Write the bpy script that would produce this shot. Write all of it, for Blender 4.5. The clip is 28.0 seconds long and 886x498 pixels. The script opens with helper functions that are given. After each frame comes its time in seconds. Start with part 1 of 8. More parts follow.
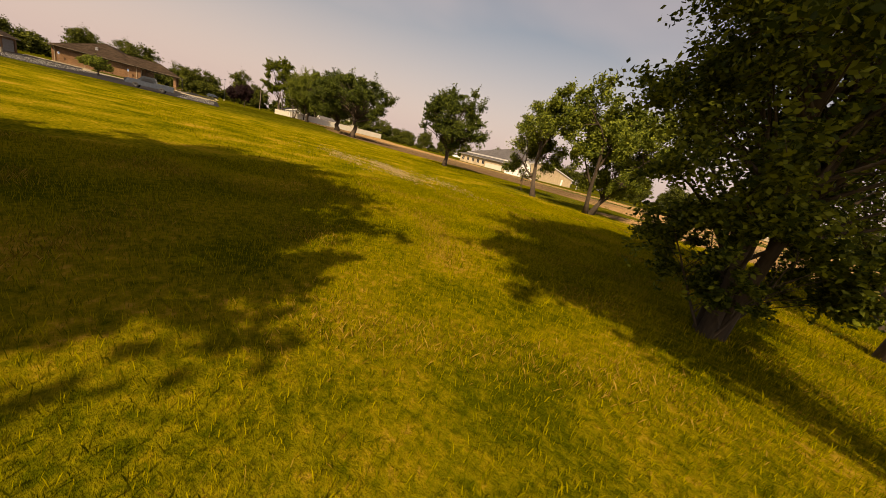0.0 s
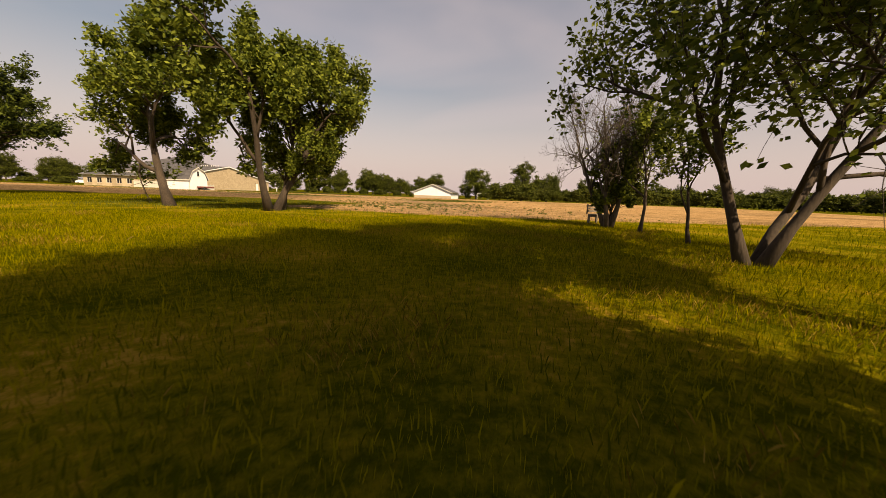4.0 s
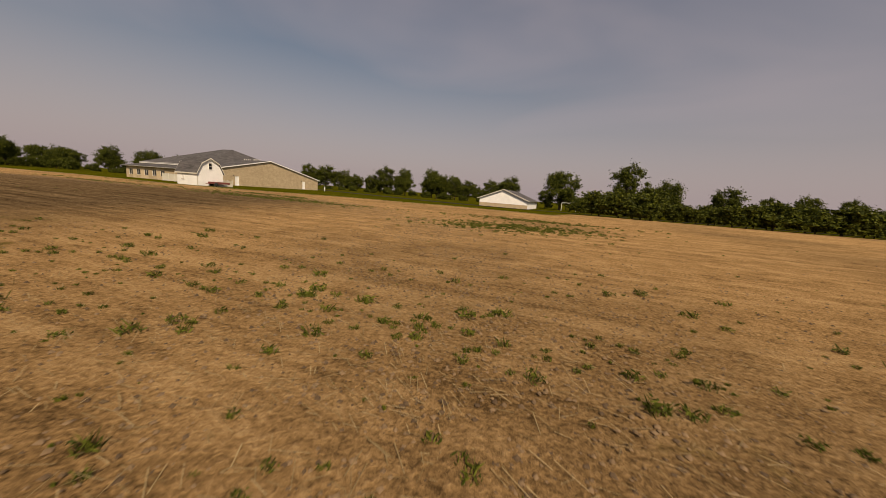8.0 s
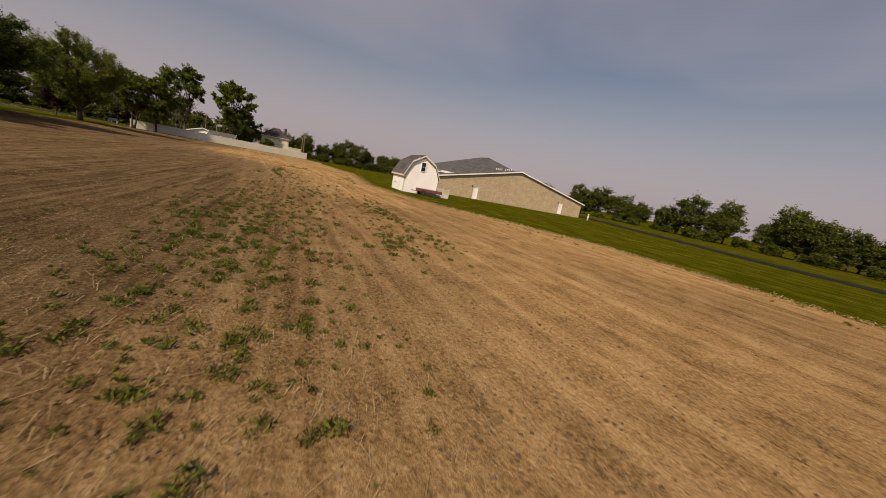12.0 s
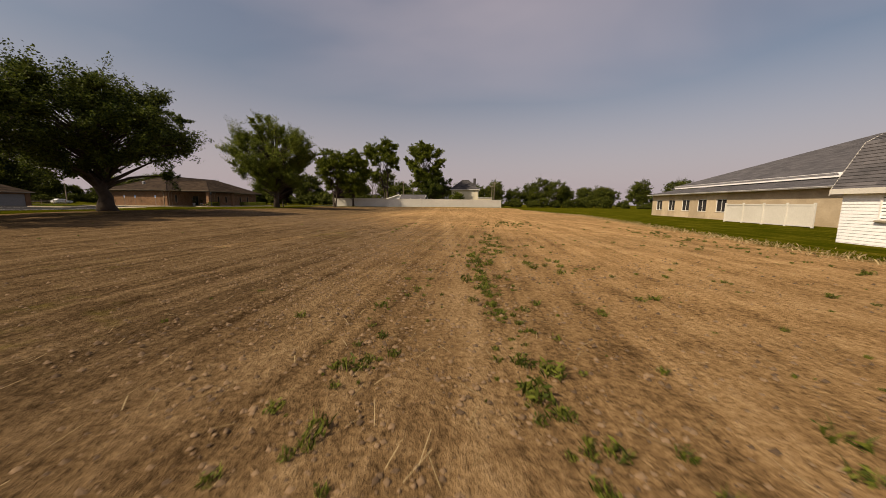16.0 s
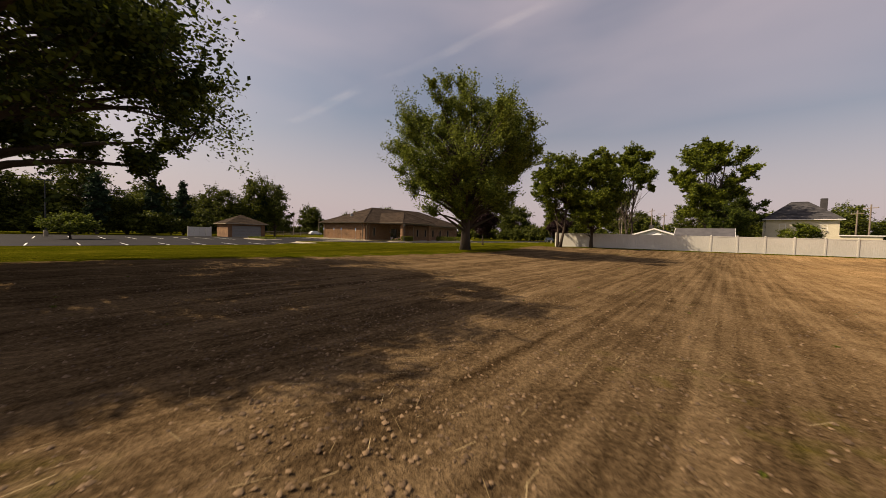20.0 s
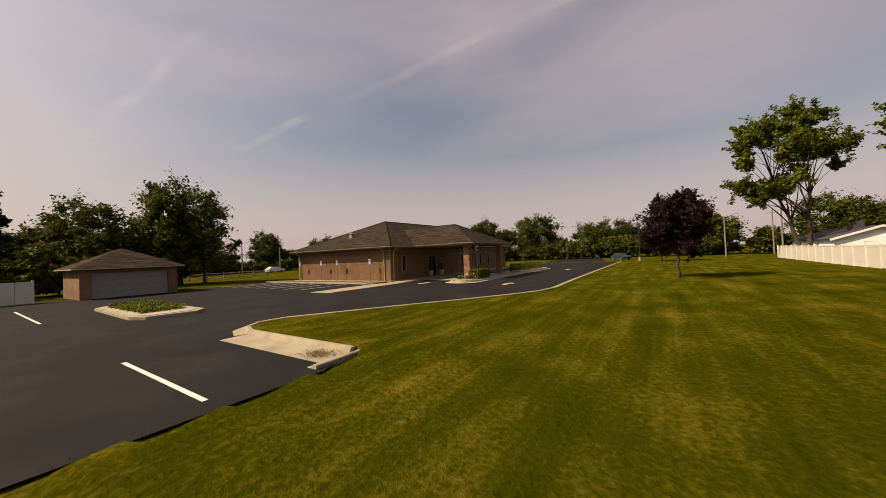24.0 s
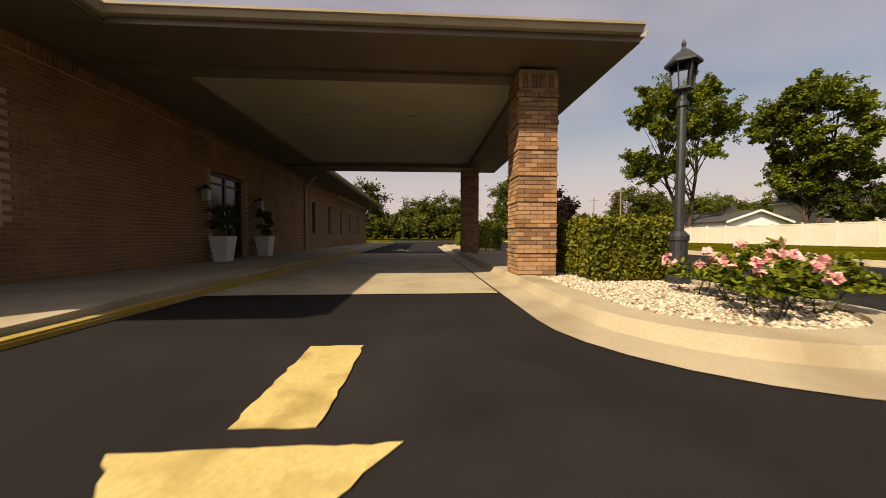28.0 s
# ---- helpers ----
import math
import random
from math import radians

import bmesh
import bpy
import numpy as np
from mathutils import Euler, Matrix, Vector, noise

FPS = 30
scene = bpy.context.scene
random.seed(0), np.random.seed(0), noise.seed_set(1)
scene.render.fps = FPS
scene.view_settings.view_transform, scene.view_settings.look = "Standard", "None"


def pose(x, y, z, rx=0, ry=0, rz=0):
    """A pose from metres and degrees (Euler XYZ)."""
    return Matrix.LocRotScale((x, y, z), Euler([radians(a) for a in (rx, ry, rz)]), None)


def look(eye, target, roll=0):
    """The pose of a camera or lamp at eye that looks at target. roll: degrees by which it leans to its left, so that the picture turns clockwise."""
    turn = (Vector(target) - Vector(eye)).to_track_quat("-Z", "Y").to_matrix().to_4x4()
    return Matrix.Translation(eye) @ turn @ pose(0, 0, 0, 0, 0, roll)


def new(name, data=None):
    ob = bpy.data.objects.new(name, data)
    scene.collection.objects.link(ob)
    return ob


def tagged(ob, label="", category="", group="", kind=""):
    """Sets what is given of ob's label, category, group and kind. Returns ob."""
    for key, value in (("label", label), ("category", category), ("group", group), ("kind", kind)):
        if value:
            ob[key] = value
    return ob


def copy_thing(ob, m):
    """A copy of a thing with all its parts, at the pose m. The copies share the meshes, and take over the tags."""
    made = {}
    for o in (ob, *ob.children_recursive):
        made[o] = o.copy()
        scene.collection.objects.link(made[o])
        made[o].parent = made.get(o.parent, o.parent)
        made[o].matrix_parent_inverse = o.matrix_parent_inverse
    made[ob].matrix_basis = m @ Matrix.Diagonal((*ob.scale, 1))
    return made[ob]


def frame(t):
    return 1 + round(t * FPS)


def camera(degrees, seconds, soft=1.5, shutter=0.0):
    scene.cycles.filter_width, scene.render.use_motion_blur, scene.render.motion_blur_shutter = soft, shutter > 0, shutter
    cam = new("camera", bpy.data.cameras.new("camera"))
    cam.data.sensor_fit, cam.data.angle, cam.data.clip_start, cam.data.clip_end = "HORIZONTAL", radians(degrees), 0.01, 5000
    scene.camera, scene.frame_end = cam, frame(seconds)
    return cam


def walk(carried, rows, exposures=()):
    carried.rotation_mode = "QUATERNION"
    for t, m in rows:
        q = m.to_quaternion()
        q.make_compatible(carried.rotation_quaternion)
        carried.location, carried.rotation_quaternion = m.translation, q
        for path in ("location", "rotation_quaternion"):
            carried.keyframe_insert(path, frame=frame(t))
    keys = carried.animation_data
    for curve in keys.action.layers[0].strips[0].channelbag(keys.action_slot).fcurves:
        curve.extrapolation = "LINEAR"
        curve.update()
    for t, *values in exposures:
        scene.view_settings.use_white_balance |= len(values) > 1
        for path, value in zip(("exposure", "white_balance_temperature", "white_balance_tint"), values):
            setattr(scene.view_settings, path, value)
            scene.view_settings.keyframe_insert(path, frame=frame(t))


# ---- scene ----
# One flight over a lawn, a bare field and a car park, ending at a brick building's canopy.
# seconds, eye, (yaw, pitch, roll)
PATH = [
    (0, (-1.70, -9.90, 1.56), (36.40, -15.80, 14.05)),
    (0.5, (-2.75, -9.70, 1.50), (31.40, -15.26, 6.59)),
    (1, (-3.65, -8.85, 1.36), (19.80, -14.63, 0.54)),
    (1.5, (-4.20, -7.60, 1.16), (5.55, -13.88, -1.87)),
    (2, (-4.25, -6.29, 0.95), (1.20, -12.14, -1.43)),
    (2.5, (-4.10, -5.20, 0.85), (-4.28, -11.15, -1.45)),
    (3, (-3.79, -4.08, 0.83), (-7.17, -10.23, -0.36)),
    (3.5, (-3.38, -2.84, 0.85), (-8.02, -9.63, 1.33)),
    (5.5, (-1.55, 4.05, 1.05), (-5.60, -8.60, 4.50)),
    (6, (-1.32, 6.60, 1.30), (-3.45, -8.60, 5.25)),
    (6.5, (-1.15, 9.80, 1.74), (-0.77, -8.97, 5.21)),
    (7, (-0.36, 14.29, 1.86), (1.34, -9.20, 4.93)),
    (7.5, (0.23, 18.11, 1.76), (3.04, -9.29, 4.65)),
    (8, (0.37, 21.65, 1.67), (4.51, -9.32, 4.42)),
    (8.5, (0.18, 25.07, 1.73), (5.95, -9.42, 4.31)),
    (9, (-0.05, 28.58, 1.97), (7.93, -9.46, 4.79)),
    (9.5, (-0.34, 32.30, 2.28), (11.24, -9.50, 5.84)),
    (10, (-1.05, 36.24, 2.53), (16.57, -9.79, 7.47)),
    (10.5, (-2.42, 40.33, 2.65), (23.03, -10.33, 9.10)),
    (11, (-4.57, 44.47, 2.65), (30.31, -10.96, 10.30)),
    (11.5, (-7.46, 48.36, 2.49), (39.07, -11.41, 10.97)),
    (12, (-10.84, 51.66, 2.19), (48.10, -11.42, 11.06)),
    (12.5, (-14.42, 54.15, 1.87), (56.14, -11.02, 10.72)),
    (13, (-18.11, 55.78, 1.61), (62.65, -10.51, 9.58)),
    (13.5, (-21.88, 56.69, 1.46), (66.96, -10.02, 7.95)),
    (15.5, (-37.02, 58.13, 1.39), (75.94, -8.47, 1.42)),
    (16, (-40.48, 58.58, 1.33), (80.09, -7.79, 0.61)),
    (16.5, (-44.02, 58.90, 1.33), (86.25, -7.11, 0.64)),
    (17, (-47.71, 59.00, 1.38), (92.68, -6.55, 0.98)),
    (17.5, (-51.43, 58.89, 1.34), (98.31, -5.89, 0.94)),
    (18, (-55.18, 58.53, 1.24), (103.25, -5.17, 0.56)),
    (18.5, (-59.02, 57.53, 1.36), (106.84, -4.52, 0.44)),
    (19, (-62.92, 55.81, 1.62), (109.38, -4.47, 1.42)),
    (19.5, (-66.82, 53.64, 1.70), (111.37, -3.40, 0.99)),
    (20, (-70.71, 51.32, 1.65), (113.44, -2.54, 1.58)),
    (20.5, (-74.34, 48.90, 1.64), (114.98, -1.58, 1.61)),
    (21, (-77.33, 46.22, 1.69), (115.57, -0.82, 1.97)),
    (21.5, (-79.83, 43.18, 1.76), (115.41, -0.34, 1.73)),
    (22, (-82.29, 39.81, 1.87), (114.54, 0.21, 1.47)),
    (22.5, (-85.07, 36.29, 2.02), (113.44, 0.71, 0.93)),
    (24.5, (-98.22, 22.55, 2.45), (103.47, 0.96, -3.57)),
    (25, (-101.95, 20.22, 1.96), (99.70, 0.51, -4.44)),
    (25.5, (-105.66, 18.09, 1.51), (93.19, -0.10, -4.84)),
    (26, (-109.30, 15.86, 1.16), (82.39, -0.61, -5.12)),
    (26.5, (-112.99, 14.40, 1.23), (73.76, -1.49, -5.16)),
    (27, (-116.42, 13.92, 1.12), (69.74, -1.90, -4.19)),
    (27.2, (-117.70, 13.89, 0.98), (68.88, -1.70, -4.00)),
    (28, (-122.05, 15.07, 0.77), (69.75, -2.18, 0.01)),
]


def aim(eye, angles):
    yaw, pitch, roll = angles
    a, b = radians(yaw), radians(pitch)
    ahead = Vector((-math.sin(a) * math.cos(b), math.cos(a) * math.cos(b), math.sin(b)))
    return look(eye, Vector(eye) + 2 * ahead, roll)


cam = camera(106.0, 28.0, soft=0.6, shutter=0.08)
walk(cam, [(t, aim(eye, angles)) for t, eye, angles in PATH], exposures=[(0, 0.60, 9600, 15), (2, 0.56, 9300, 15), (3, 0.70, 9000, 14), (4.5, 0.55, 8900, 13), (6, 0.26, 8800, 13), (7, -0.12, 8900, 14), (8, -0.18, 7900, 13), (10, -0.18, 7500, 13), (13, -0.05, 7300, 13), (17, 0.15, 7500, 13), (20, 0.33, 7700, 15), (22, 0.34, 7500, 13), (24, 0.33, 8200, 15), (26, 0.34, 8600, 15), (28, 0.62, 8200, 12)])

# ---- light ----
SUN = Vector((0.305, -0.667, 0.68)).normalized()
world = bpy.data.worlds.new("sky")
scene.world = world
world.use_nodes = True


def links(tree):
    return tree.nodes, tree.links


def build_sky():
    n, l = links(world.node_tree)
    n.clear()
    out = n.new("ShaderNodeOutputWorld")
    bg = n.new("ShaderNodeBackground")
    sky = n.new("ShaderNodeTexSky")
    sky.sky_type, sky.sun_disc = "NISHITA", False
    sky.sun_elevation = math.asin(SUN.z)
    sky.sun_rotation = math.atan2(SUN.x, SUN.y)
    sky.air_density, sky.dust_density, sky.ozone_density = 1.2, 4.0, 3.2
    co = n.new("ShaderNodeTexCoord")
    mp = n.new("ShaderNodeMapping")
    mp.inputs["Scale"].default_value = (1.0, 1.0, 3.0)
    mp.inputs["Rotation"].default_value = (0.0, 0.0, 0.5)
    no = n.new("ShaderNodeTexNoise")
    no.inputs["Scale"].default_value, no.inputs["Detail"].default_value = 1.1, 4.0
    no.inputs["Roughness"].default_value, no.inputs["Distortion"].default_value = 0.45, 0.5
    ramp = n.new("ShaderNodeValToRGB")
    ramp.color_ramp.elements[0].position, ramp.color_ramp.elements[1].position = 0.34, 0.80
    ramp.color_ramp.elements[0].color = (0.10, 0.10, 0.10, 1)
    ramp.color_ramp.elements[1].color = (0.66, 0.66, 0.66, 1)
    split, low, most = n.new("ShaderNodeSeparateXYZ"), n.new("ShaderNodeMapRange"), n.new("ShaderNodeMath")
    low.interpolation_type = "SMOOTHSTEP"
    low.inputs["From Min"].default_value, low.inputs["From Max"].default_value = 0.0, 0.42
    low.inputs["To Min"].default_value, low.inputs["To Max"].default_value = 0.75, 0.0
    most.operation = "MAXIMUM"
    mix = n.new("ShaderNodeMix")
    mix.data_type = "RGBA"
    mix.inputs["B"].default_value = (5.75, 5.15, 6.0, 1)
    l.new(co.outputs["Generated"], mp.inputs["Vector"])
    l.new(mp.outputs["Vector"], no.inputs["Vector"])
    l.new(no.outputs["Fac"], ramp.inputs["Fac"])
    l.new(co.outputs["Generated"], split.inputs["Vector"])
    l.new(split.outputs["Z"], low.inputs["Value"])
    l.new(ramp.outputs["Color"], most.inputs[0])
    l.new(low.outputs["Result"], most.inputs[1])
    l.new(most.outputs[0], mix.inputs["Factor"])
    l.new(sky.outputs["Color"], mix.inputs["A"])
    l.new(mix.outputs["Result"], bg.inputs["Color"])
    bg.inputs["Strength"].default_value = 0.085
    l.new(bg.outputs["Background"], out.inputs["Surface"])


build_sky()
sun = new("sun", bpy.data.lights.new("sun", "SUN"))
sun.data.energy, sun.data.angle, sun.data.color = 5.0, radians(0.6), (1.0, 0.89, 0.72)
sun.matrix_world = look((0, 0, 60), Vector((0, 0, 60)) - SUN)


# ---- materials ----
def surface(name, dark, light, scale=4.0, rough=0.8, bump=0.0, metal=0.0, fine=40.0, stretch=(1, 1, 1), spots=None, spot_scale=0.6, island=0.0, obj=0.0, spec=None, turn=0.0, sheen_through=0.0):
    """A surface of two tones with coarse and fine variation, relief, and, where given, stains of a third tone."""
    m = bpy.data.materials.new(name)
    m.use_nodes = True
    n, l = links(m.node_tree)
    b = n["Principled BSDF"]
    geo = n.new("ShaderNodeNewGeometry")
    mp = n.new("ShaderNodeMapping")
    mp.inputs["Scale"].default_value = stretch
    mp.inputs["Rotation"].default_value = (0, 0, turn)
    l.new(geo.outputs["Position"], mp.inputs["Vector"])
    big, small = n.new("ShaderNodeTexNoise"), n.new("ShaderNodeTexNoise")
    big.inputs["Scale"].default_value, big.inputs["Detail"].default_value = scale, 5.0
    small.inputs["Scale"].default_value, small.inputs["Detail"].default_value = fine, 3.0
    l.new(mp.outputs["Vector"], big.inputs["Vector"])
    l.new(mp.outputs["Vector"], small.inputs["Vector"])
    add = n.new("ShaderNodeMath")
    add.operation = "MULTIPLY_ADD"
    add.inputs[1].default_value, add.inputs[2].default_value = 0.45, 0.0
    l.new(small.outputs["Fac"], add.inputs[0])
    tot = n.new("ShaderNodeMath")
    tot.operation = "MULTIPLY_ADD"
    tot.inputs[1].default_value = 0.55
    l.new(big.outputs["Fac"], tot.inputs[0])
    l.new(add.outputs[0], tot.inputs[2])
    last = tot
    if island or obj:
        src = geo.outputs["Random Per Island"]
        if obj:
            info = n.new("ShaderNodeObjectInfo")
            src = info.outputs["Random"]
        var = n.new("ShaderNodeMath")
        var.operation = "MULTIPLY_ADD"
        var.inputs[1].default_value = island or obj
        l.new(src, var.inputs[0])
        sub = n.new("ShaderNodeMath")
        sub.operation = "SUBTRACT"
        sub.inputs[1].default_value = (island or obj) / 2
        l.new(last.outputs[0], sub.inputs[0])
        l.new(sub.outputs[0], var.inputs[2])
        last = var
    ramp = n.new("ShaderNodeValToRGB")
    ramp.color_ramp.elements[0].position, ramp.color_ramp.elements[1].position = 0.33, 0.67
    ramp.color_ramp.elements[0].color, ramp.color_ramp.elements[1].color = (*dark, 1), (*light, 1)
    l.new(last.outputs[0], ramp.inputs["Fac"])
    colour = ramp.outputs["Color"]
    if spots:
        sp = n.new("ShaderNodeTexNoise")
        sp.inputs["Scale"].default_value, sp.inputs["Detail"].default_value = spot_scale, 6.0
        l.new(geo.outputs["Position"], sp.inputs["Vector"])
        sr = n.new("ShaderNodeValToRGB")
        sr.color_ramp.elements[0].position, sr.color_ramp.elements[1].position = 0.50, 0.68
        l.new(sp.outputs["Fac"], sr.inputs["Fac"])
        mx = n.new("ShaderNodeMix")
        mx.data_type = "RGBA"
        mx.inputs["B"].default_value = (*spots, 1)
        l.new(sr.outputs["Color"], mx.inputs["Factor"])
        l.new(colour, mx.inputs["A"])
        colour = mx.outputs["Result"]
    l.new(colour, b.inputs["Base Color"])
    b.inputs["Roughness"].default_value, b.inputs["Metallic"].default_value = rough, metal
    if spec is not None:
        b.inputs["Specular IOR Level"].default_value = spec
    if bump:
        bp = n.new("ShaderNodeBump")
        bp.inputs["Strength"].default_value, bp.inputs["Distance"].default_value = 0.8, bump
        l.new(tot.outputs[0], bp.inputs["Height"])
        l.new(bp.outputs["Normal"], b.inputs["Normal"])
    if sheen_through:
        tr = n.new("ShaderNodeBsdfTranslucent")
        l.new(colour, tr.inputs["Color"])
        ms = n.new("ShaderNodeMixShader")
        ms.inputs["Fac"].default_value = sheen_through
        l.new(b.outputs["BSDF"], ms.inputs[1])
        l.new(tr.outputs["BSDF"], ms.inputs[2])
        l.new(ms.outputs["Shader"], n["Material Output"].inputs["Surface"])
    return m


def leaf(name, dark, light, gloss=0.12):
    return surface(name, dark, light, scale=0.5, rough=0.6, fine=3.0, island=0.6, sheen_through=0.30, spec=gloss)


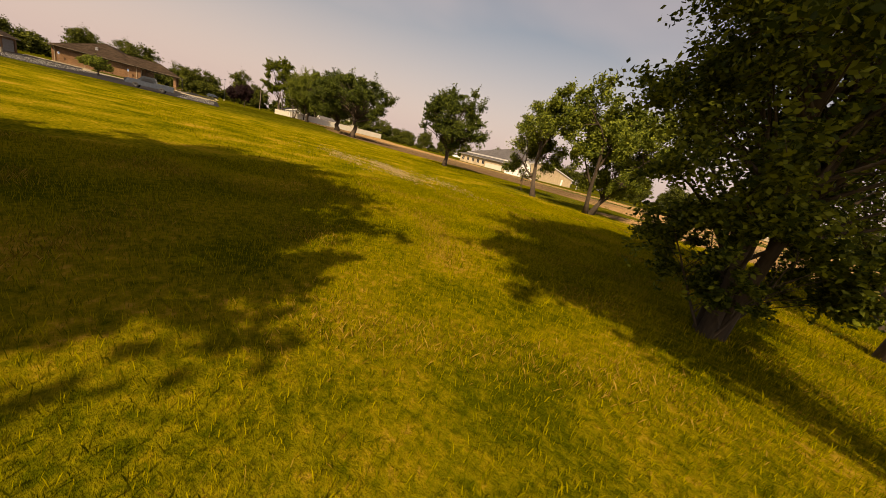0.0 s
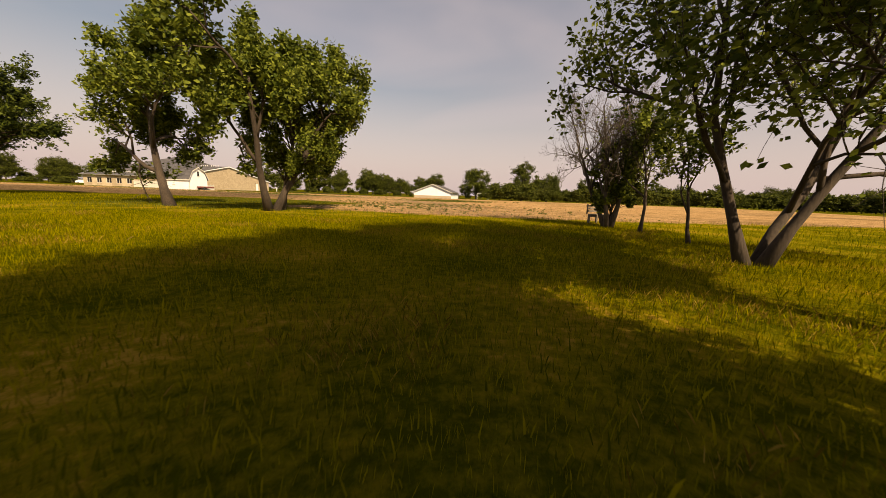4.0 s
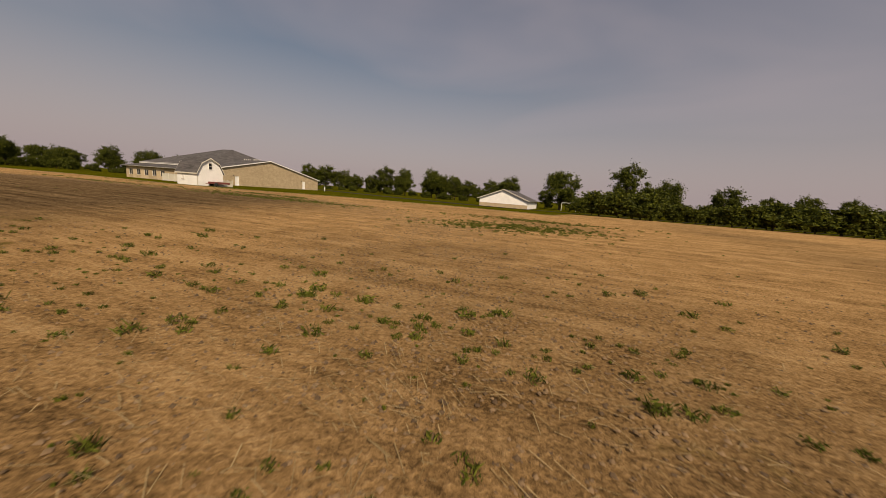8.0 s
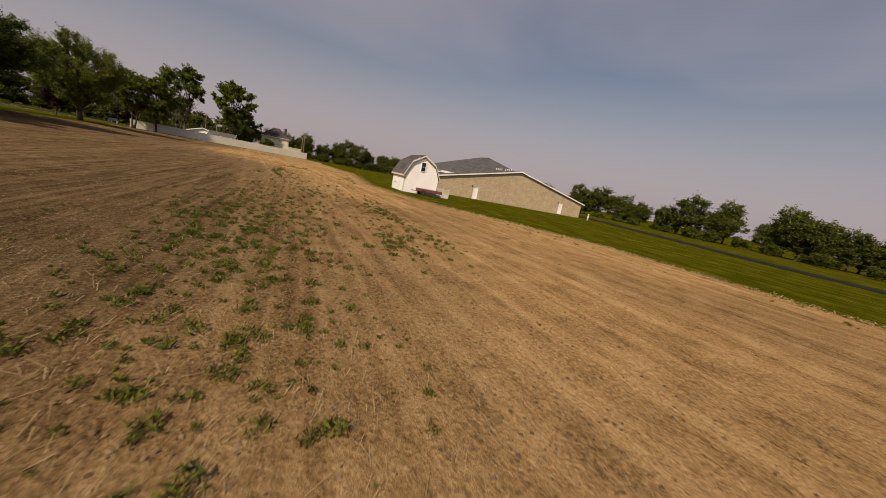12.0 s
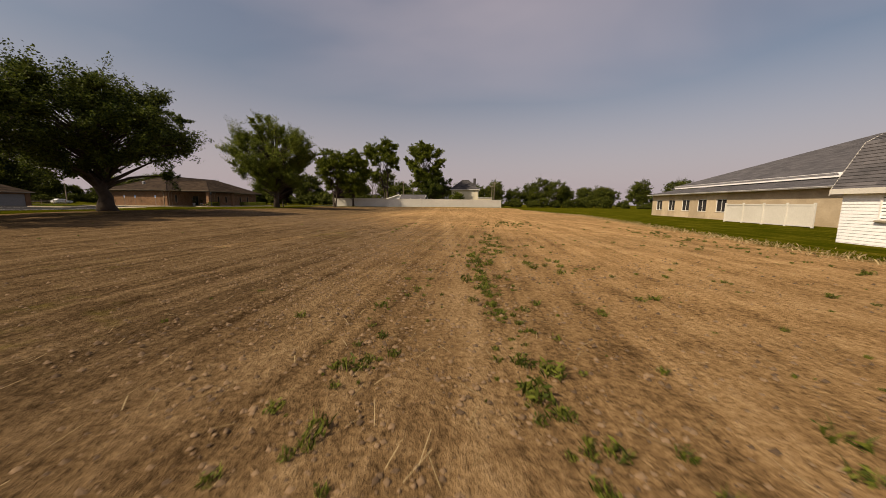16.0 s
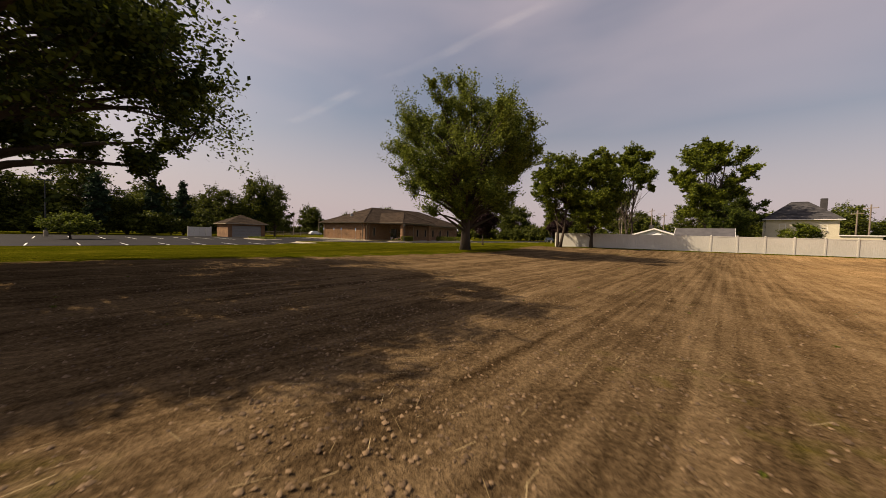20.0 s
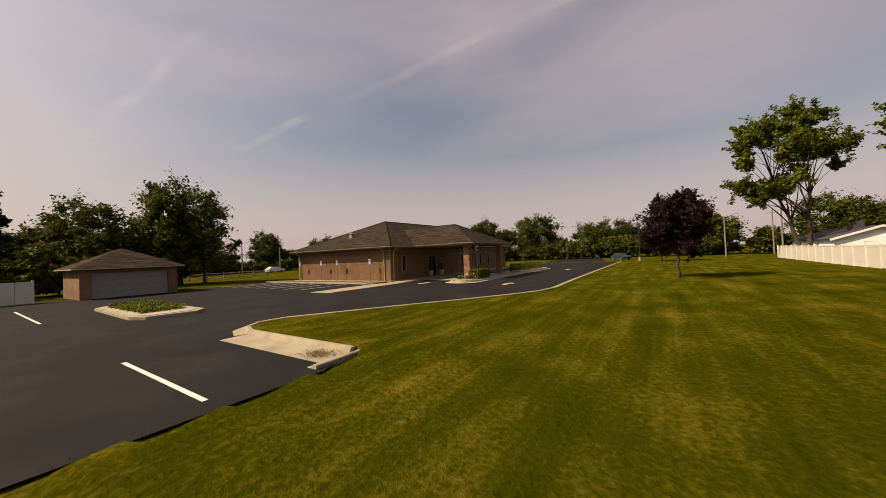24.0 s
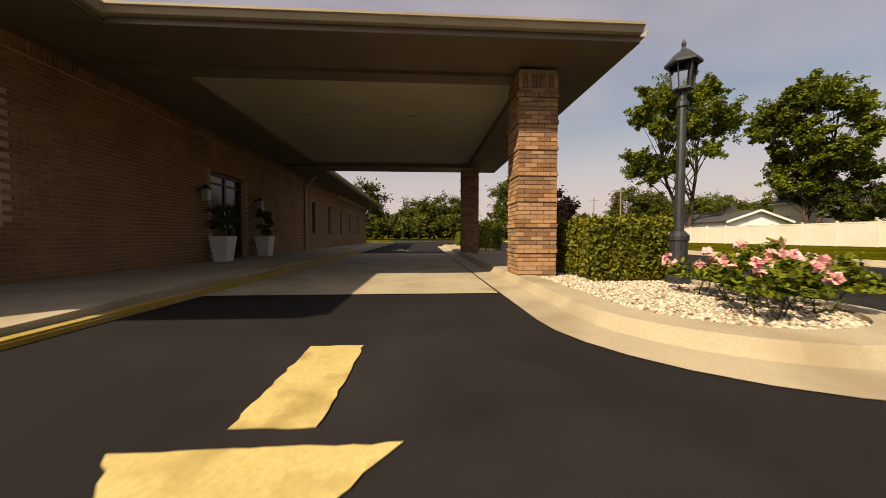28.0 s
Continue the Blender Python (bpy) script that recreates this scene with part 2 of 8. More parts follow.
M = {
    "bark": surface("bark", (0.021, 0.0145, 0.0095), (0.072, 0.05, 0.033), scale=3, fine=26, rough=0.95, bump=0.03, stretch=(1, 1, 0.25)),
    "bark_pale": surface("bark_pale", (0.042, 0.031, 0.022), (0.125, 0.096, 0.07), scale=3, fine=26, rough=0.95, bump=0.03, stretch=(1, 1, 0.25)),
    "leaf_mid": leaf("leaf_mid", (0.03, 0.047, 0.005), (0.165, 0.19, 0.019)),
    "leaf_light": leaf("leaf_light", (0.048, 0.07, 0.009), (0.19, 0.22, 0.032)),
    "leaf_dark": leaf("leaf_dark", (0.02, 0.034, 0.007), (0.1, 0.125, 0.018)),
    "leaf_far": leaf("leaf_far", (0.028, 0.038, 0.007), (0.115, 0.13, 0.018)),
    "leaf_fir": leaf("leaf_fir", (0.0144, 0.0288, 0.0144), (0.04, 0.068, 0.032)),
    "leaf_purple": leaf("leaf_purple", (0.01, 0.006, 0.007), (0.045, 0.022, 0.024)),
    "grass_blade": leaf("grass_blade", (0.07, 0.08, 0.002), (0.255, 0.215, 0.008), 0.0),
    "grass_mown": leaf("grass_mown", (0.025, 0.03, 0.0015), (0.08, 0.076, 0.005), 0.0),
    "grass_ground": surface("grass_ground", (0.05, 0.056, 0.004), (0.115, 0.105, 0.012), scale=2, fine=30, rough=1.0, bump=0.03),
    "vapour": None,
    "straw_blade": leaf("straw_blade", (0.13, 0.082, 0.009), (0.32, 0.215, 0.04), 0.0),
    "box_leaf": leaf("box_leaf", (0.050, 0.062, 0.007), (0.19, 0.19, 0.022)),
    "weed": leaf("weed", (0.042, 0.058, 0.008), (0.135, 0.15, 0.024)),
    "straw": surface("straw", (0.2, 0.14, 0.06), (0.36, 0.27, 0.14), rough=0.9, island=0.5),
    # darker than the field soil: small clod shadows are put into this tone
    "clod": surface("clod", (0.075, 0.046, 0.024), (0.2, 0.13, 0.072), scale=3, fine=30, rough=1.0, island=0.5),
    "asphalt": surface("asphalt", (0.0092, 0.0085, 0.009), (0.0165, 0.0154, 0.0158), scale=0.35, fine=140, rough=0.9, bump=0.004, spots=(0.0195, 0.0182, 0.0186), spot_scale=0.55, spec=0.1),
    "slate_brick": surface("slate_brick", (0.03, 0.028, 0.03), (0.06, 0.056, 0.057), scale=2.0, fine=30, rough=0.9, bump=0.006),
    "concrete": surface("concrete", (0.235, 0.20, 0.14), (0.355, 0.31, 0.22), scale=1.3, fine=70, rough=0.9, bump=0.004, spots=(0.22, 0.18, 0.12), spot_scale=1.2),
    "yellow_paint": surface("yellow_paint", (0.22, 0.15, 0.016), (0.38, 0.27, 0.04), scale=3, fine=60, rough=0.8, spots=(0.25, 0.2, 0.1), spot_scale=3),
    "arrow_paint": surface("arrow_paint", (0.35, 0.275, 0.095), (0.49, 0.40, 0.165), scale=2, fine=50, rough=0.8, spots=(0.26, 0.195, 0.065), spot_scale=3.5),
    "line_paint": surface("line_paint", (0.45, 0.44, 0.42), (0.75, 0.74, 0.70), scale=2, fine=50, rough=0.8),
    "mortar": surface("mortar", (0.27, 0.205, 0.135), (0.39, 0.31, 0.21), scale=6, fine=80, rough=0.95, bump=0.004),
    "brick": surface("brick", (0.115, 0.058, 0.026), (0.25, 0.133, 0.062), scale=1.2, fine=60, rough=0.9, bump=0.004, island=0.16),
    "brick_piece": surface("brick_piece", (0.17, 0.09, 0.046), (0.33, 0.19, 0.1), scale=1.2, fine=60, rough=0.9, bump=0.004, obj=0.5),
    "brick_pale": surface("brick_pale", (0.34, 0.265, 0.17), (0.5, 0.4, 0.27), scale=1.2, fine=14, rough=0.9, island=0.3),
    "shingle": surface("shingle", (0.022, 0.0145, 0.0095), (0.058, 0.04, 0.027), scale=1.5, fine=30, rough=0.95, bump=0.01, island=0.5, spec=0.12),
    "shingle_grey": surface("shingle_grey", (0.045, 0.043, 0.046), (0.105, 0.098, 0.102), scale=1.2, fine=24, rough=0.95, bump=0.01, island=0.25),
    "shingle_dark": surface("shingle_dark", (0.026, 0.024, 0.026), (0.062, 0.058, 0.06), scale=1.2, fine=24, rough=0.95, bump=0.01, island=0.5),
    "gutter": surface("gutter", (0.27, 0.225, 0.16), (0.36, 0.31, 0.23), scale=2, fine=40, rough=0.5),
    "soffit": surface("soffit", (0.095, 0.084, 0.062), (0.13, 0.115, 0.085), scale=1, fine=30, rough=0.8),
    "ceiling_paint": surface("ceiling_paint", (0.30, 0.28, 0.21), (0.37, 0.35, 0.27), scale=0.8, fine=12, rough=0.8),
    "fascia": surface("fascia", (0.096, 0.072, 0.051), (0.138, 0.108, 0.078), scale=2, fine=40, rough=0.6),
    "white_siding": surface("white_siding", (0.70, 0.70, 0.70), (0.84, 0.83, 0.82), scale=0.8, fine=12, rough=0.6),
    "white_vinyl": surface("white_vinyl", (0.52, 0.495, 0.43), (0.61, 0.585, 0.52), scale=0.6, fine=8, rough=0.45),
    "cream": surface("cream", (0.52, 0.46, 0.33), (0.64, 0.58, 0.43), scale=0.8, fine=12, rough=0.7),
    "glass": surface("glass", (0.012, 0.013, 0.015), (0.02, 0.02, 0.024), scale=1, rough=0.12, spec=0.3),
    "frame_dark": surface("frame_dark", (0.02, 0.018, 0.016), (0.045, 0.04, 0.035), rough=0.5),
    "frame_white": surface("frame_white", (0.66, 0.64, 0.6), (0.8, 0.78, 0.74), rough=0.5),
    "metal_grey": surface("metal_grey", (0.30, 0.30, 0.31), (0.45, 0.45, 0.46), rough=0.4, metal=0.8),
    "metal_dark": surface("metal_dark", (0.015, 0.018, 0.02), (0.04, 0.045, 0.05), rough=0.45, metal=0.3),
    "wood_grey": surface("wood_grey", (0.07, 0.055, 0.042), (0.18, 0.15, 0.12), scale=4, fine=50, rough=0.9, bump=0.004),
    "wood_pole": surface("wood_pole", (0.13, 0.10, 0.08), (0.26, 0.21, 0.16), scale=3, fine=40, rough=0.9),
    "pebble": surface("pebble", (0.26, 0.22, 0.165), (0.50, 0.445, 0.36), scale=8, fine=40, rough=0.8, island=0.6),
    "rose": leaf("rose", (0.62, 0.26, 0.27), (0.85, 0.55, 0.54)),
    "pot": surface("pot", (0.45, 0.44, 0.42), (0.58, 0.57, 0.55), rough=0.6),
    "sign_blue": surface("sign_blue", (0.03, 0.12, 0.36), (0.05, 0.18, 0.46), rough=0.4),
    "tyre": surface("tyre", (0.012, 0.012, 0.012), (0.03, 0.03, 0.03), rough=0.8),
    "car_dark": surface("car_dark", (0.015, 0.02, 0.03), (0.03, 0.04, 0.055), rough=0.25, spec=0.7),
    "car_white": surface("car_white", (0.6, 0.6, 0.6), (0.72, 0.72, 0.72), rough=0.3),
    "red_metal": surface("red_metal", (0.10, 0.03, 0.025), (0.22, 0.06, 0.05), rough=0.6),
    "lamp_glass": surface("lamp_glass", (0.22, 0.21, 0.19), (0.3, 0.29, 0.27), rough=0.3),
    "door_grey": surface("door_grey", (0.20, 0.19, 0.175), (0.28, 0.265, 0.245), rough=0.7),
    "straw_bed": surface("straw_bed", (0.22, 0.15, 0.09), (0.40, 0.30, 0.19), scale=5, fine=40, rough=1.0, bump=0.02),
}


def vapour():
    """Thin white ice trail high up: mostly clear, the rest lit through by the sun."""
    m = bpy.data.materials.new("vapour")
    m.use_nodes = True
    n, l = links(m.node_tree)
    n.remove(n["Principled BSDF"])
    clear, lit, mix = n.new("ShaderNodeBsdfTransparent"), n.new("ShaderNodeBsdfTranslucent"), n.new("ShaderNodeMixShader")
    lit.inputs["Color"].default_value = (0.85, 0.85, 0.85, 1)
    geo, no, ramp = n.new("ShaderNodeNewGeometry"), n.new("ShaderNodeTexNoise"), n.new("ShaderNodeMapRange")
    no.inputs["Scale"].default_value, no.inputs["Detail"].default_value = 0.004, 3.0
    at = n.new("ShaderNodeAttribute")
    at.attribute_name = "edge"
    mul = n.new("ShaderNodeMath")
    mul.operation = "MULTIPLY"
    ramp.inputs["From Min"].default_value, ramp.inputs["From Max"].default_value = 0.35, 0.7
    ramp.inputs["To Max"].default_value = 0.06
    l.new(geo.outputs["Position"], no.inputs["Vector"])
    l.new(no.outputs["Fac"], ramp.inputs["Value"])
    l.new(ramp.outputs["Result"], mul.inputs[0])
    l.new(at.outputs["Fac"], mul.inputs[1])
    l.new(mul.outputs[0], mix.inputs["Fac"])
    l.new(clear.outputs["BSDF"], mix.inputs[1])
    l.new(lit.outputs["BSDF"], mix.inputs[2])
    l.new(mix.outputs["Shader"], n["Material Output"].inputs["Surface"])
    return m


M["vapour"] = vapour()


def clear_glass():
    m = bpy.data.materials.new("clear_glass")
    m.use_nodes = True
    b = m.node_tree.nodes["Principled BSDF"]
    b.inputs["Base Color"].default_value = (0.86, 0.86, 0.82, 1)
    b.inputs["Transmission Weight"].default_value, b.inputs["Roughness"].default_value, b.inputs["IOR"].default_value = 1.0, 0.12, 1.12
    return m


M["clear_glass"] = clear_glass()


# ---- building blocks ----
def part(name, bm, material, parent=None, label="", smooth=False):
    me = bpy.data.meshes.new(name)
    bm.to_mesh(me)
    bm.free()
    me.materials.append(material)
    if smooth:
        for p in me.polygons:
            p.use_smooth = True
    ob = new(name, me)
    if parent is not None:
        ob.parent = parent
    if label:
        ob["label"] = label
    return ob


def sharing(name, me, parent, m):
    """One more object on a mesh that exists already."""
    ob = new(name, me)
    ob.parent = parent
    ob.matrix_basis = m
    return ob


def thing(name, m, label, category, group="", kind=""):
    ob = new(name)
    ob.empty_display_size = 0.3
    ob.matrix_world = m
    return tagged(ob, label, category, group, kind)


def box(bm, x0, x1, y0, y1, z0, z1, m=None):
    vs = [bm.verts.new((x, y, z)) for z in (z0, z1) for y in (y0, y1) for x in (x0, x1)]
    if m is not None:
        for v in vs:
            v.co = m @ v.co
    for f in ((0, 2, 3, 1), (4, 5, 7, 6), (0, 1, 5, 4), (2, 6, 7, 3), (1, 3, 7, 5), (0, 4, 6, 2)):
        bm.faces.new([vs[i] for i in f])
    return vs


def block(x0, x1, y0, y1, z0, z1, bevel=0.0, m=None):
    bm = bmesh.new()
    box(bm, x0, x1, y0, y1, z0, z1, m)
    if bevel:
        bmesh.ops.bevel(bm, geom=bm.edges[:], offset=bevel, segments=2, affect="EDGES")
    return bm


def tube(bm, points, radii, sides=6):
    """A tapered round limb along points."""
    rings = []
    prev = None
    for i, p in enumerate(points):
        d = (points[min(i + 1, len(points) - 1)] - points[max(i - 1, 0)]).normalized()
        side = d.cross(Vector((0.31, 0.95, 0.07))).normalized() if prev is None else (prev - d * prev.dot(d)).normalized()
        prev = side
        up = d.cross(side)
        rings.append([bm.verts.new(p + (side * math.cos(a) + up * math.sin(a)) * radii[i]) for a in (2 * math.pi * k / sides for k in range(sides))])
    for a, b in zip(rings, rings[1:]):
        for k in range(sides):
            bm.faces.new((a[k], a[(k + 1) % sides], b[(k + 1) % sides], b[k]))
    bm.faces.new(rings[0][::-1])
    bm.faces.new(rings[-1])


def lathe(bm, rows, sides=16, at=(0, 0)):
    """A turned form: rows of (radius, height)."""
    rings = [[bm.verts.new((at[0] + r * math.cos(2 * math.pi * k / sides), at[1] + r * math.sin(2 * math.pi * k / sides), z)) for k in range(sides)] for r, z in rows]
    for a, b in zip(rings, rings[1:]):
        for k in range(sides):
            bm.faces.new((a[k], a[(k + 1) % sides], b[(k + 1) % sides], b[k]))
    bm.faces.new(rings[0][::-1])
    bm.faces.new(rings[-1])


def prism(bm, outline, z0, z1, m=None):
    """An upright solid over an outline in the plan, given anticlockwise."""
    lo = [bm.verts.new((x, y, z0)) for x, y in outline]
    hi = [bm.verts.new((x, y, z1)) for x, y in outline]
    if m is not None:
        for v in lo + hi:
            v.co = m @ v.co
    bm.faces.new(hi)
    bm.faces.new(lo[::-1])
    k = len(outline)
    for i in range(k):
        bm.faces.new((lo[i], lo[(i + 1) % k], hi[(i + 1) % k], hi[i]))


def slab(bm, a, b, c, d, thick):
    """A plate of that thickness below the four corners."""
    top = [Vector(p) for p in (a, b, c, d)]
    nrm = (top[1] - top[0]).cross(top[3] - top[0]).normalized()
    if nrm.z < 0:
        nrm = -nrm
    hi = [bm.verts.new(p) for p in top]
    lo = [bm.verts.new(p - nrm * thick) for p in top]
    bm.faces.new(hi)
    bm.faces.new(lo[::-1])
    for i in range(4):
        bm.faces.new((lo[i], lo[(i + 1) % 4], hi[(i + 1) % 4], hi[i]))


def raw_mesh(name, verts, quads, material, parent=None, smooth=False):
    """A mesh from arrays: vertices, and faces of four (or three) corners each."""
    verts, quads = np.asarray(verts, np.float32), np.asarray(quads, np.int32)
    me = bpy.data.meshes.new(name)
    me.vertices.add(len(verts))
    me.vertices.foreach_set("co", verts.ravel())
    me.loops.add(quads.size)
    me.loops.foreach_set("vertex_index", quads.ravel())
    me.polygons.add(len(quads))
    me.polygons.foreach_set("loop_start", np.arange(0, quads.size, quads.shape[1], dtype=np.int32))
    me.update(calc_edges=True)
    me.materials.append(material)
    if smooth:
        me.polygons.foreach_set("use_smooth", np.ones(len(quads), bool))
    ob = new(name, me)
    if parent is not None:
        ob.parent = parent
    return ob


def blades_mesh(centres, size, rng, flat=0.0, aspect=0.55):
    """Leaf-shaped faces round centres: corners and faces. flat: how far they lie level."""
    k = len(centres)
    d = rng.normal(size=(k, 3))
    d[:, 2] *= 1 - flat
    d /= np.linalg.norm(d, axis=1)[:, None] + 1e-9
    e = np.cross(d, rng.normal(size=(k, 3)))
    e /= np.linalg.norm(e, axis=1)[:, None] + 1e-9
    s = (size * rng.uniform(0.6, 1.35, k))[:, None]
    v = np.stack([centres - d * s, centres + e * s * aspect - d * s * 0.1, centres + d * s, centres - e * s * aspect - d * s * 0.1], 1)
    return v.reshape(-1, 3), np.arange(4 * k).reshape(-1, 4)


def tree_meshes(seed, h, crown_r, crown_base, trunk_r, clumps, leaves, leaf_size, trunk_top=0.6, lean=(0, 0), stems=1, spread=0.25, clump_r=0.26, squash=1.0, shell=0.45, gap=0.0, twigs=3, droop=0.0, spire=0.0, low=0.12, boxy=0.0, fan=0.0, tight=0.8, sprays=9):
    """Bark mesh and leaf arrays of one tree with its foot at the origin."""
    rng = np.random.default_rng(seed)
    bm = bmesh.new()
    stems_tops = []
    for s in range(stems):
        ang = 2 * math.pi * (s + rng.uniform(0, 0.5)) / stems
        off = 0.0 if stems == 1 else trunk_r * 0.7
        top = Vector((lean[0] * h + (spread * crown_r * 1.3 * math.cos(ang) if stems > 1 else 0), lean[1] * h + (spread * crown_r * 1.3 * math.sin(ang) if stems > 1 else 0), h * trunk_top))
        pts, rad = [], []
        for i in range(9):
            f = i / 8
            p = Vector((off * math.cos(ang), off * math.sin(ang), -0.15)).lerp(top, f)
            bend = math.sin(f * math.pi) * trunk_r * 0.42
            p += Vector((rng.normal() * bend, rng.normal() * bend, 0))
            pts.append(p)
            rad.append(trunk_r * (1.0 - 0.72 * f) * (1.45 if i == 0 else 1.12 if i == 1 else 1.0) / (stems ** 0.4))
        tube(bm, pts, rad, 9)
        stems_tops.append((pts, rad))
    cz, rz = (h + crown_base) / 2, (h - crown_base) / 2
    centres = []
    for i in range(clumps):
        for _ in range(40):
            d = rng.normal(size=3)
            d /= np.linalg.norm(d)
            r = rng.uniform(shell, 1.0) ** 0.6
            wob = 0.82 + 0.36 * noise.noise(Vector((d[0] * 1.7 + seed, d[1] * 1.7, d[2] * 1.7)))
            p = d * r * wob
            zf = (p[2] + 1) / 2
            wide = squash * max(0.08, 1 - spire * zf)
            if boxy:
                wide *= max(0.25, 1 - p[2] * p[2]) ** (-0.5 * boxy)
            if rng.uniform() > gap or p[2] > 0.3:
                break
        c = Vector((lean[0] * h + p[0] * crown_r * wide, lean[1] * h + p[1] * crown_r * wide, cz + p[2] * rz))
        centres.append(c)
        pts0, rad0 = stems_tops[i % stems] if stems > 1 else stems_tops[0]
        f = min(0.97, max(low, (c.z / (h * trunk_top)) * rng.uniform(0.45, 0.75)))
        j = f * 8
        a, b = pts0[int(j)], pts0[min(8, int(j) + 1)]
        start = a.lerp(b, j - int(j))
        r0 = rad0[min(8, int(j) + 1)] * rng.uniform(0.35, 0.6)
        mid = start.lerp(c, 0.5) + Vector((rng.normal() * 0.06, rng.normal() * 0.06, 0.10 + 0.05 * rng.normal())) * crown_r
        path = [start.lerp(mid, t) * (1 - t) + mid.lerp(c, t) * t for t in (0, 0.25, 0.5, 0.75, 1.0)]
        tube(bm, path, [r0 * (1 - 0.8 * t) for t in (0, 0.25, 0.5, 0.75, 1.0)], 5)
    cc = np.array([list(c) for c in centres])
    which = rng.integers(0, len(cc), leaves)
    size = crown_r * clump_r * rng.uniform(0.45, 1.45, len(cc))
    out = cc - np.array([lean[0] * h, lean[1] * h, crown_base * 0.6])
    out /= np.linalg.norm(out, axis=1)[:, None] + 1e-9
    way = rng.normal(size=(len(cc), sprays, 3)) * np.array([1.0, 1.0, 0.75])
    way = way / (np.linalg.norm(way, axis=2)[..., None] + 1e-9) + out[:, None] * (0.45 + fan) + np.array([0, 0, 0.12 + 0.5 * fan])
    way /= np.linalg.norm(way, axis=2)[..., None] + 1e-9
    reach = size[:, None] * rng.uniform(0.55, 1.45, (len(cc), sprays))
    for i, c in enumerate(centres):
        for j in range(min(twigs, sprays)):
            d = Vector(way[i, j]) * float(reach[i, j])
            r = trunk_r * 0.06
            tube(bm, [c - d * 0.3, c + d * 0.35, c + d * 0.95], [r, r * 0.7, r * 0.25], 3)
    sub = rng.integers(0, sprays, leaves)
    along = rng.uniform(-0.25, 1.15, leaves)
    side = rng.normal(size=(leaves, 3)) * (size[which] * (0.30 - 0.12 * along) * (1.5 - tight))[:, None]
    pos = cc[which] + way[which, sub] * (reach[which, sub] * along)[:, None] + side * np.array([1, 1, 0.8])
    pos[:, 2] -= droop * rng.uniform(0, 1, leaves) ** 2 * crown_r
    pos[:, 2] = np.maximum(pos[:, 2], 0.25)
    v, q = blades_mesh(pos, leaf_size, rng, flat=0.35)
    return bm, v, q


def grown_meshes(seed, h, crown_r, trunk_r, leaves=0, leaf_size=0.06, stems=1, depth=4, kids=4, angle=38.0, lean=(0.0, 0.0), spread=0.35, rise_up=0.12, tuft=0.05, low=0.3, open_from=0.3, droop=0.0, leafy=1):
    """Bark mesh and leaf arrays of an open tree grown limb by limb, brought to its height and reach."""
    rng = np.random.default_rng(seed)
    runs = []

    def limb(p, d, length, r, level):
        pts = [p]
        k = 5 if level < 2 else 3
        for _ in range(k):
            d = d + rng.normal(size=3) * (0.10 if level == 0 else 0.17) + np.array([0, 0, rise_up - droop * (level > 1)])
            d /= np.linalg.norm(d)
            p = p + d * length / k
            pts.append(p)
        runs.append((level, pts, r))
        if level >= depth:
            return
        n = kids + int(rng.integers(0, 2))
        turn = rng.uniform(0, 6.28)
        for i in range(n):
            f = open_from + (1 - open_from) * (i + rng.uniform(0.2, 0.9)) / n
            j = min(f * k, k - 1e-6)
            at = pts[int(j)] + (pts[int(j) + 1] - pts[int(j)]) * (j - int(j))
            turn += 2.4 + rng.normal() * 0.4
            side = np.cross(d, np.array([math.cos(turn), math.sin(turn), 0.3]))
            side /= np.linalg.norm(side) + 1e-9
            a = radians(angle * rng.uniform(0.6, 1.35))
            limb(at, d * math.cos(a) + side * math.sin(a), length * rng.uniform(0.45, 0.78) * (1.1 - 0.35 * f), r * (0.62 - 0.22 * f), level + 1)

    for i in range(stems):
        t = 6.28 * (i + rng.uniform(0, 0.6)) / stems
        s0 = spread if stems > 1 else 0.0
        d = np.array([lean[0] + s0 * math.cos(t), lean[1] + s0 * math.sin(t), 1.0])
        limb(np.array([0.12 * trunk_r * math.cos(t), 0.12 * trunk_r * math.sin(t), 0.0]) * (stems > 1) + np.array([0, 0, -0.02]), d / np.linalg.norm(d), 0.62, trunk_r / stems ** 0.4, 0)
    every = np.concatenate([np.array(p) for _, p, _ in runs])
    zk = h / every[:, 2].max()
    mid = np.array([lean[0], lean[1]]) * 0.5
    rk = crown_r / np.percentile(np.hypot(every[:, 0] - mid[0], every[:, 1] - mid[1]), 97)
    k3 = np.array([rk, rk, zk])
    bm = bmesh.new()
    ends = []
    for level, pts, r in runs:
        q = [Vector(p * k3) for p in pts]
        n = len(q) - 1
        flare = [1.5 if level == 0 and i == 0 else 1.0 for i in range(n + 1)]
        tube(bm, q, [max(0.003, r * (1 - 0.62 * i / n)) * flare[i] for i in range(n + 1)], (9, 6, 5, 4, 3, 3)[level])
        if level >= depth - leafy:
            ends.append((np.array(q[0]), np.array(q[-1])))
    ends = [e for e in ends if e[1][2] > low * h]
    if not leaves:
        return bm, np.zeros((0, 3)), np.zeros((0, 4), int)
    a, b = np.array([e[0] for e in ends]), np.array([e[1] for e in ends])
    which = rng.integers(0, len(a), leaves)
    f = rng.uniform(0.1, 1.15, leaves)[:, None]
    pos = a[which] + (b[which] - a[which]) * f + rng.normal(size=(leaves, 3)) * crown_r * tuft
    v, q = blades_mesh(pos, leaf_size, rng, flat=0.35)
    return bm, v, q


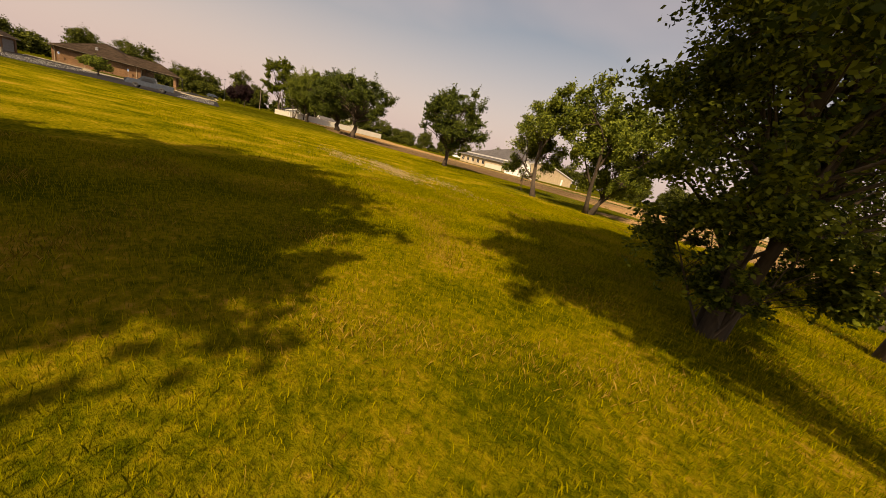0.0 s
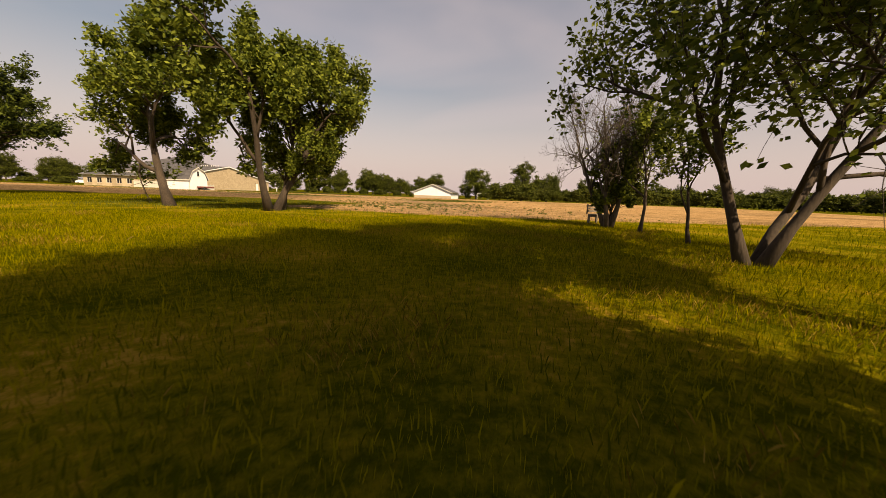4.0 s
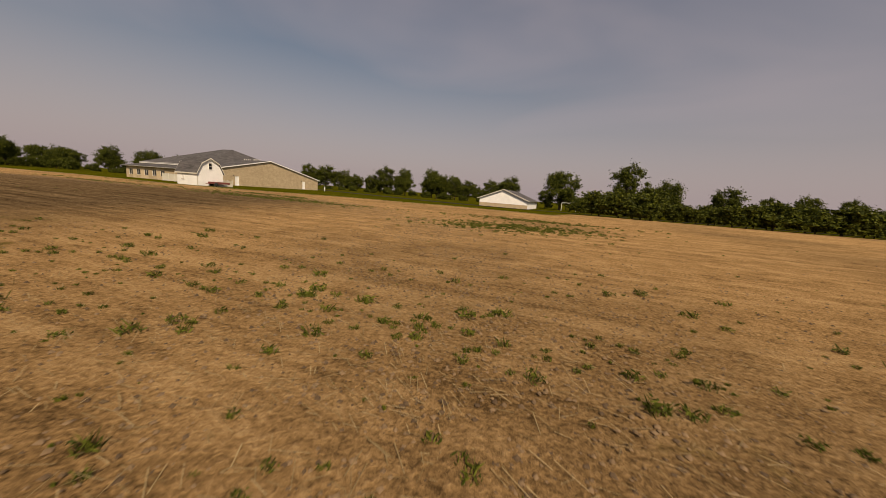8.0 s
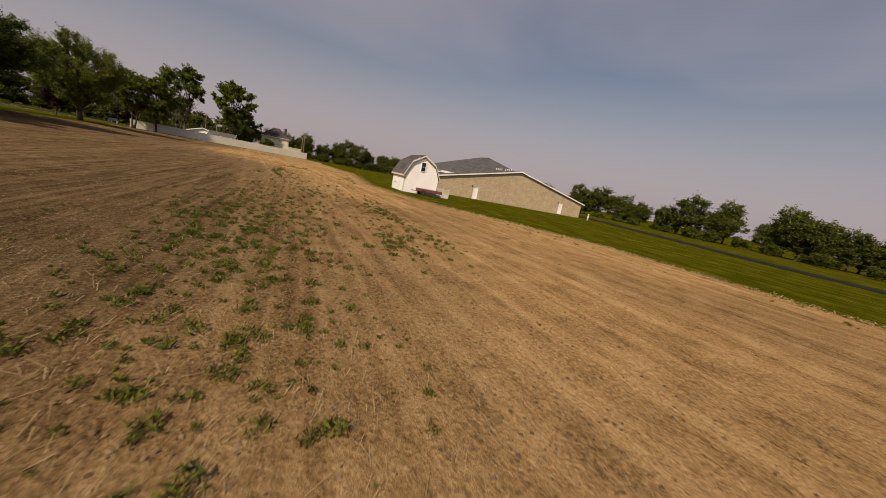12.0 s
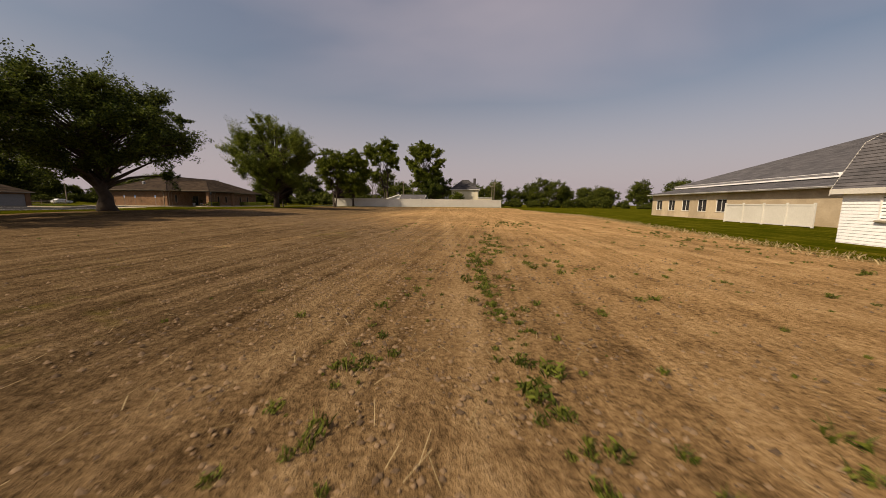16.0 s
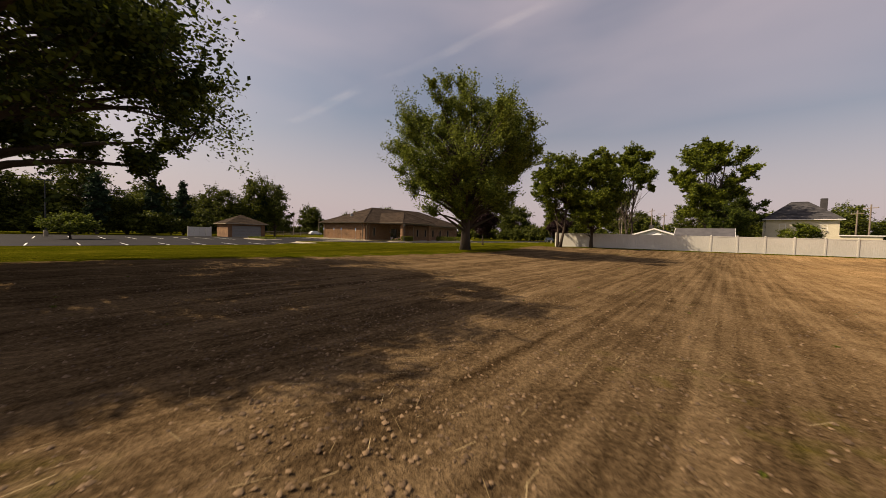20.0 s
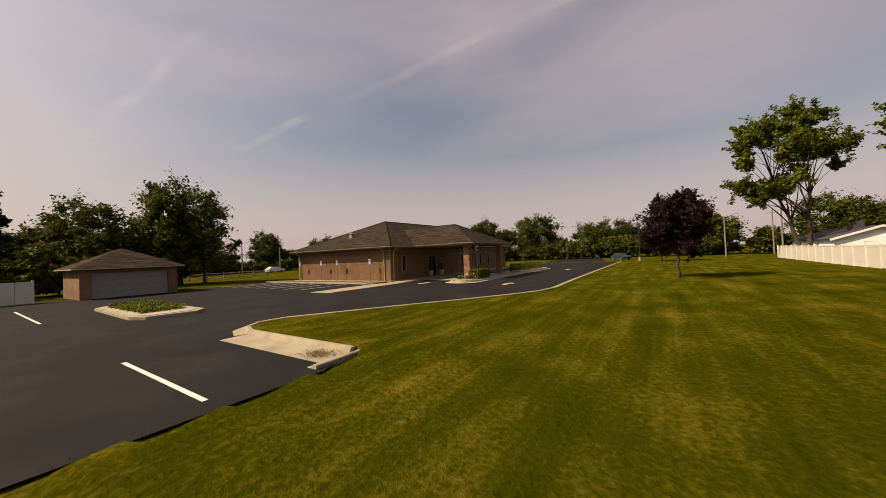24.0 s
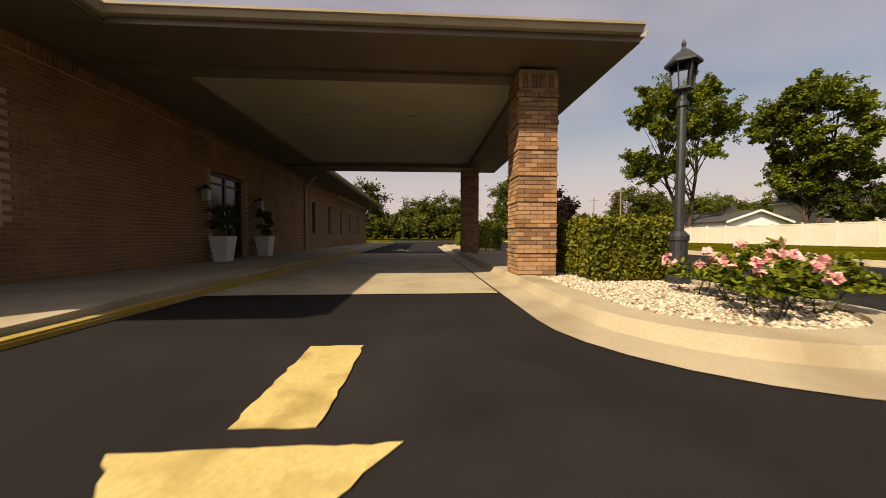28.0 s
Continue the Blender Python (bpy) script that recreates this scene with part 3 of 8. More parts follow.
def grown_tree(name, x, y, label, bark="bark", leafs="leaf_mid", turn=0.0, category="tree", z=0.0, **shape):
    root = thing(name, pose(x, y, z, 0, 0, turn), label, category)
    bm, v, q = grown_meshes(**shape)
    part("trunk", bm, M[bark], root, smooth=True)
    if len(v):
        raw_mesh("crown", v, q, M[leafs], root)
    return root


def tree(name, x, y, label, bark="bark", leafs="leaf_mid", turn=0.0, category="tree", group="", bare=False, z=0.0, **shape):
    root = thing(name, pose(x, y, z, 0, 0, turn), label, category, group)
    bm, v, q = tree_meshes(**shape)
    part("trunk", bm, M[bark], root, smooth=True)
    if not bare:
        raw_mesh("crown", v, q, M[leafs], root)
    return root


# ---- plan ----
V, U = Vector((-0.957, 0.29, 0)), Vector((0.29, 0.957, 0))
TURN = math.degrees(math.atan2(V.y, V.x))
SITE = pose(-125.0, 10.9, 0, 0, 0, TURN)  # x along the brick building's front, y into the building
CHURCH = pose(-56.7, 88.0, 0, 0, 0, TURN)


def site(x, y, z=0.0):
    return SITE @ Vector((x, y, z))


FIELD = [(60, 15), (6.6, 11.5), (2.5, 12.1), (0, 12.6), (-2.3, 13.0), (-4.7, 14), (-7.4, 15.3), (-9.5, 16.8), (-7.5, 19.2), (-5, 23), (-9, 27), (-16, 29.6), (-27, 30), (-45, 28), (-68, 30.6), (-79, 37.0), (-85, 40.4), (-91, 42.5), (-96, 44.0), (-101, 44.8), (-117, 44.6), (-117.5, 90), (-108, 88), (-86, 83.6), (-78, 82.5), (-61, 76), (-47, 70.7), (-37, 70), (-21, 74.5), (-7, 71.8), (1, 69.7), (10.9, 66.1), (12.6, 71), (16, 79), (19.3, 86.5), (28, 84.5), (44, 80), (75, 76)]
LOT_LOCAL = [(44, -16.2), (20, -16.4), (4, -16.6), (-3, -16.8), (-5.3, -16.4), (-7.3, -15.4), (-9.6, -14.0), (-12.1, -12.3), (-15.0, -10.5), (-16.8, -9.4), (-17.9, -9.3), (-18.6, -9.8), (-18.95, -10.7), (-18.95, -15.9), (-20.2, -16.4), (-62, -16.5), (-62, 22), (-24, 22), (-12, 18.6), (-2.1, 19), (-2.1, 0.6), (-1, -0.6), (44, -0.6)]
LOT = [tuple(site(x, y).xy) for x, y in LOT_LOCAL]


def signed(poly, px, py):
    """Distance to an outline, positive inside."""
    p = np.array(poly, float)
    best = np.full(px.shape, 1e9)
    inside = np.zeros(px.shape, bool)
    for (x0, y0), (x1, y1) in zip(p, np.roll(p, -1, 0)):
        dx, dy = x1 - x0, y1 - y0
        t = np.clip(((px - x0) * dx + (py - y0) * dy) / (dx * dx + dy * dy), 0, 1)
        best = np.minimum(best, np.hypot(px - x0 - t * dx, py - y0 - t * dy))
        cross = (y0 > py) != (y1 > py)
        with np.errstate(divide="ignore", invalid="ignore"):
            inside ^= cross & (px < (x1 - x0) * (py - y0) / (y1 - y0) + x0)
    return np.where(inside, best, -best)


def rise(px, py):
    """Height of the natural ground."""
    z = -0.6 * np.clip((py - 70) / 38, 0, 1) * np.clip((px + 60) / 60, 0, 1)
    ax, ay, bx, by = -72.9, 35.8, -119.0, 46.0
    t = np.clip(((px - ax) * (bx - ax) + (py - ay) * (by - ay)) / ((bx - ax) ** 2 + (by - ay) ** 2), 0, 1)
    d = np.hypot(px - ax - t * (bx - ax), py - ay - t * (by - ay))
    bank = 0.45 * np.exp(-(((px + 119.3) / 6.0) ** 2)) * np.clip((py - 44) / 5, 0, 1) * np.clip((95 - py) / 9, 0, 1)
    return z + np.maximum(0.4 * np.exp(-((d / 7.0) ** 2)), bank)


def gz(x, y):
    return float(rise(np.array([x], float), np.array([y], float))[0])


def ground_material():
    m = bpy.data.materials.new("ground")
    m.use_nodes = True
    n, l = links(m.node_tree)
    b = n["Principled BSDF"]
    geo = n.new("ShaderNodeNewGeometry")

    def noise_at(scale, detail=4.0, vec=None, rough=0.55):
        t = n.new("ShaderNodeTexNoise")
        t.inputs["Scale"].default_value, t.inputs["Detail"].default_value, t.inputs["Roughness"].default_value = scale, detail, rough
        l.new(vec or geo.outputs["Position"], t.inputs["Vector"])
        return t.outputs["Fac"]

    def ramp(src, stops):
        r = n.new("ShaderNodeValToRGB")
        e = r.color_ramp.elements
        while len(e) < len(stops):
            e.new(0.5)
        for item, (p, c) in zip(e, stops):
            item.position, item.color = p, (*c, 1) if len(c) == 3 else c
        l.new(src, r.inputs["Fac"])
        return r.outputs["Color"]

    def mix(f, a, b2):
        x = n.new("ShaderNodeMix")
        x.data_type = "RGBA"
        l.new(f, x.inputs["Factor"])
        l.new(a, x.inputs["A"])
        l.new(b2, x.inputs["B"])
        return x.outputs["Result"]

    def calc(op, a, b2=None, c=None):
        x = n.new("ShaderNodeMath")
        x.operation = op
        for i, s in enumerate((a, b2, c)):
            if s is None:
                continue
            if isinstance(s, (int, float)):
                x.inputs[i].default_value = s
            else:
                l.new(s, x.inputs[i])
        return x.outputs[0]

    def attr(name):
        a = n.new("ShaderNodeAttribute")
        a.attribute_name = name
        return a.outputs["Fac"]

    rows = n.new("ShaderNodeMapping")
    rows.vector_type = "TEXTURE"
    rows.inputs["Rotation"].default_value = (0, 0, radians(TURN))
    rows.inputs["Scale"].default_value = (10.0, 1.0, 1.0)
    l.new(geo.outputs["Position"], rows.inputs["Vector"])
    rv = rows.outputs["Vector"]
    # soil
    soil_big = noise_at(0.06, 4)
    soil_mid = noise_at(1.1, 6)
    soil_fine = noise_at(22.0, 5, rough=0.75)
    furrow = noise_at(2.6, 3, rv)
    furrow2 = noise_at(0.7, 2, rv)
    long_rows = n.new("ShaderNodeMapping")
    long_rows.vector_type = "TEXTURE"
    long_rows.inputs["Rotation"].default_value = (0, 0, radians(TURN))
    long_rows.inputs["Scale"].default_value = (40.0, 1.0, 1.0)
    l.new(geo.outputs["Position"], long_rows.inputs["Vector"])
    drill = calc("MULTIPLY_ADD", noise_at(5.5, 2, long_rows.outputs["Vector"]), 0.6, calc("MULTIPLY", noise_at(1.9, 3, long_rows.outputs["Vector"]), 0.4))
    drill = calc("MULTIPLY_ADD", calc("ADD", drill, -0.5), calc("MULTIPLY_ADD", attr("dark_soil"), 0.45, 0.42), 0.5)
    crumb = n.new("ShaderNodeTexVoronoi")
    crumb.inputs["Scale"].default_value, crumb.inputs["Randomness"].default_value = 13.0, 1.0
    l.new(geo.outputs["Position"], crumb.inputs["Vector"])
    lump = calc("SUBTRACT", 0.78, calc("MULTIPLY", crumb.outputs["Distance"], 0.62))
    # broad smooth wheel lanes along the rows
    lanes = n.new("ShaderNodeMapping")
    lanes.vector_type = "TEXTURE"
    lanes.inputs["Rotation"].default_value = (0, 0, radians(TURN + 7))
    lanes.inputs["Scale"].default_value = (90.0, 1.0, 1.0)
    l.new(geo.outputs["Position"], lanes.inputs["Vector"])
    wheel = ramp(noise_at(1.15, 1, lanes.outputs["Vector"]), [(0.53, (0, 0, 0)), (0.60, (1, 1, 1))])
    soil_f = calc("MULTIPLY_ADD", soil_fine, 0.30, calc("MULTIPLY_ADD", soil_mid, 0.15, calc("MULTIPLY_ADD", furrow, 0.06, calc("MULTIPLY_ADD", drill, 0.36, calc("MULTIPLY", furrow2, 0.03)))))
    soil_f = calc("MULTIPLY_ADD", lump, 0.10, calc("MULTIPLY_ADD", wheel, 0.022, soil_f))
    soil = ramp(soil_f, [(0.42, (0.10, 0.060, 0.026)), (0.50, (0.33, 0.200, 0.090)), (0.58, (0.50, 0.33, 0.165))])
    # the same soil in a darker tone
    dark_soil = ramp(soil_f, [(0.42, (0.038, 0.024, 0.0125)), (0.50, (0.102, 0.068, 0.036)), (0.60, (0.22, 0.15, 0.083))])
    soil = mix(ramp(soil_big, [(0.46, (0, 0, 0)), (0.68, (0.55, 0.55, 0.55))]), soil, dark_soil)
    soil = mix(attr("dark_soil"), soil, dark_soil)
    # long dry lawn and mown lawn
    tuft = noise_at(9.0, 5, rough=0.7)
    patch = noise_at(0.55, 4)
    lawn_f = calc("MULTIPLY_ADD", tuft, 0.5, calc("MULTIPLY", patch, 0.5))
    dry = ramp(lawn_f, [(0.42, (0.055, 0.062, 0.003)), (0.50, (0.135, 0.120, 0.007)), (0.56, (0.20, 0.152, 0.010)), (0.62, (0.32, 0.20, 0.03))])
    streak = calc("MULTIPLY_ADD", tuft, 0.42, calc("MULTIPLY_ADD", noise_at(1.5, 3, rv), 0.30, calc("MULTIPLY", patch, 0.28)))
    mown = ramp(streak, [(0.36, (0.024, 0.031, 0.0015)), (0.49, (0.047, 0.051, 0.003)), (0.58, (0.105, 0.090, 0.009)), (0.66, (0.18, 0.132, 0.022))])
    lawn = mix(attr("mown"), dry, mown)
    # where bare soil meets the lawn
    frayed = calc("ADD", attr("field"), calc("MULTIPLY_ADD", noise_at(1.6, 5), 3.2, -1.6))
    edge = ramp(calc("MULTIPLY_ADD", frayed, 0.5, 0.5), [(0.35, (0, 0, 0)), (0.65, (1, 1, 1))])
    weedy = ramp(calc("MULTIPLY_ADD", noise_at(0.12, 3), 0.6, calc("MULTIPLY", noise_at(2.2, 4), 0.4)), [(0.60, (0, 0, 0)), (0.70, (0.55, 0.55, 0.55))])
    soil = mix(weedy, soil, mown)
    l.new(mix(edge, lawn, soil), b.inputs["Base Color"])
    b.inputs["Roughness"].default_value = 1.0
    b.inputs["Specular IOR Level"].default_value = 0.0
    bump = n.new("ShaderNodeBump")
    bump.inputs["Strength"].default_value, bump.inputs["Distance"].default_value = 1.0, 0.17
    l.new(calc("MULTIPLY_ADD", soil_f, 0.9, calc("MULTIPLY", tuft, 0.22)), bump.inputs["Height"])
    l.new(bump.outputs["Normal"], b.inputs["Normal"])
    return m


def build_ground():
    far = [60, 120, 240, 480, 960, 2400]
    gx = np.concatenate([[-170 - f for f in far[::-1]], np.arange(-170, -128, 1.5), np.arange(-128, 14, 0.4), np.arange(14, 90, 1.5), [90 + f for f in far]])
    gy = np.concatenate([[-60 - f for f in far[::-1]], np.arange(-60, -14, 1.5), np.arange(-14, 92, 0.4), np.arange(92, 160, 1.5), [160 + f for f in far]])
    px, py = np.meshgrid(gx, gy)
    field, lot = signed(FIELD, px, py), signed(LOT, px, py)
    z = rise(px, py)
    rng = np.random.default_rng(4)
    z = z + np.where(field > 0.5, rng.normal(size=px.shape) * 0.012, 0.0)
    kerbed = np.clip((lot + 3.0) / 2.6, 0, 1)
    near_drive = ((px < -97) & (py > 2)).astype(float)
    z = np.where(lot > -0.2, -0.05, z + 0.13 * kerbed * near_drive)
    verts = np.stack([px, py, z], -1).reshape(-1, 3)
    w, h = len(gx), len(gy)
    i = (np.arange(h - 1)[:, None] * w + np.arange(w - 1)).ravel()
    ob = raw_mesh("ground", verts, np.stack([i, i + 1, i + w + 1, i + w], 1), ground_material(), smooth=True)
    tagged(ob, "bare tilled field between dry lawn and mown grass", "ground", kind="structure")
    across = 0.29 * px + 0.957 * py
    # soil turns to its darker tone on the low side of this line
    dark_soil = np.clip((np.interp(-px, (20, 42, 57, 72), (50.5, 48.0, 46, 35)) - across) / 7, 0, 0.95) * np.clip((-8 - px) / 9, 0, 1)
    mown = np.clip((-px - 40) / 15, 0, 1)
    mown = np.maximum(mown, np.clip((py - 55) / 10, 0, 1))
    # unmown tongue: greener ground, its darker tone partly replacing the elms' shadow
    mown = np.maximum(mown, np.clip((py - 14.5) / 2, 0, 0.85) * (px > -30))
    for key, val in (("field", np.clip(field, -4, 4)), ("dark_soil", dark_soil), ("mown", mown)):
        a = ob.data.attributes.new(key, "FLOAT", "POINT")
        a.data.foreach_set("value", val.reshape(-1).astype(np.float32))


build_ground()


def flat_sheet(name, outline, z, material, label, category, m=None):
    bm = bmesh.new()
    f = bm.faces.new([bm.verts.new((x, y, z)) for x, y in outline])
    if f.normal.z < 0:
        f.normal_flip()
    bm.normal_update()
    for face in bm.faces:
        if face.normal.z < 0:
            face.normal_flip()
    bmesh.ops.triangulate(bm, faces=bm.faces[:])
    ob = part(name, bm, material)
    if m is not None:
        ob.matrix_world = m
    return tagged(ob, label, category, kind="structure")


flat_sheet("road", LOT_LOCAL, 0.0, M["asphalt"], "dark sealed asphalt drive and car park", "road", SITE)
flat_sheet("lane", [(44, -14), (110, -2), (110, 6), (44, -1)], 0.012, M["asphalt"], "asphalt lane leading on to the far street", "road", SITE)


def street():
    """A lane that follows the fall of the ground."""
    near = [(-95, 152), (-75, 140), (-46, 125), (-14, 110), (30, 99), (140, 84)]
    vs, fs = [], []
    for (x0, y0), (x1, y1) in zip(near, near[1:]):
        k = max(2, int((x1 - x0) / 3))
        for i in range(k):
            f = i / k
            vs += [(x0 + (x1 - x0) * f, y0 + (y1 - y0) * f + w) for w in (0.0, 2.5, 5.0, 7.5)]
    p = np.array(vs)
    z = rise(p[:, 0], p[:, 1]) + 0.05
    for i in range(len(p) // 4 - 1):
        fs += [(4 * i + j, 4 * i + 4 + j, 4 * i + 5 + j, 4 * i + 1 + j) for j in range(3)]
    ob = raw_mesh("street", np.column_stack([p, z]), fs, M["asphalt"])
    tagged(ob, "grey asphalt lane behind the mown strip", "road", kind="structure")


street()



# ---- kerbs and walks ----
def kerb(name, line, label, width=0.17, gutter=0.34, height=0.15, side=1, step=3.0, lawn=False):
    """A concrete kerb along a line in the site's plan; the gutter lies on the given side. Each cast length is a part."""
    root = thing(name, SITE, label, "kerb", kind="structure")
    pts = [Vector((x, y, 0)) for x, y in line]
    runs = [pts[0]]
    for a, b in zip(pts, pts[1:]):
        k = max(1, round((b - a).length / step))
        runs += [a.lerp(b, (i + 1) / k) for i in range(k)]

    def across(i):
        d = (runs[min(i + 1, len(runs) - 1)] - runs[max(i - 1, 0)]).normalized()
        return Vector((-d.y, d.x, 0)) * side

    prof = [(-width, -0.1), (-width, height - 0.02), (-width + 0.03, height), (-0.03, height), (0, height - 0.03), (0.05, 0.02), (gutter, 0.008), (gutter, -0.1)]
    for i in range(len(runs) - 1):
        a, b, na, nb = runs[i], runs[i + 1], across(i), across(i + 1)
        d = (b - a).normalized() * 0.006
        bm = bmesh.new()
        ra = [bm.verts.new(a + d + na * o + Vector((0, 0, z))) for o, z in prof]
        rb = [bm.verts.new(b - d + nb * o + Vector((0, 0, z))) for o, z in prof]
        k = len(prof)
        for j in range(k):
            bm.faces.new((ra[j], ra[(j + 1) % k], rb[(j + 1) % k], rb[j]))
        bm.faces.new(ra[::-1])
        bm.faces.new(rb)
        bmesh.ops.recalc_face_normals(bm, faces=bm.faces[:])
        part("kerb_section", bm, M["concrete"], root)
    if lawn:
        bm = bmesh.new()
        prev = None
        for i, p in enumerate(runs):
            o = across(i)
            cur = [bm.verts.new(p + o * w + Vector((0, 0, z))) for w, z in ((-width - 0.004, -0.05), (-width - 0.004, height - 0.025), (-width - 0.35, height - 0.005), (-width - 0.9, 0.05))]
            if prev:
                for j in range(3):
                    bm.faces.new((prev[j], cur[j], cur[j + 1], prev[j + 1]))
            prev = cur
        bmesh.ops.recalc_face_normals(bm, faces=bm.faces[:])
        strip = part("lawn_edge", bm, bpy.data.materials["ground"])
        for key, val in (("field", -4.0), ("dark_soil", 0.0), ("mown", 1.0)):
            at = strip.data.attributes.new(key, "FLOAT", "POINT")
            at.data.foreach_set("value", np.full(len(strip.data.vertices), val, np.float32))
        strip.matrix_world = SITE
        tagged(strip, "edge of the mown lawn behind the kerb", "lawn", kind="structure")
    return root


def arc(cx, cy, r, a0, a1, n=8):
    return [(cx + r * math.cos(radians(a0 + (a1 - a0) * i / n)), cy + r * math.sin(radians(a0 + (a1 - a0) * i / n))) for i in range(n + 1)]


kerb("drive_kerb", [(44, -16.2), (20, -16.4), (4, -16.6), (-3, -16.8), (-5.3, -16.4), (-7.3, -15.4), (-9.6, -14.0), (-12.1, -12.3), (-15.0, -10.5), (-16.8, -9.4), (-17.9, -9.3), (-18.6, -9.8), (-18.95, -10.7)], "pale concrete kerb and gutter along the mown lawn", side=-1, gutter=0.42, lawn=True, step=2.0)
kerb("entry_kerb", [(-18.955, -10.72), (-18.955, -15.9)], "wide pale concrete kerb and gutter at the lawn corner", side=-1, gutter=0.9, lawn=True, step=1.3)
kerb("corner_kerb", [(-18.8, -16.05), (-20.2, -16.05)], "short pale concrete kerb at the lawn corner", side=-1, gutter=0.2, step=1.6, height=0.1, width=0.14)
kerb("ada_kerb", [(-2.1, 19), (-2.1, 1.1), (-1.85, 0.65), (-1.3, 0.5)], "pale concrete kerb in front of the brick wall", side=1, gutter=0.12)


def walk_slabs():
    root = thing("front_walk", SITE, "pale concrete walk along the brick front", "walk", kind="structure")
    x = -8.8
    while x < 34:
        y1 = 0.4 if x < -1.4 else 0.02 if x < 0.9 else 0.48
        y0 = -1.85
        bm = block(x + 0.004, x + 1.866, y0, y1, -0.05, 0.02, 0.006)
        for v in bm.verts:
            if v.co.z > 0:
                v.co.z += min(0.13, max(0.0, (v.co.x + 0.9) * 0.06))
        part("walk_slab", bm, M["concrete"], root)
        x += 1.87
    bm = bmesh.new()
    box(bm, -0.45, 13.5, -2.01, -1.852, -0.05, 0.153)
    for v in bm.verts:
        if v.co.x < 0 and v.co.z > 0:
            v.co.z = 0.05
    bmesh.ops.bevel(bm, geom=bm.edges[:], offset=0.02, segments=2, affect="EDGES")
    part("yellow_kerb_edge", bm, M["yellow_paint"], root, "worn yellow painted kerb edge")


walk_slabs()


def pillar_island():
    root = thing("canopy_island", SITE, "concrete kerbed island with pebbles between the lanes", "island", kind="structure")
    ring = arc(1.35, -7.55, 1.3, 270, 90, 16) + [(23.0, -6.25)] + arc(23.0, -7.55, 1.3, 90, -90, 6)[1:-1] + [(23.0, -8.85)]
    ring = ring[::-1]
    inner = [(1.35 + (x - 1.35) * 0.72 if x < 2 else x - 0.1, -7.55 + (y + 7.55) * 0.72) for x, y in ring]
    k = len(ring)
    for i in range(k):
        j = (i + 1) % k
        bm = bmesh.new()
        a, b, c, d = ring[i], ring[j], inner[j], inner[i]
        e0 = [(a[0] + (a[0] - d[0]) * 1.0, a[1] + (a[1] - d[1]) * 1.0), (b[0] + (b[0] - c[0]) * 1.0, b[1] + (b[1] - c[1]) * 1.0)]
        rows = [(e0[0], e0[1], 0.008), (a, b, 0.03), ((a[0] * 0.8 + d[0] * 0.2, a[1] * 0.8 + d[1] * 0.2), (b[0] * 0.8 + c[0] * 0.2, b[1] * 0.8 + c[1] * 0.2), 0.145), (d, c, 0.155), (d, c, -0.05)]
        prev = None
        for p, q, z in rows:
            cur = (bm.verts.new((*p, z)), bm.verts.new((*q, z)))
            if prev:
                bm.faces.new((prev[0], prev[1], cur[1], cur[0]))
            prev = cur
        bmesh.ops.recalc_face_normals(bm, faces=bm.faces[:])
        for f in bm.faces:
            if f.normal.z < 0:
                f.normal_flip()
        part("kerb_section", bm, M["concrete"], root)
    bm = bmesh.new()
    bm.faces.new([bm.verts.new((x, y, 0.11)) for x, y in inner])
    bm.normal_update()
    for f in bm.faces:
        if f.normal.z < 0:
            f.normal_flip()
    part("planting_bed", bm, M["straw_bed"], root)
    # pebbles
    rng = np.random.default_rng(8)
    vs, fs = [], []
    base = np.array([(1, 0, 0), (0, 1, 0), (-1, 0, 0), (0, -1, 0), (0, 0, 1), (0, 0, -1)], float)
    tri = np.array([(0, 1, 4), (1, 2, 4), (2, 3, 4), (3, 0, 4), (1, 0, 5), (2, 1, 5), (3, 2, 5), (0, 3, 5)])
    px, py = rng.uniform(0.4, 9.0, 16000), rng.uniform(-8.5, -6.6, 16000)
    keep = signed(inner, px, py) > 0.02
    for count, (x, y) in enumerate(zip(px[keep], py[keep])):
        s = rng.uniform(0.014, 0.036) * np.array([1, rng.uniform(0.6, 1), rng.uniform(0.4, 0.75)])
        a = rng.uniform(0, 6.28)
        p = base * s * rng.uniform(0.8, 1.2, (6, 1))
        p = np.stack([p[:, 0] * math.cos(a) - p[:, 1] * math.sin(a), p[:, 0] * math.sin(a) + p[:, 1] * math.cos(a), p[:, 2]], 1) + (x, y, 0.125)
        vs.append(p)
        fs.append(tri + 6 * count)
    pb = raw_mesh("pebbles", np.concatenate(vs), np.concatenate(fs), M["pebble"], root)
    pb["kind"] = "stuff"


pillar_island()


def painted(name, outlines, material, label, category, group=""):
    """Paint on the asphalt, a thin film with thickness."""
    bm = bmesh.new()
    for o in outlines:
        prism(bm, o, 0.003, 0.008)
    bmesh.ops.recalc_face_normals(bm, faces=bm.faces[:])
    ob = part(name, bm, material)
    ob.matrix_world = SITE
    return tagged(ob, label, category, group)


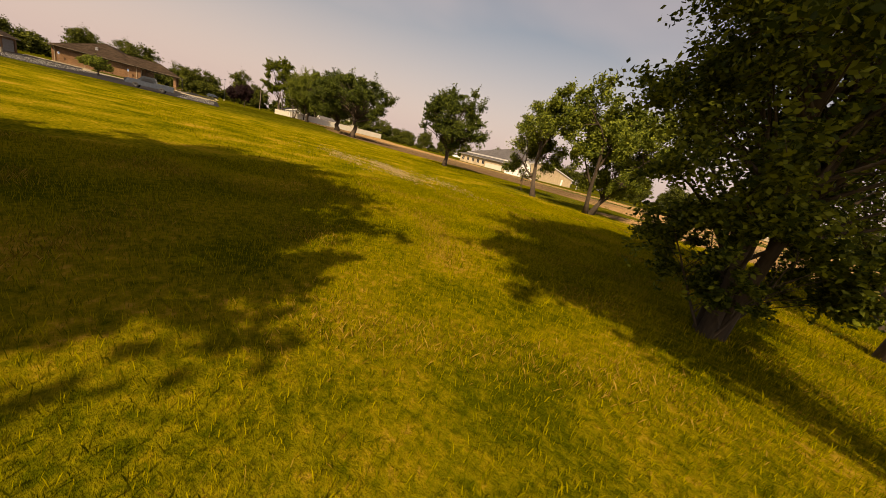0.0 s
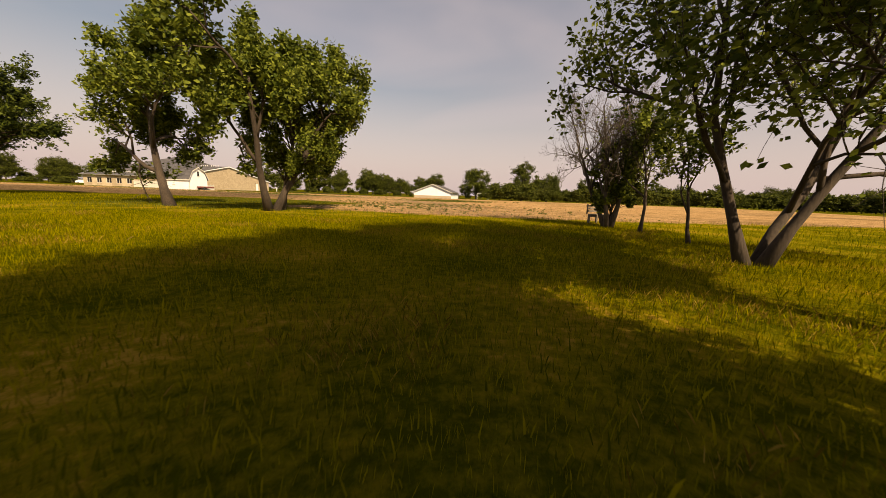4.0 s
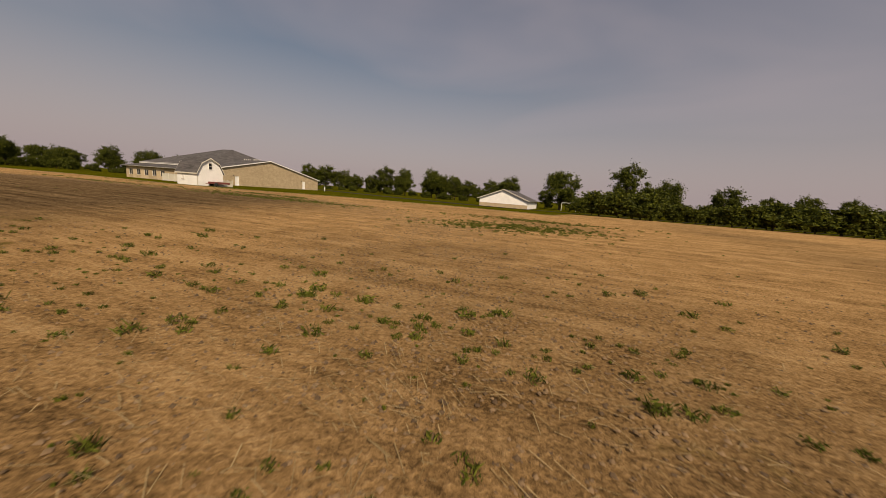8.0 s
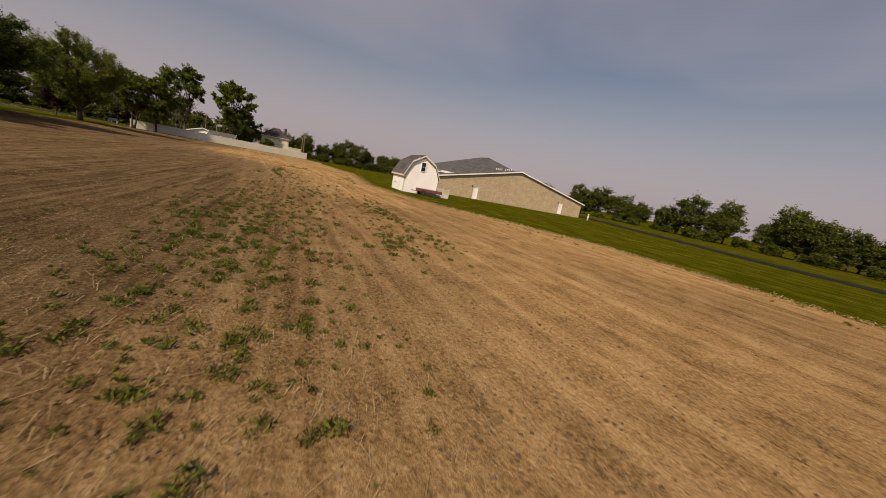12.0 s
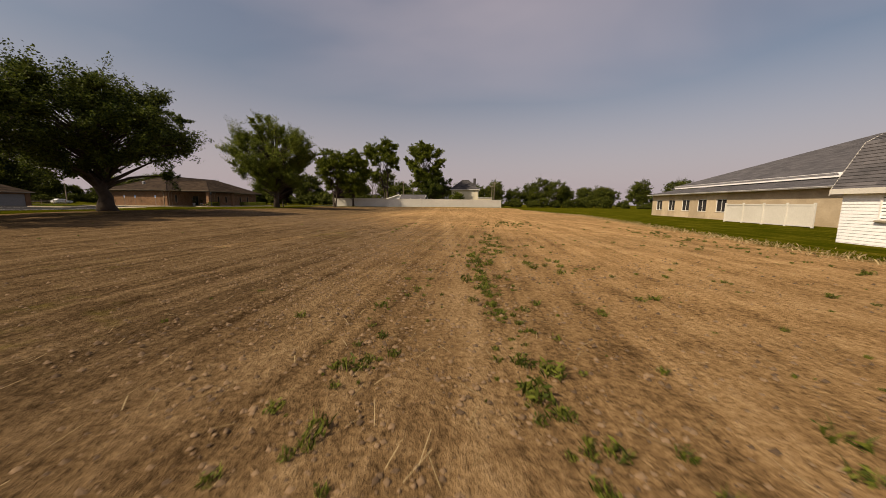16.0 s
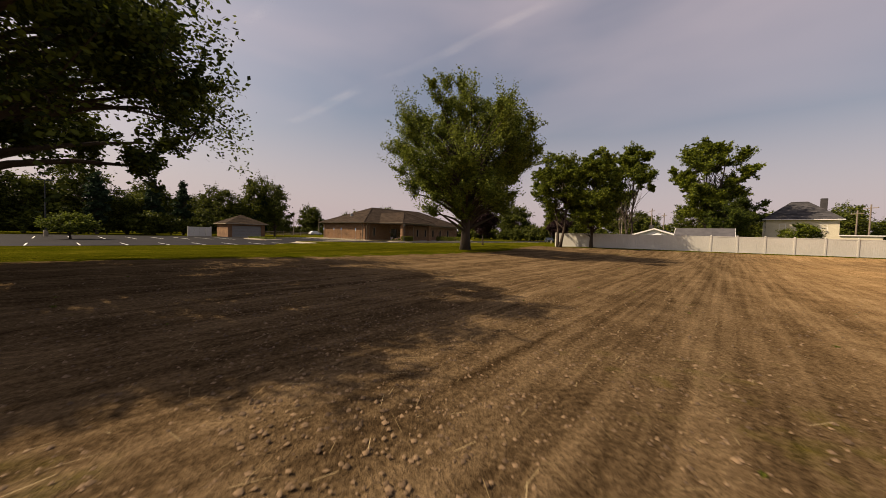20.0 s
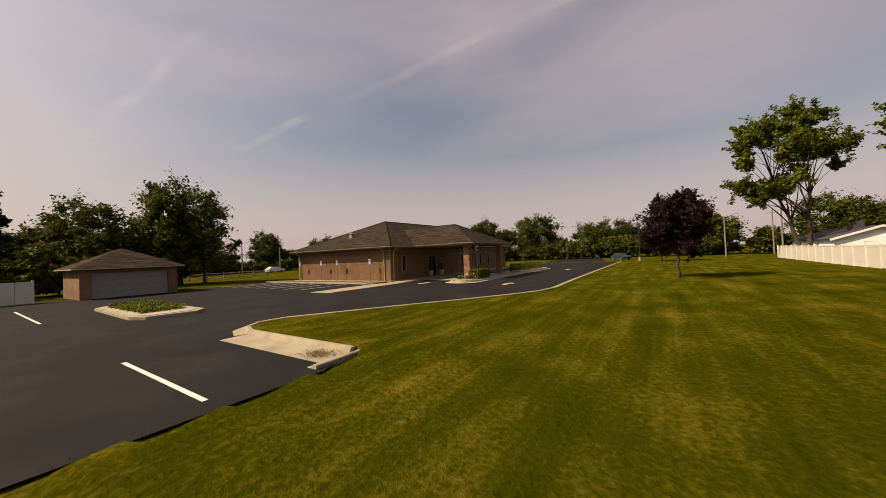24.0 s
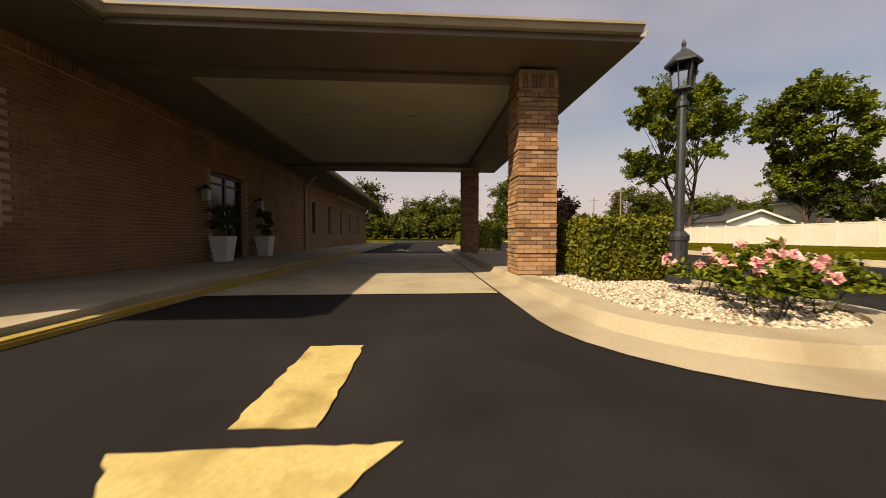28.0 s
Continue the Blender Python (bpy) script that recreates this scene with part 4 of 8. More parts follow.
def arrow(x, y, turn, label):
    """A lane arrow: head and shaft painted apart, with chipped edges."""
    root = thing("lane_arrow", SITE @ pose(x, y, 0, 0, 0, turn), label, "road marking", "lane arrows")
    rng = random.Random(round(x * 7 + y * 3))

    def chipped(corners):
        out = []
        for (x0, y0), (x1, y1) in zip(corners, corners[1:] + corners[:1]):
            n = max(2, int(math.hypot(x1 - x0, y1 - y0) / 0.06))
            out += [(x0 + (x1 - x0) * i / n + rng.gauss(0, 0.006), y0 + (y1 - y0) * i / n + rng.gauss(0, 0.006)) for i in range(n)]
        return out

    for name, corners in (("arrow_head", [(-1.0, 0), (-0.28, -0.52), (-0.28, 0.52)]), ("arrow_shaft", [(-0.15, -0.18), (0.85, -0.18), (0.85, 0.18), (-0.15, 0.18)])):
        bm = bmesh.new()
        prism(bm, chipped(corners), 0.003, 0.008)
        bmesh.ops.recalc_face_normals(bm, faces=bm.faces[:])
        part(name, bm, M["arrow_paint"], root)
    return root


arrow(-0.12, -4.25, 0, "worn yellow painted arrow on the dark asphalt")
arrow(0.0, -12.3, 182, "worn yellow painted arrow on the dark asphalt of the outer lane")
arrow(17.0, -3.6, 2, "worn yellow painted arrow beyond the canopy")
arrow(20.0, -12.3, 182, "worn yellow painted arrow far along the outer lane")
# pale sheet a centimetre above the asphalt, in the kerbs' material
flat_sheet("canopy_pad", [(2.8, -5.85), (2.8, -2.02), (13.4, -2.02), (13.4, -5.85)], 0.010, M["concrete"], "pale flat sheet on the asphalt under the canopy", "pavement", SITE)


def stall_lines():
    for x in np.arange(-58, -21, 2.75):
        painted("stall_line", [[(x, -15.8), (x + 0.1, -15.8), (x + 0.1, -11.0), (x, -11.0)]], M["line_paint"], "white painted parking bay line", "road marking", "bay lines")
        painted("stall_line", [[(x, 2.0), (x + 0.1, 2.0), (x + 0.1, 11.5), (x, 11.5)]], M["line_paint"], "white painted parking bay line", "road marking", "bay lines")
    for y in np.arange(3.5, 18.5, 2.4):
        painted("stall_line", [[(-7.6, y), (-2.5, y), (-2.5, y + 0.1), (-7.6, y + 0.1)]], M["line_paint"], "white painted parking bay line by the brick wall", "road marking", "bay lines")


stall_lines()


# ---- walls and roofs ----
def wall_bricks(bm, x0, x1, z0, z1, m, openings=(), proud=0.017, course=0.0677, length=0.203, joint=0.015):
    """Courses of bricks standing proud of the joints on the wall plane y = 0 of m, facing -y."""
    row = 0
    z = z0
    while z + course * 0.6 < z1:
        top = min(z + course - joint, z1)
        x = x0 - (length / 2 if row % 2 else 0)
        while x < x1 - 0.02:
            a, b = max(x, x0), min(x + length - joint * 0.55, x1)
            if b - a > 0.03 and not any(a < ox1 and b > ox0 and z < oz1 and top > oz0 for ox0, ox1, oz0, oz1 in openings):
                vs = [bm.verts.new(m @ Vector(p)) for p in ((a, 0, z), (b, 0, z), (b, 0, top), (a, 0, top), (a, -proud, z), (b, -proud, z), (b, -proud, top), (a, -proud, top))]
                for f in ((4, 5, 6, 7), (0, 1, 5, 4), (3, 7, 6, 2), (0, 4, 7, 3), (1, 2, 6, 5)):
                    bm.faces.new([vs[i] for i in f])
            x += length
        z += course
        row += 1


def shingled(bm, e0, e1, r1, r0, courses, lift=0.012):
    """A roof plane in overlapping courses: eave e0-e1, ridge r0-r1 above them."""
    e0, e1, r0, r1 = (Vector(p) for p in (e0, e1, r0, r1))
    nrm = (e1 - e0).cross(r0 - e0)
    if nrm.length < 1e-6:
        nrm = (e1 - e0).cross(r1 - e0)
    nrm.normalize()
    if nrm.z < 0:
        nrm = -nrm
    for i in range(courses):
        f, g = i / courses, (i + 1) / courses
        a, b, c, d = e0.lerp(r0, f), e1.lerp(r1, f), e1.lerp(r1, g), e0.lerp(r0, g)
        span = max(1, int((b - a).length / 0.9))
        cut = sorted({0.0, 1.0, *((k + (0.5 if i % 2 else 0.0)) / span for k in range(span) if 0 < (k + (0.5 if i % 2 else 0.0)) / span < 1)})
        for s, t in zip(cut, cut[1:]):
            p = [a.lerp(b, s) + nrm * lift, a.lerp(b, t) + nrm * lift, d.lerp(c, t), d.lerp(c, s)]
            vs = [bm.verts.new(q) for q in p]
            try:
                bm.faces.new(vs)
            except ValueError:
                continue
            lo = [bm.verts.new(a.lerp(b, s)), bm.verts.new(a.lerp(b, t))]
            bm.faces.new((lo[0], lo[1], vs[1], vs[0]))


def gutter_run(bm, a, b):
    """An eaves gutter with a rolled lip along a-b; outward is to the right of the run."""
    a, b = Vector(a), Vector(b)
    d = (b - a).normalized()
    o = Vector((d.y, -d.x, 0))
    prof = [(0.0, -0.09), (0.06, -0.09), (0.09, -0.045), (0.115, 0.0), (0.135, 0.0), (0.13, -0.03), (0.105, -0.04), (0.075, -0.105), (0.0, -0.105)]
    ra = [bm.verts.new(a + o * x + Vector((0, 0, z))) for x, z in prof]
    rb = [bm.verts.new(b + o * x + Vector((0, 0, z))) for x, z in prof]
    k = len(prof)
    for j in range(k):
        bm.faces.new((ra[j], rb[j], rb[(j + 1) % k], ra[(j + 1) % k]))
    bm.faces.new(ra)
    bm.faces.new(rb[::-1])


def window_unit(root, m, w, h, label="", frame="frame_dark", sill=True, grid=(1, 1), depth=0.10):
    """A window with frame, panes and sill; m places the middle of its foot, facing -y."""
    t = 0.05
    wnd = new("window")
    wnd.parent = root
    wnd.matrix_basis = m
    if label:
        wnd["label"] = label
    bm = bmesh.new()
    box(bm, -w / 2, -w / 2 + t, -0.02, depth, 0, h)
    box(bm, w / 2 - t, w / 2, -0.02, depth, 0, h)
    box(bm, -w / 2 + t, w / 2 - t, -0.02, depth, 0, t)
    box(bm, -w / 2 + t, w / 2 - t, -0.02, depth, h - t, h)
    for i in range(1, grid[0]):
        x = -w / 2 + w * i / grid[0]
        box(bm, x - 0.015, x + 0.015, 0.0, depth * 0.6, t, h - t)
    for i in range(1, grid[1]):
        z = h * i / grid[1]
        box(bm, -w / 2 + t, w / 2 - t, 0.004, depth * 0.55, z - 0.015, z + 0.015)
    part("frame", bm, M[frame], wnd)
    part("pane", block(-w / 2 + t, w / 2 - t, 0.03, 0.045, t, h - t), M["glass"], wnd)
    if sill:
        part("sill", block(-w / 2 - 0.06, w / 2 + 0.06, -0.07, 0.0, -0.07, -0.003, 0.008), M["concrete"], wnd)
    return wnd


def downspout(root, m, h, name="downspout"):
    bm = bmesh.new()
    pts = [Vector(p) for p in ((0, -0.62, h + 0.12), (0, -0.50, h), (0, -0.12, h - 0.38), (0, -0.07, h - 0.5), (0, -0.07, 0.22), (0, -0.10, 0.12), (0, -0.3, 0.06))]
    tube(bm, [m @ p for p in pts], [0.058] * 7, 6)
    return part(name, bm, M["gutter"], root)


def brick_building():
    root = thing("brick_building", SITE, "single-storey red brick building with hipped brown roof and drive-through canopy", "building")
    L, D, H = 30.0, 15.5, 3.42
    front = [(2.45, 2.95, 0.95, 2.6), (7.2, 8.85, 0.0, 2.45)] + [(x - 0.3, x + 0.3, 0.9, 2.5) for x in (15.2, 17.9, 20.6, 23.3, 26.3)]
    bm = bmesh.new()
    # front wall in pieces round its openings
    cuts = sorted({0.0, L, *(v for o in front for v in o[:2])})
    for a, b in zip(cuts, cuts[1:]):
        hole = next((o for o in front if o[0] <= a and b <= o[1]), None)
        if hole is None:
            box(bm, a, b, 0.5, 0.85, -0.1, H)
        else:
            if hole[2] > 0:
                box(bm, a, b, 0.5, 0.85, -0.1, hole[2])
            box(bm, a, b, 0.5, 0.85, hole[3], H)
    box(bm, 0.1, 0.45, 0.852, D, -0.1, H)
    box(bm, 0.452, L - 0.352, D - 0.35, D, -0.1, H)
    box(bm, L - 0.35, L, 0.852, D, -0.1, H)
    box(bm, -0.02, 1.05, -0.02, 0.498, -0.1, H)
    box(bm, -0.02, 0.098, 0.5, 1.0, -0.1, H)
    bmesh.ops.recalc_face_normals(bm, faces=bm.faces[:])
    wall = part("wall", bm, M["mortar"], root)
    bm = bmesh.new()
    wall_bricks(bm, 1.05, L, 0.16, H - 0.2, pose(0, 0.5, 0), front)
    wall_bricks(bm, -0.02, 1.05, 0.0, H - 0.2, pose(0, -0.02, 0))
    wall_bricks(bm, 0.0, 0.52, 0.0, H - 0.2, pose(1.05, -0.02, 0, 0, 0, 90))
    wall_bricks(bm, 0.0, D - 1.0, 0.0, H - 0.2, pose(0.1, D, 0, 0, 0, -90))
    wall_bricks(bm, D - 1.0, D + 0.02, 0.0, H - 0.2, pose(-0.02, D, 0, 0, 0, -90))
    bk = part("brickwork", bm, M["brick"], wall)
    bk["kind"] = "stuff"
    bm = bmesh.new()
    # upright soldier course under the eaves
    for x0, x1, m in ((1.05, 20.0, pose(0, 0.5, 0)), (-0.02, 1.05, pose(0, -0.02, 0)), (0.0, D - 1.0, pose(0.1, D, 0, 0, 0, -90)), (D - 1.0, D + 0.02, pose(-0.02, D, 0, 0, 0, -90))):
        x = x0
        while x < x1 - 0.05:
            box(bm, x, min(x + 0.057, x1), -0.014, 0.0, H - 0.2, H - 0.005, m)
            x += 0.068
    sc = part("soldier_course", bm, M["brick"], wall)
    sc["kind"] = "stuff"
    # roof
    e, back = 0.85, D + 0.4
    zE, zR = 3.60, 7.2
    half = (back + e) / 2
    c = [(-e, -e, zE), (L + e, -e, zE), (L + e, back, zE), (-e, back, zE)]
    mid = (back - e) / 2
    r0, r1 = (-e + half, mid, zR), (L + e - half, mid, zR)
    bm = bmesh.new()
    shingled(bm, c[0], c[1], r1, r0, 56)
    shingled(bm, c[1], c[2], r1, r1, 56)
    shingled(bm, c[2], c[3], r0, r1, 56)
    shingled(bm, c[3], c[0], r0, r0, 56)
    roof = part("roof", bm, M["shingle"], root, "brown asphalt shingle roof")
    bm = bmesh.new()
    for a, b in ((c[0], r0), (c[3], r0), (c[1], r1), (c[2], r1), (r0, r1)):
        tube(bm, [Vector(a) + Vector((0, 0, 0.02)), Vector(b) + Vector((0, 0, 0.03))], [0.06, 0.06], 6)
    part("ridge_cap", bm, M["shingle"], roof)
    bm = bmesh.new()
    slab(bm, (-e + 0.02, -e + 0.02, H + 0.06), (L + e, -e + 0.02, H + 0.06), (L + e, back, H + 0.06), (-e + 0.02, back, H + 0.06), 0.05)
    part("soffit", bm, M["soffit"], root, "painted eaves soffit")
    bm = bmesh.new()
    k = e
    box(bm, -k, L + k, -k - 0.02, -k + 0.01, H + 0.012, zE - 0.01)
    box(bm, -k - 0.003, -k + 0.03, -k + 0.012, back, H + 0.012, zE - 0.01)
    part("fascia", bm, M["fascia"], root)
    bm = bmesh.new()
    gutter_run(bm, (-k, -k - 0.02, zE), (2.95, -k - 0.02, zE))
    gutter_run(bm, (12.3, -k - 0.02, zE), (L + k, -k - 0.02, zE))
    gutter_run(bm, (-k, back, zE), (-k, -k - 0.02, zE))
    part("gutter", bm, M["gutter"], root, "tan metal gutter")
    # vent on the roof
    vent = new("roof_vent")
    vent.parent = root
    vent.matrix_basis = pose(2.6, 8.4, 5.02)
    part("curb", block(-0.25, 0.25, -0.25, 0.25, -0.3, 0.38, 0.02), M["metal_grey"], vent)
    bm = bmesh.new()
    lathe(bm, [(0.21, 0.38), (0.21, 0.46)], 16)
    part("pipe", bm, M["metal_dark"], vent)
    bm = bmesh.new()
    lathe(bm, [(0.24, 0.45), (0.30, 0.46), (0.30, 0.53), (0.20, 0.61), (0.10, 0.64), (0.01, 0.65)], 18)
    part("cap", bm, M["metal_grey"], vent)
    # openings
    window_unit(root, pose(2.7, 0.60, 0.95), 0.5, 1.65, "narrow dark window with an arched brick head")
    for x in (15.2, 17.9, 20.6, 23.3, 26.3):
        window_unit(root, pose(x, 0.62, 0.9), 0.6, 1.6, "narrow dark window", grid=(1, 2))
    door = new("entrance_door")
    door.parent = root
    door.matrix_basis = pose(8.025, 0.66, 0.155)
    door["label"] = "dark-framed glazed double entrance door"
    bm = bmesh.new()
    for x0, x1 in ((-0.82, -0.74), (-0.04, 0.04), (0.74, 0.82)):
        box(bm, x0, x1, -0.03, 0.06, 0, 2.28)
    box(bm, -0.74, 0.74, -0.03, 0.06, 2.2, 2.28)
    box(bm, -0.74, 0.74, -0.028, 0.058, 1.98, 2.03)
    box(bm, -0.74, 0.74, -0.028, 0.058, 0.0, 0.12)
    part("frame", bm, M["frame_dark"], door)
    for s in (-1, 1):
        part("pane", block(min(0.04 * s, 0.74 * s), max(0.04 * s, 0.74 * s), 0.0, 0.012, 0.12, 2.2), M["glass"], door)
        bm = bmesh.new()
        tube(bm, [Vector((0.12 * s, -0.07, 0.85)), Vector((0.12 * s, -0.07, 1.35))], [0.014, 0.014], 8)
        part("handle", bm, M["metal_grey"], door)
    downspout(root, pose(0.35, -0.02, 0), H)
    downspout(root, pose(1.5, 0.5, 0), H)
    downspout(root, pose(13.8, 0.5, 0), H)
    downspout(root, pose(-0.02, 0.75, 0, 0, 0, -90), H)
    downspout(root, pose(0.0, D - 0.5, 0, 0, 0, -90), H)
    # canopy
    can = new("canopy")
    can.parent = root
    can["label"] = "drive-through canopy on square brick pillars"
    x0, x1, y0, zC = 2.9, 12.3, -7.8, 3.60
    xm, zP = (x0 + x1) / 2, 5.9
    hy, inner = y0 + (x1 - x0) / 2, 4.9
    bm = bmesh.new()
    shingled(bm, (x0, y0, zC), (x1, y0, zC), (xm, hy, zP), (xm, hy, zP), 34)
    shingled(bm, (x1, y0, zC), (x1, 0.0, zC), (xm, inner, zP), (xm, hy, zP), 34)
    shingled(bm, (x0, 0.0, zC), (x0, y0, zC), (xm, hy, zP), (xm, inner, zP), 34)
    part("canopy_roof", bm, M["shingle"], can)
    bm = bmesh.new()
    for q in ((x0, y0), (x1, y0)):
        tube(bm, [Vector((*q, zC + 0.02)), Vector((xm, hy, zP + 0.03))], [0.06, 0.06], 6)
    tube(bm, [Vector((xm, hy, zP + 0.03)), Vector((xm, inner, zP + 0.03))], [0.06, 0.06], 6)
    part("canopy_ridge", bm, M["shingle"], can)
    bm = bmesh.new()
    w = 0.95
    box(bm, x0, x1, y0, y0 + w, 3.42, 3.45)
    box(bm, x0, x0 + w, y0 + w, 0.3, 3.42, 3.45)
    box(bm, x1 - w, x1, y0 + w, 0.3, 3.42, 3.45)
    part("canopy_soffit", bm, M["fascia"], can, "brown canopy soffit")
    bm = bmesh.new()
    box(bm, x0 + w, x0 + w + 0.3, y0 + w, 0.3, 3.36, 3.55)
    box(bm, x1 - w - 0.3, x1 - w, y0 + w, 0.3, 3.36, 3.55)
    box(bm, x0 + w + 0.3, x1 - w - 0.3, y0 + w, y0 + w + 0.3, 3.36, 3.55)
    part("canopy_beam", bm, M["fascia"], can)
    part("canopy_ceiling", block(x0 + w + 0.3, x1 - w - 0.3, y0 + w + 0.3, 0.45, 3.50, 3.55), M["ceiling_paint"], can, "plain off-white canopy ceiling")
    bm = bmesh.new()
    box(bm, x0, x1, y0 - 0.02, y0, 3.42, zC)
    box(bm, x0 - 0.02, x0, y0, -0.9, 3.42, zC)
    box(bm, x1, x1 + 0.02, y0, -0.9, 3.42, zC)
    part("canopy_fascia", bm, M["fascia"], can)
    bm = bmesh.new()
    gutter_run(bm, (x0, y0 - 0.02, zC + 0.01), (x1, y0 - 0.02, zC + 0.01))
    gutter_run(bm, (x0 - 0.02, -0.9, zC + 0.01), (x0 - 0.02, y0, zC + 0.01))
    gutter_run(bm, (x1 + 0.02, y0, zC + 0.01), (x1 + 0.02, -0.9, zC + 0.01))
    part("canopy_gutter", bm, M["gutter"], can)
    for x, y in ((6.2, -2.2), (6.2, -4.6), (9.2, -2.2), (9.2, -4.6)):
        bm = bmesh.new()
        lathe(bm, [(0.13, 3.475), (0.13, 3.499), (0.08, 3.499)], 16, (x, y))
        part("downlight", bm, M["lamp_glass"], can, "round recessed ceiling light")
    return root


brick_building()


def brick_pillar(x, y):
    """A square brick pillar whose bricks are pieces of their own, with projecting bands."""
    root = thing("brick_pillar", SITE @ pose(x, y, 0.1), "square red brick pillar with projecting bands", "pillar", "canopy pillars")
    w, h = 0.62, 3.27
    part("core", block(-w / 2 + 0.012, w / 2 - 0.012, -w / 2 + 0.012, w / 2 - 0.012, 0, h), M["mortar"], root)
    lng, crs, j = w / 3, 0.0677, 0.011
    cache = {}

    def piece(a, b, hgt, deep):
        key = (round(a, 3), round(b, 3), round(hgt, 3), deep)
        if key not in cache:
            bm = bmesh.new()
            d = 0.016 if not deep else 0.034
            vs = [bm.verts.new(p) for p in ((a, 0.012, 0), (b, 0.012, 0), (b, 0.012, hgt), (a, 0.012, hgt), (a, 0.012 - d, 0), (b, 0.012 - d, 0), (b, 0.012 - d, hgt), (a, 0.012 - d, hgt))]
            for f in ((4, 5, 6, 7), (0, 1, 5, 4), (3, 7, 6, 2), (0, 4, 7, 3), (1, 2, 6, 5)):
                bm.faces.new([vs[i] for i in f])
            me = bpy.data.meshes.new("brick")
            bm.to_mesh(me)
            bm.free()
            me.materials.append(M["brick_piece"])
            cache[key] = me
        return cache[key]

    rows = int((h - 0.25) / crs)
    for s in range(4):
        m = pose(0, 0, 0, 0, 0, 90 * s)
        for r in range(rows):
            off = 0 if r % 2 else -lng / 2
            xx = -w / 2 + off
            while xx < w / 2 - 0.02:
                a, b = max(xx, -w / 2), min(xx + lng - j, w / 2)
                if b - a > 0.03:
                    sharing("brick", piece(a, b, crs - j, r > 0 and r % 6 == 0), root, m @ pose(0, -w / 2, r * crs))
                xx += lng
        k = 9
        for i in range(k):
            a = -w / 2 + w * i / k
            sharing("brick", piece(0.0, w / k - 0.01, 0.2, False), root, m @ pose(a, -w / 2, rows * crs + 0.01))


brick_pillar(3.9, -6.65)
brick_pillar(11.4, -6.65)


# ---- church, shed and white garage ----
def church():
    root = thing("church", CHURCH, "long low church hall of pale brick with grey shingle roofs", "church")
    W, D, H = 34.0, 26.6, 2.75
    zb = -0.3
    bm = bmesh.new()
    # gable wall with its doors, in pieces
    doors = [(-8.6, -7.6), (-28.9, -27.9)]
    lw = [(x, x + 1.5) for x in (12.0, 15.0, 18.0, 21.0, 24.0)]
    cuts = sorted({0.0, -W, *(v for d in doors for v in d)})
    for a, b in zip(cuts, cuts[1:]):
        if (a, b) in doors:
            box(bm, 0.0, 0.3, a, b, 2.1, H)
        else:
            box(bm, 0.0, 0.3, a, b, zb, H)
    prev = 0.3
    for a, b in lw:
        box(bm, prev, a, -0.3, 0.0, zb, H)
        box(bm, a, b, -0.3, 0.0, zb, 0.75)
        box(bm, a, b, -0.3, 0.0, 2.05, H)
        prev = b
    box(bm, prev, D, -0.3, 0.0, zb, H)
    box(bm, 0.3, D, -W, -W + 0.3, zb, H)
    box(bm, D - 0.3, D, -W + 0.3, -0.3, zb, H)
    zP = 6.4
    vs = [bm.verts.new(p) for p in ((0, 0, H), (0, -W, H), (0, -W / 2, zP), (0.3, 0, H), (0.3, -W, H), (0.3, -W / 2, zP))]
    for f in ((0, 2, 1), (3, 4, 5), (0, 3, 5, 2), (1, 2, 5, 4)):
        bm.faces.new([vs[i] for i in f])
    bmesh.ops.recalc_face_normals(bm, faces=bm.faces[:])
    wall = part("wall", bm, M["brick_pale"], root, "pale tan brick wall")
    bm = bmesh.new()
    # long stone courses that show on the sunlit gable
    row, z = 0, zb
    rng = random.Random(5)
    while z < zP - 0.2:
        reach = W / 2 if z < H else (W / 2) * (zP - z) / (zP - H) - 0.25
        y = -W / 2 - reach + (0.25 if row % 2 else 0)
        while y < -W / 2 + reach - 0.1:
            ln = rng.choice((0.2, 0.3, 0.4))
            y1 = min(y + ln, -W / 2 + reach)
            if not any(y < d1 + 0.05 and y1 > d0 - 0.05 and z < 2.15 for d0, d1 in doors):
                v4 = [bm.verts.new(p) for p in ((-0.012, y, z), (-0.012, y1 - 0.015, z), (-0.012, y1 - 0.015, z + 0.09), (-0.012, y, z + 0.09))]
                v0 = [bm.verts.new((0, p.co.y, p.co.z)) for p in v4]
                bm.faces.new(v4[::-1])
                for i in range(4):
                    bm.faces.new((v4[i], v4[(i + 1) % 4], v0[(i + 1) % 4], v0[i]))
            y = y1
        z += 0.1
        row += 1
    st = part("stonework", bm, M["brick_pale"], wall)
    st["kind"] = "stuff"
    # gable roof over the front, with eaves past the walls
    e = 0.5
    bm = bmesh.new()
    zl = H - (zP - H) / (W / 2) * e + 0.12
    shingled(bm, (-0.35, e, zl), (14, e, zl), (14, -W / 2, zP + 0.12), (-0.35, -W / 2, zP + 0.12), 50)
    shingled(bm, (14, -W - e, zl), (-0.35, -W - e, zl), (-0.35, -W / 2, zP + 0.12), (14, -W / 2, zP + 0.12), 50)
    part("front_roof", bm, M["shingle_grey"], root, "grey shingle gable roof")
    # rear hipped roof rising to a point
    bm = bmesh.new()
    zu, yu, yn = 3.95, -3.0, -W - 6.0
    c = [(4.0, yu, zu), (D + e, yu, zu), (D + e, -W - yu, zu), (4.0, -W - yu, zu)]
    ap0, ap1 = (13.5, -W / 2, 9.0), (17.0, -W / 2, 9.0)
    shingled(bm, c[0], c[1], ap1, ap0, 50)
    shingled(bm, c[1], c[2], ap1, ap1, 50)
    shingled(bm, c[2], c[3], ap0, ap1, 50)
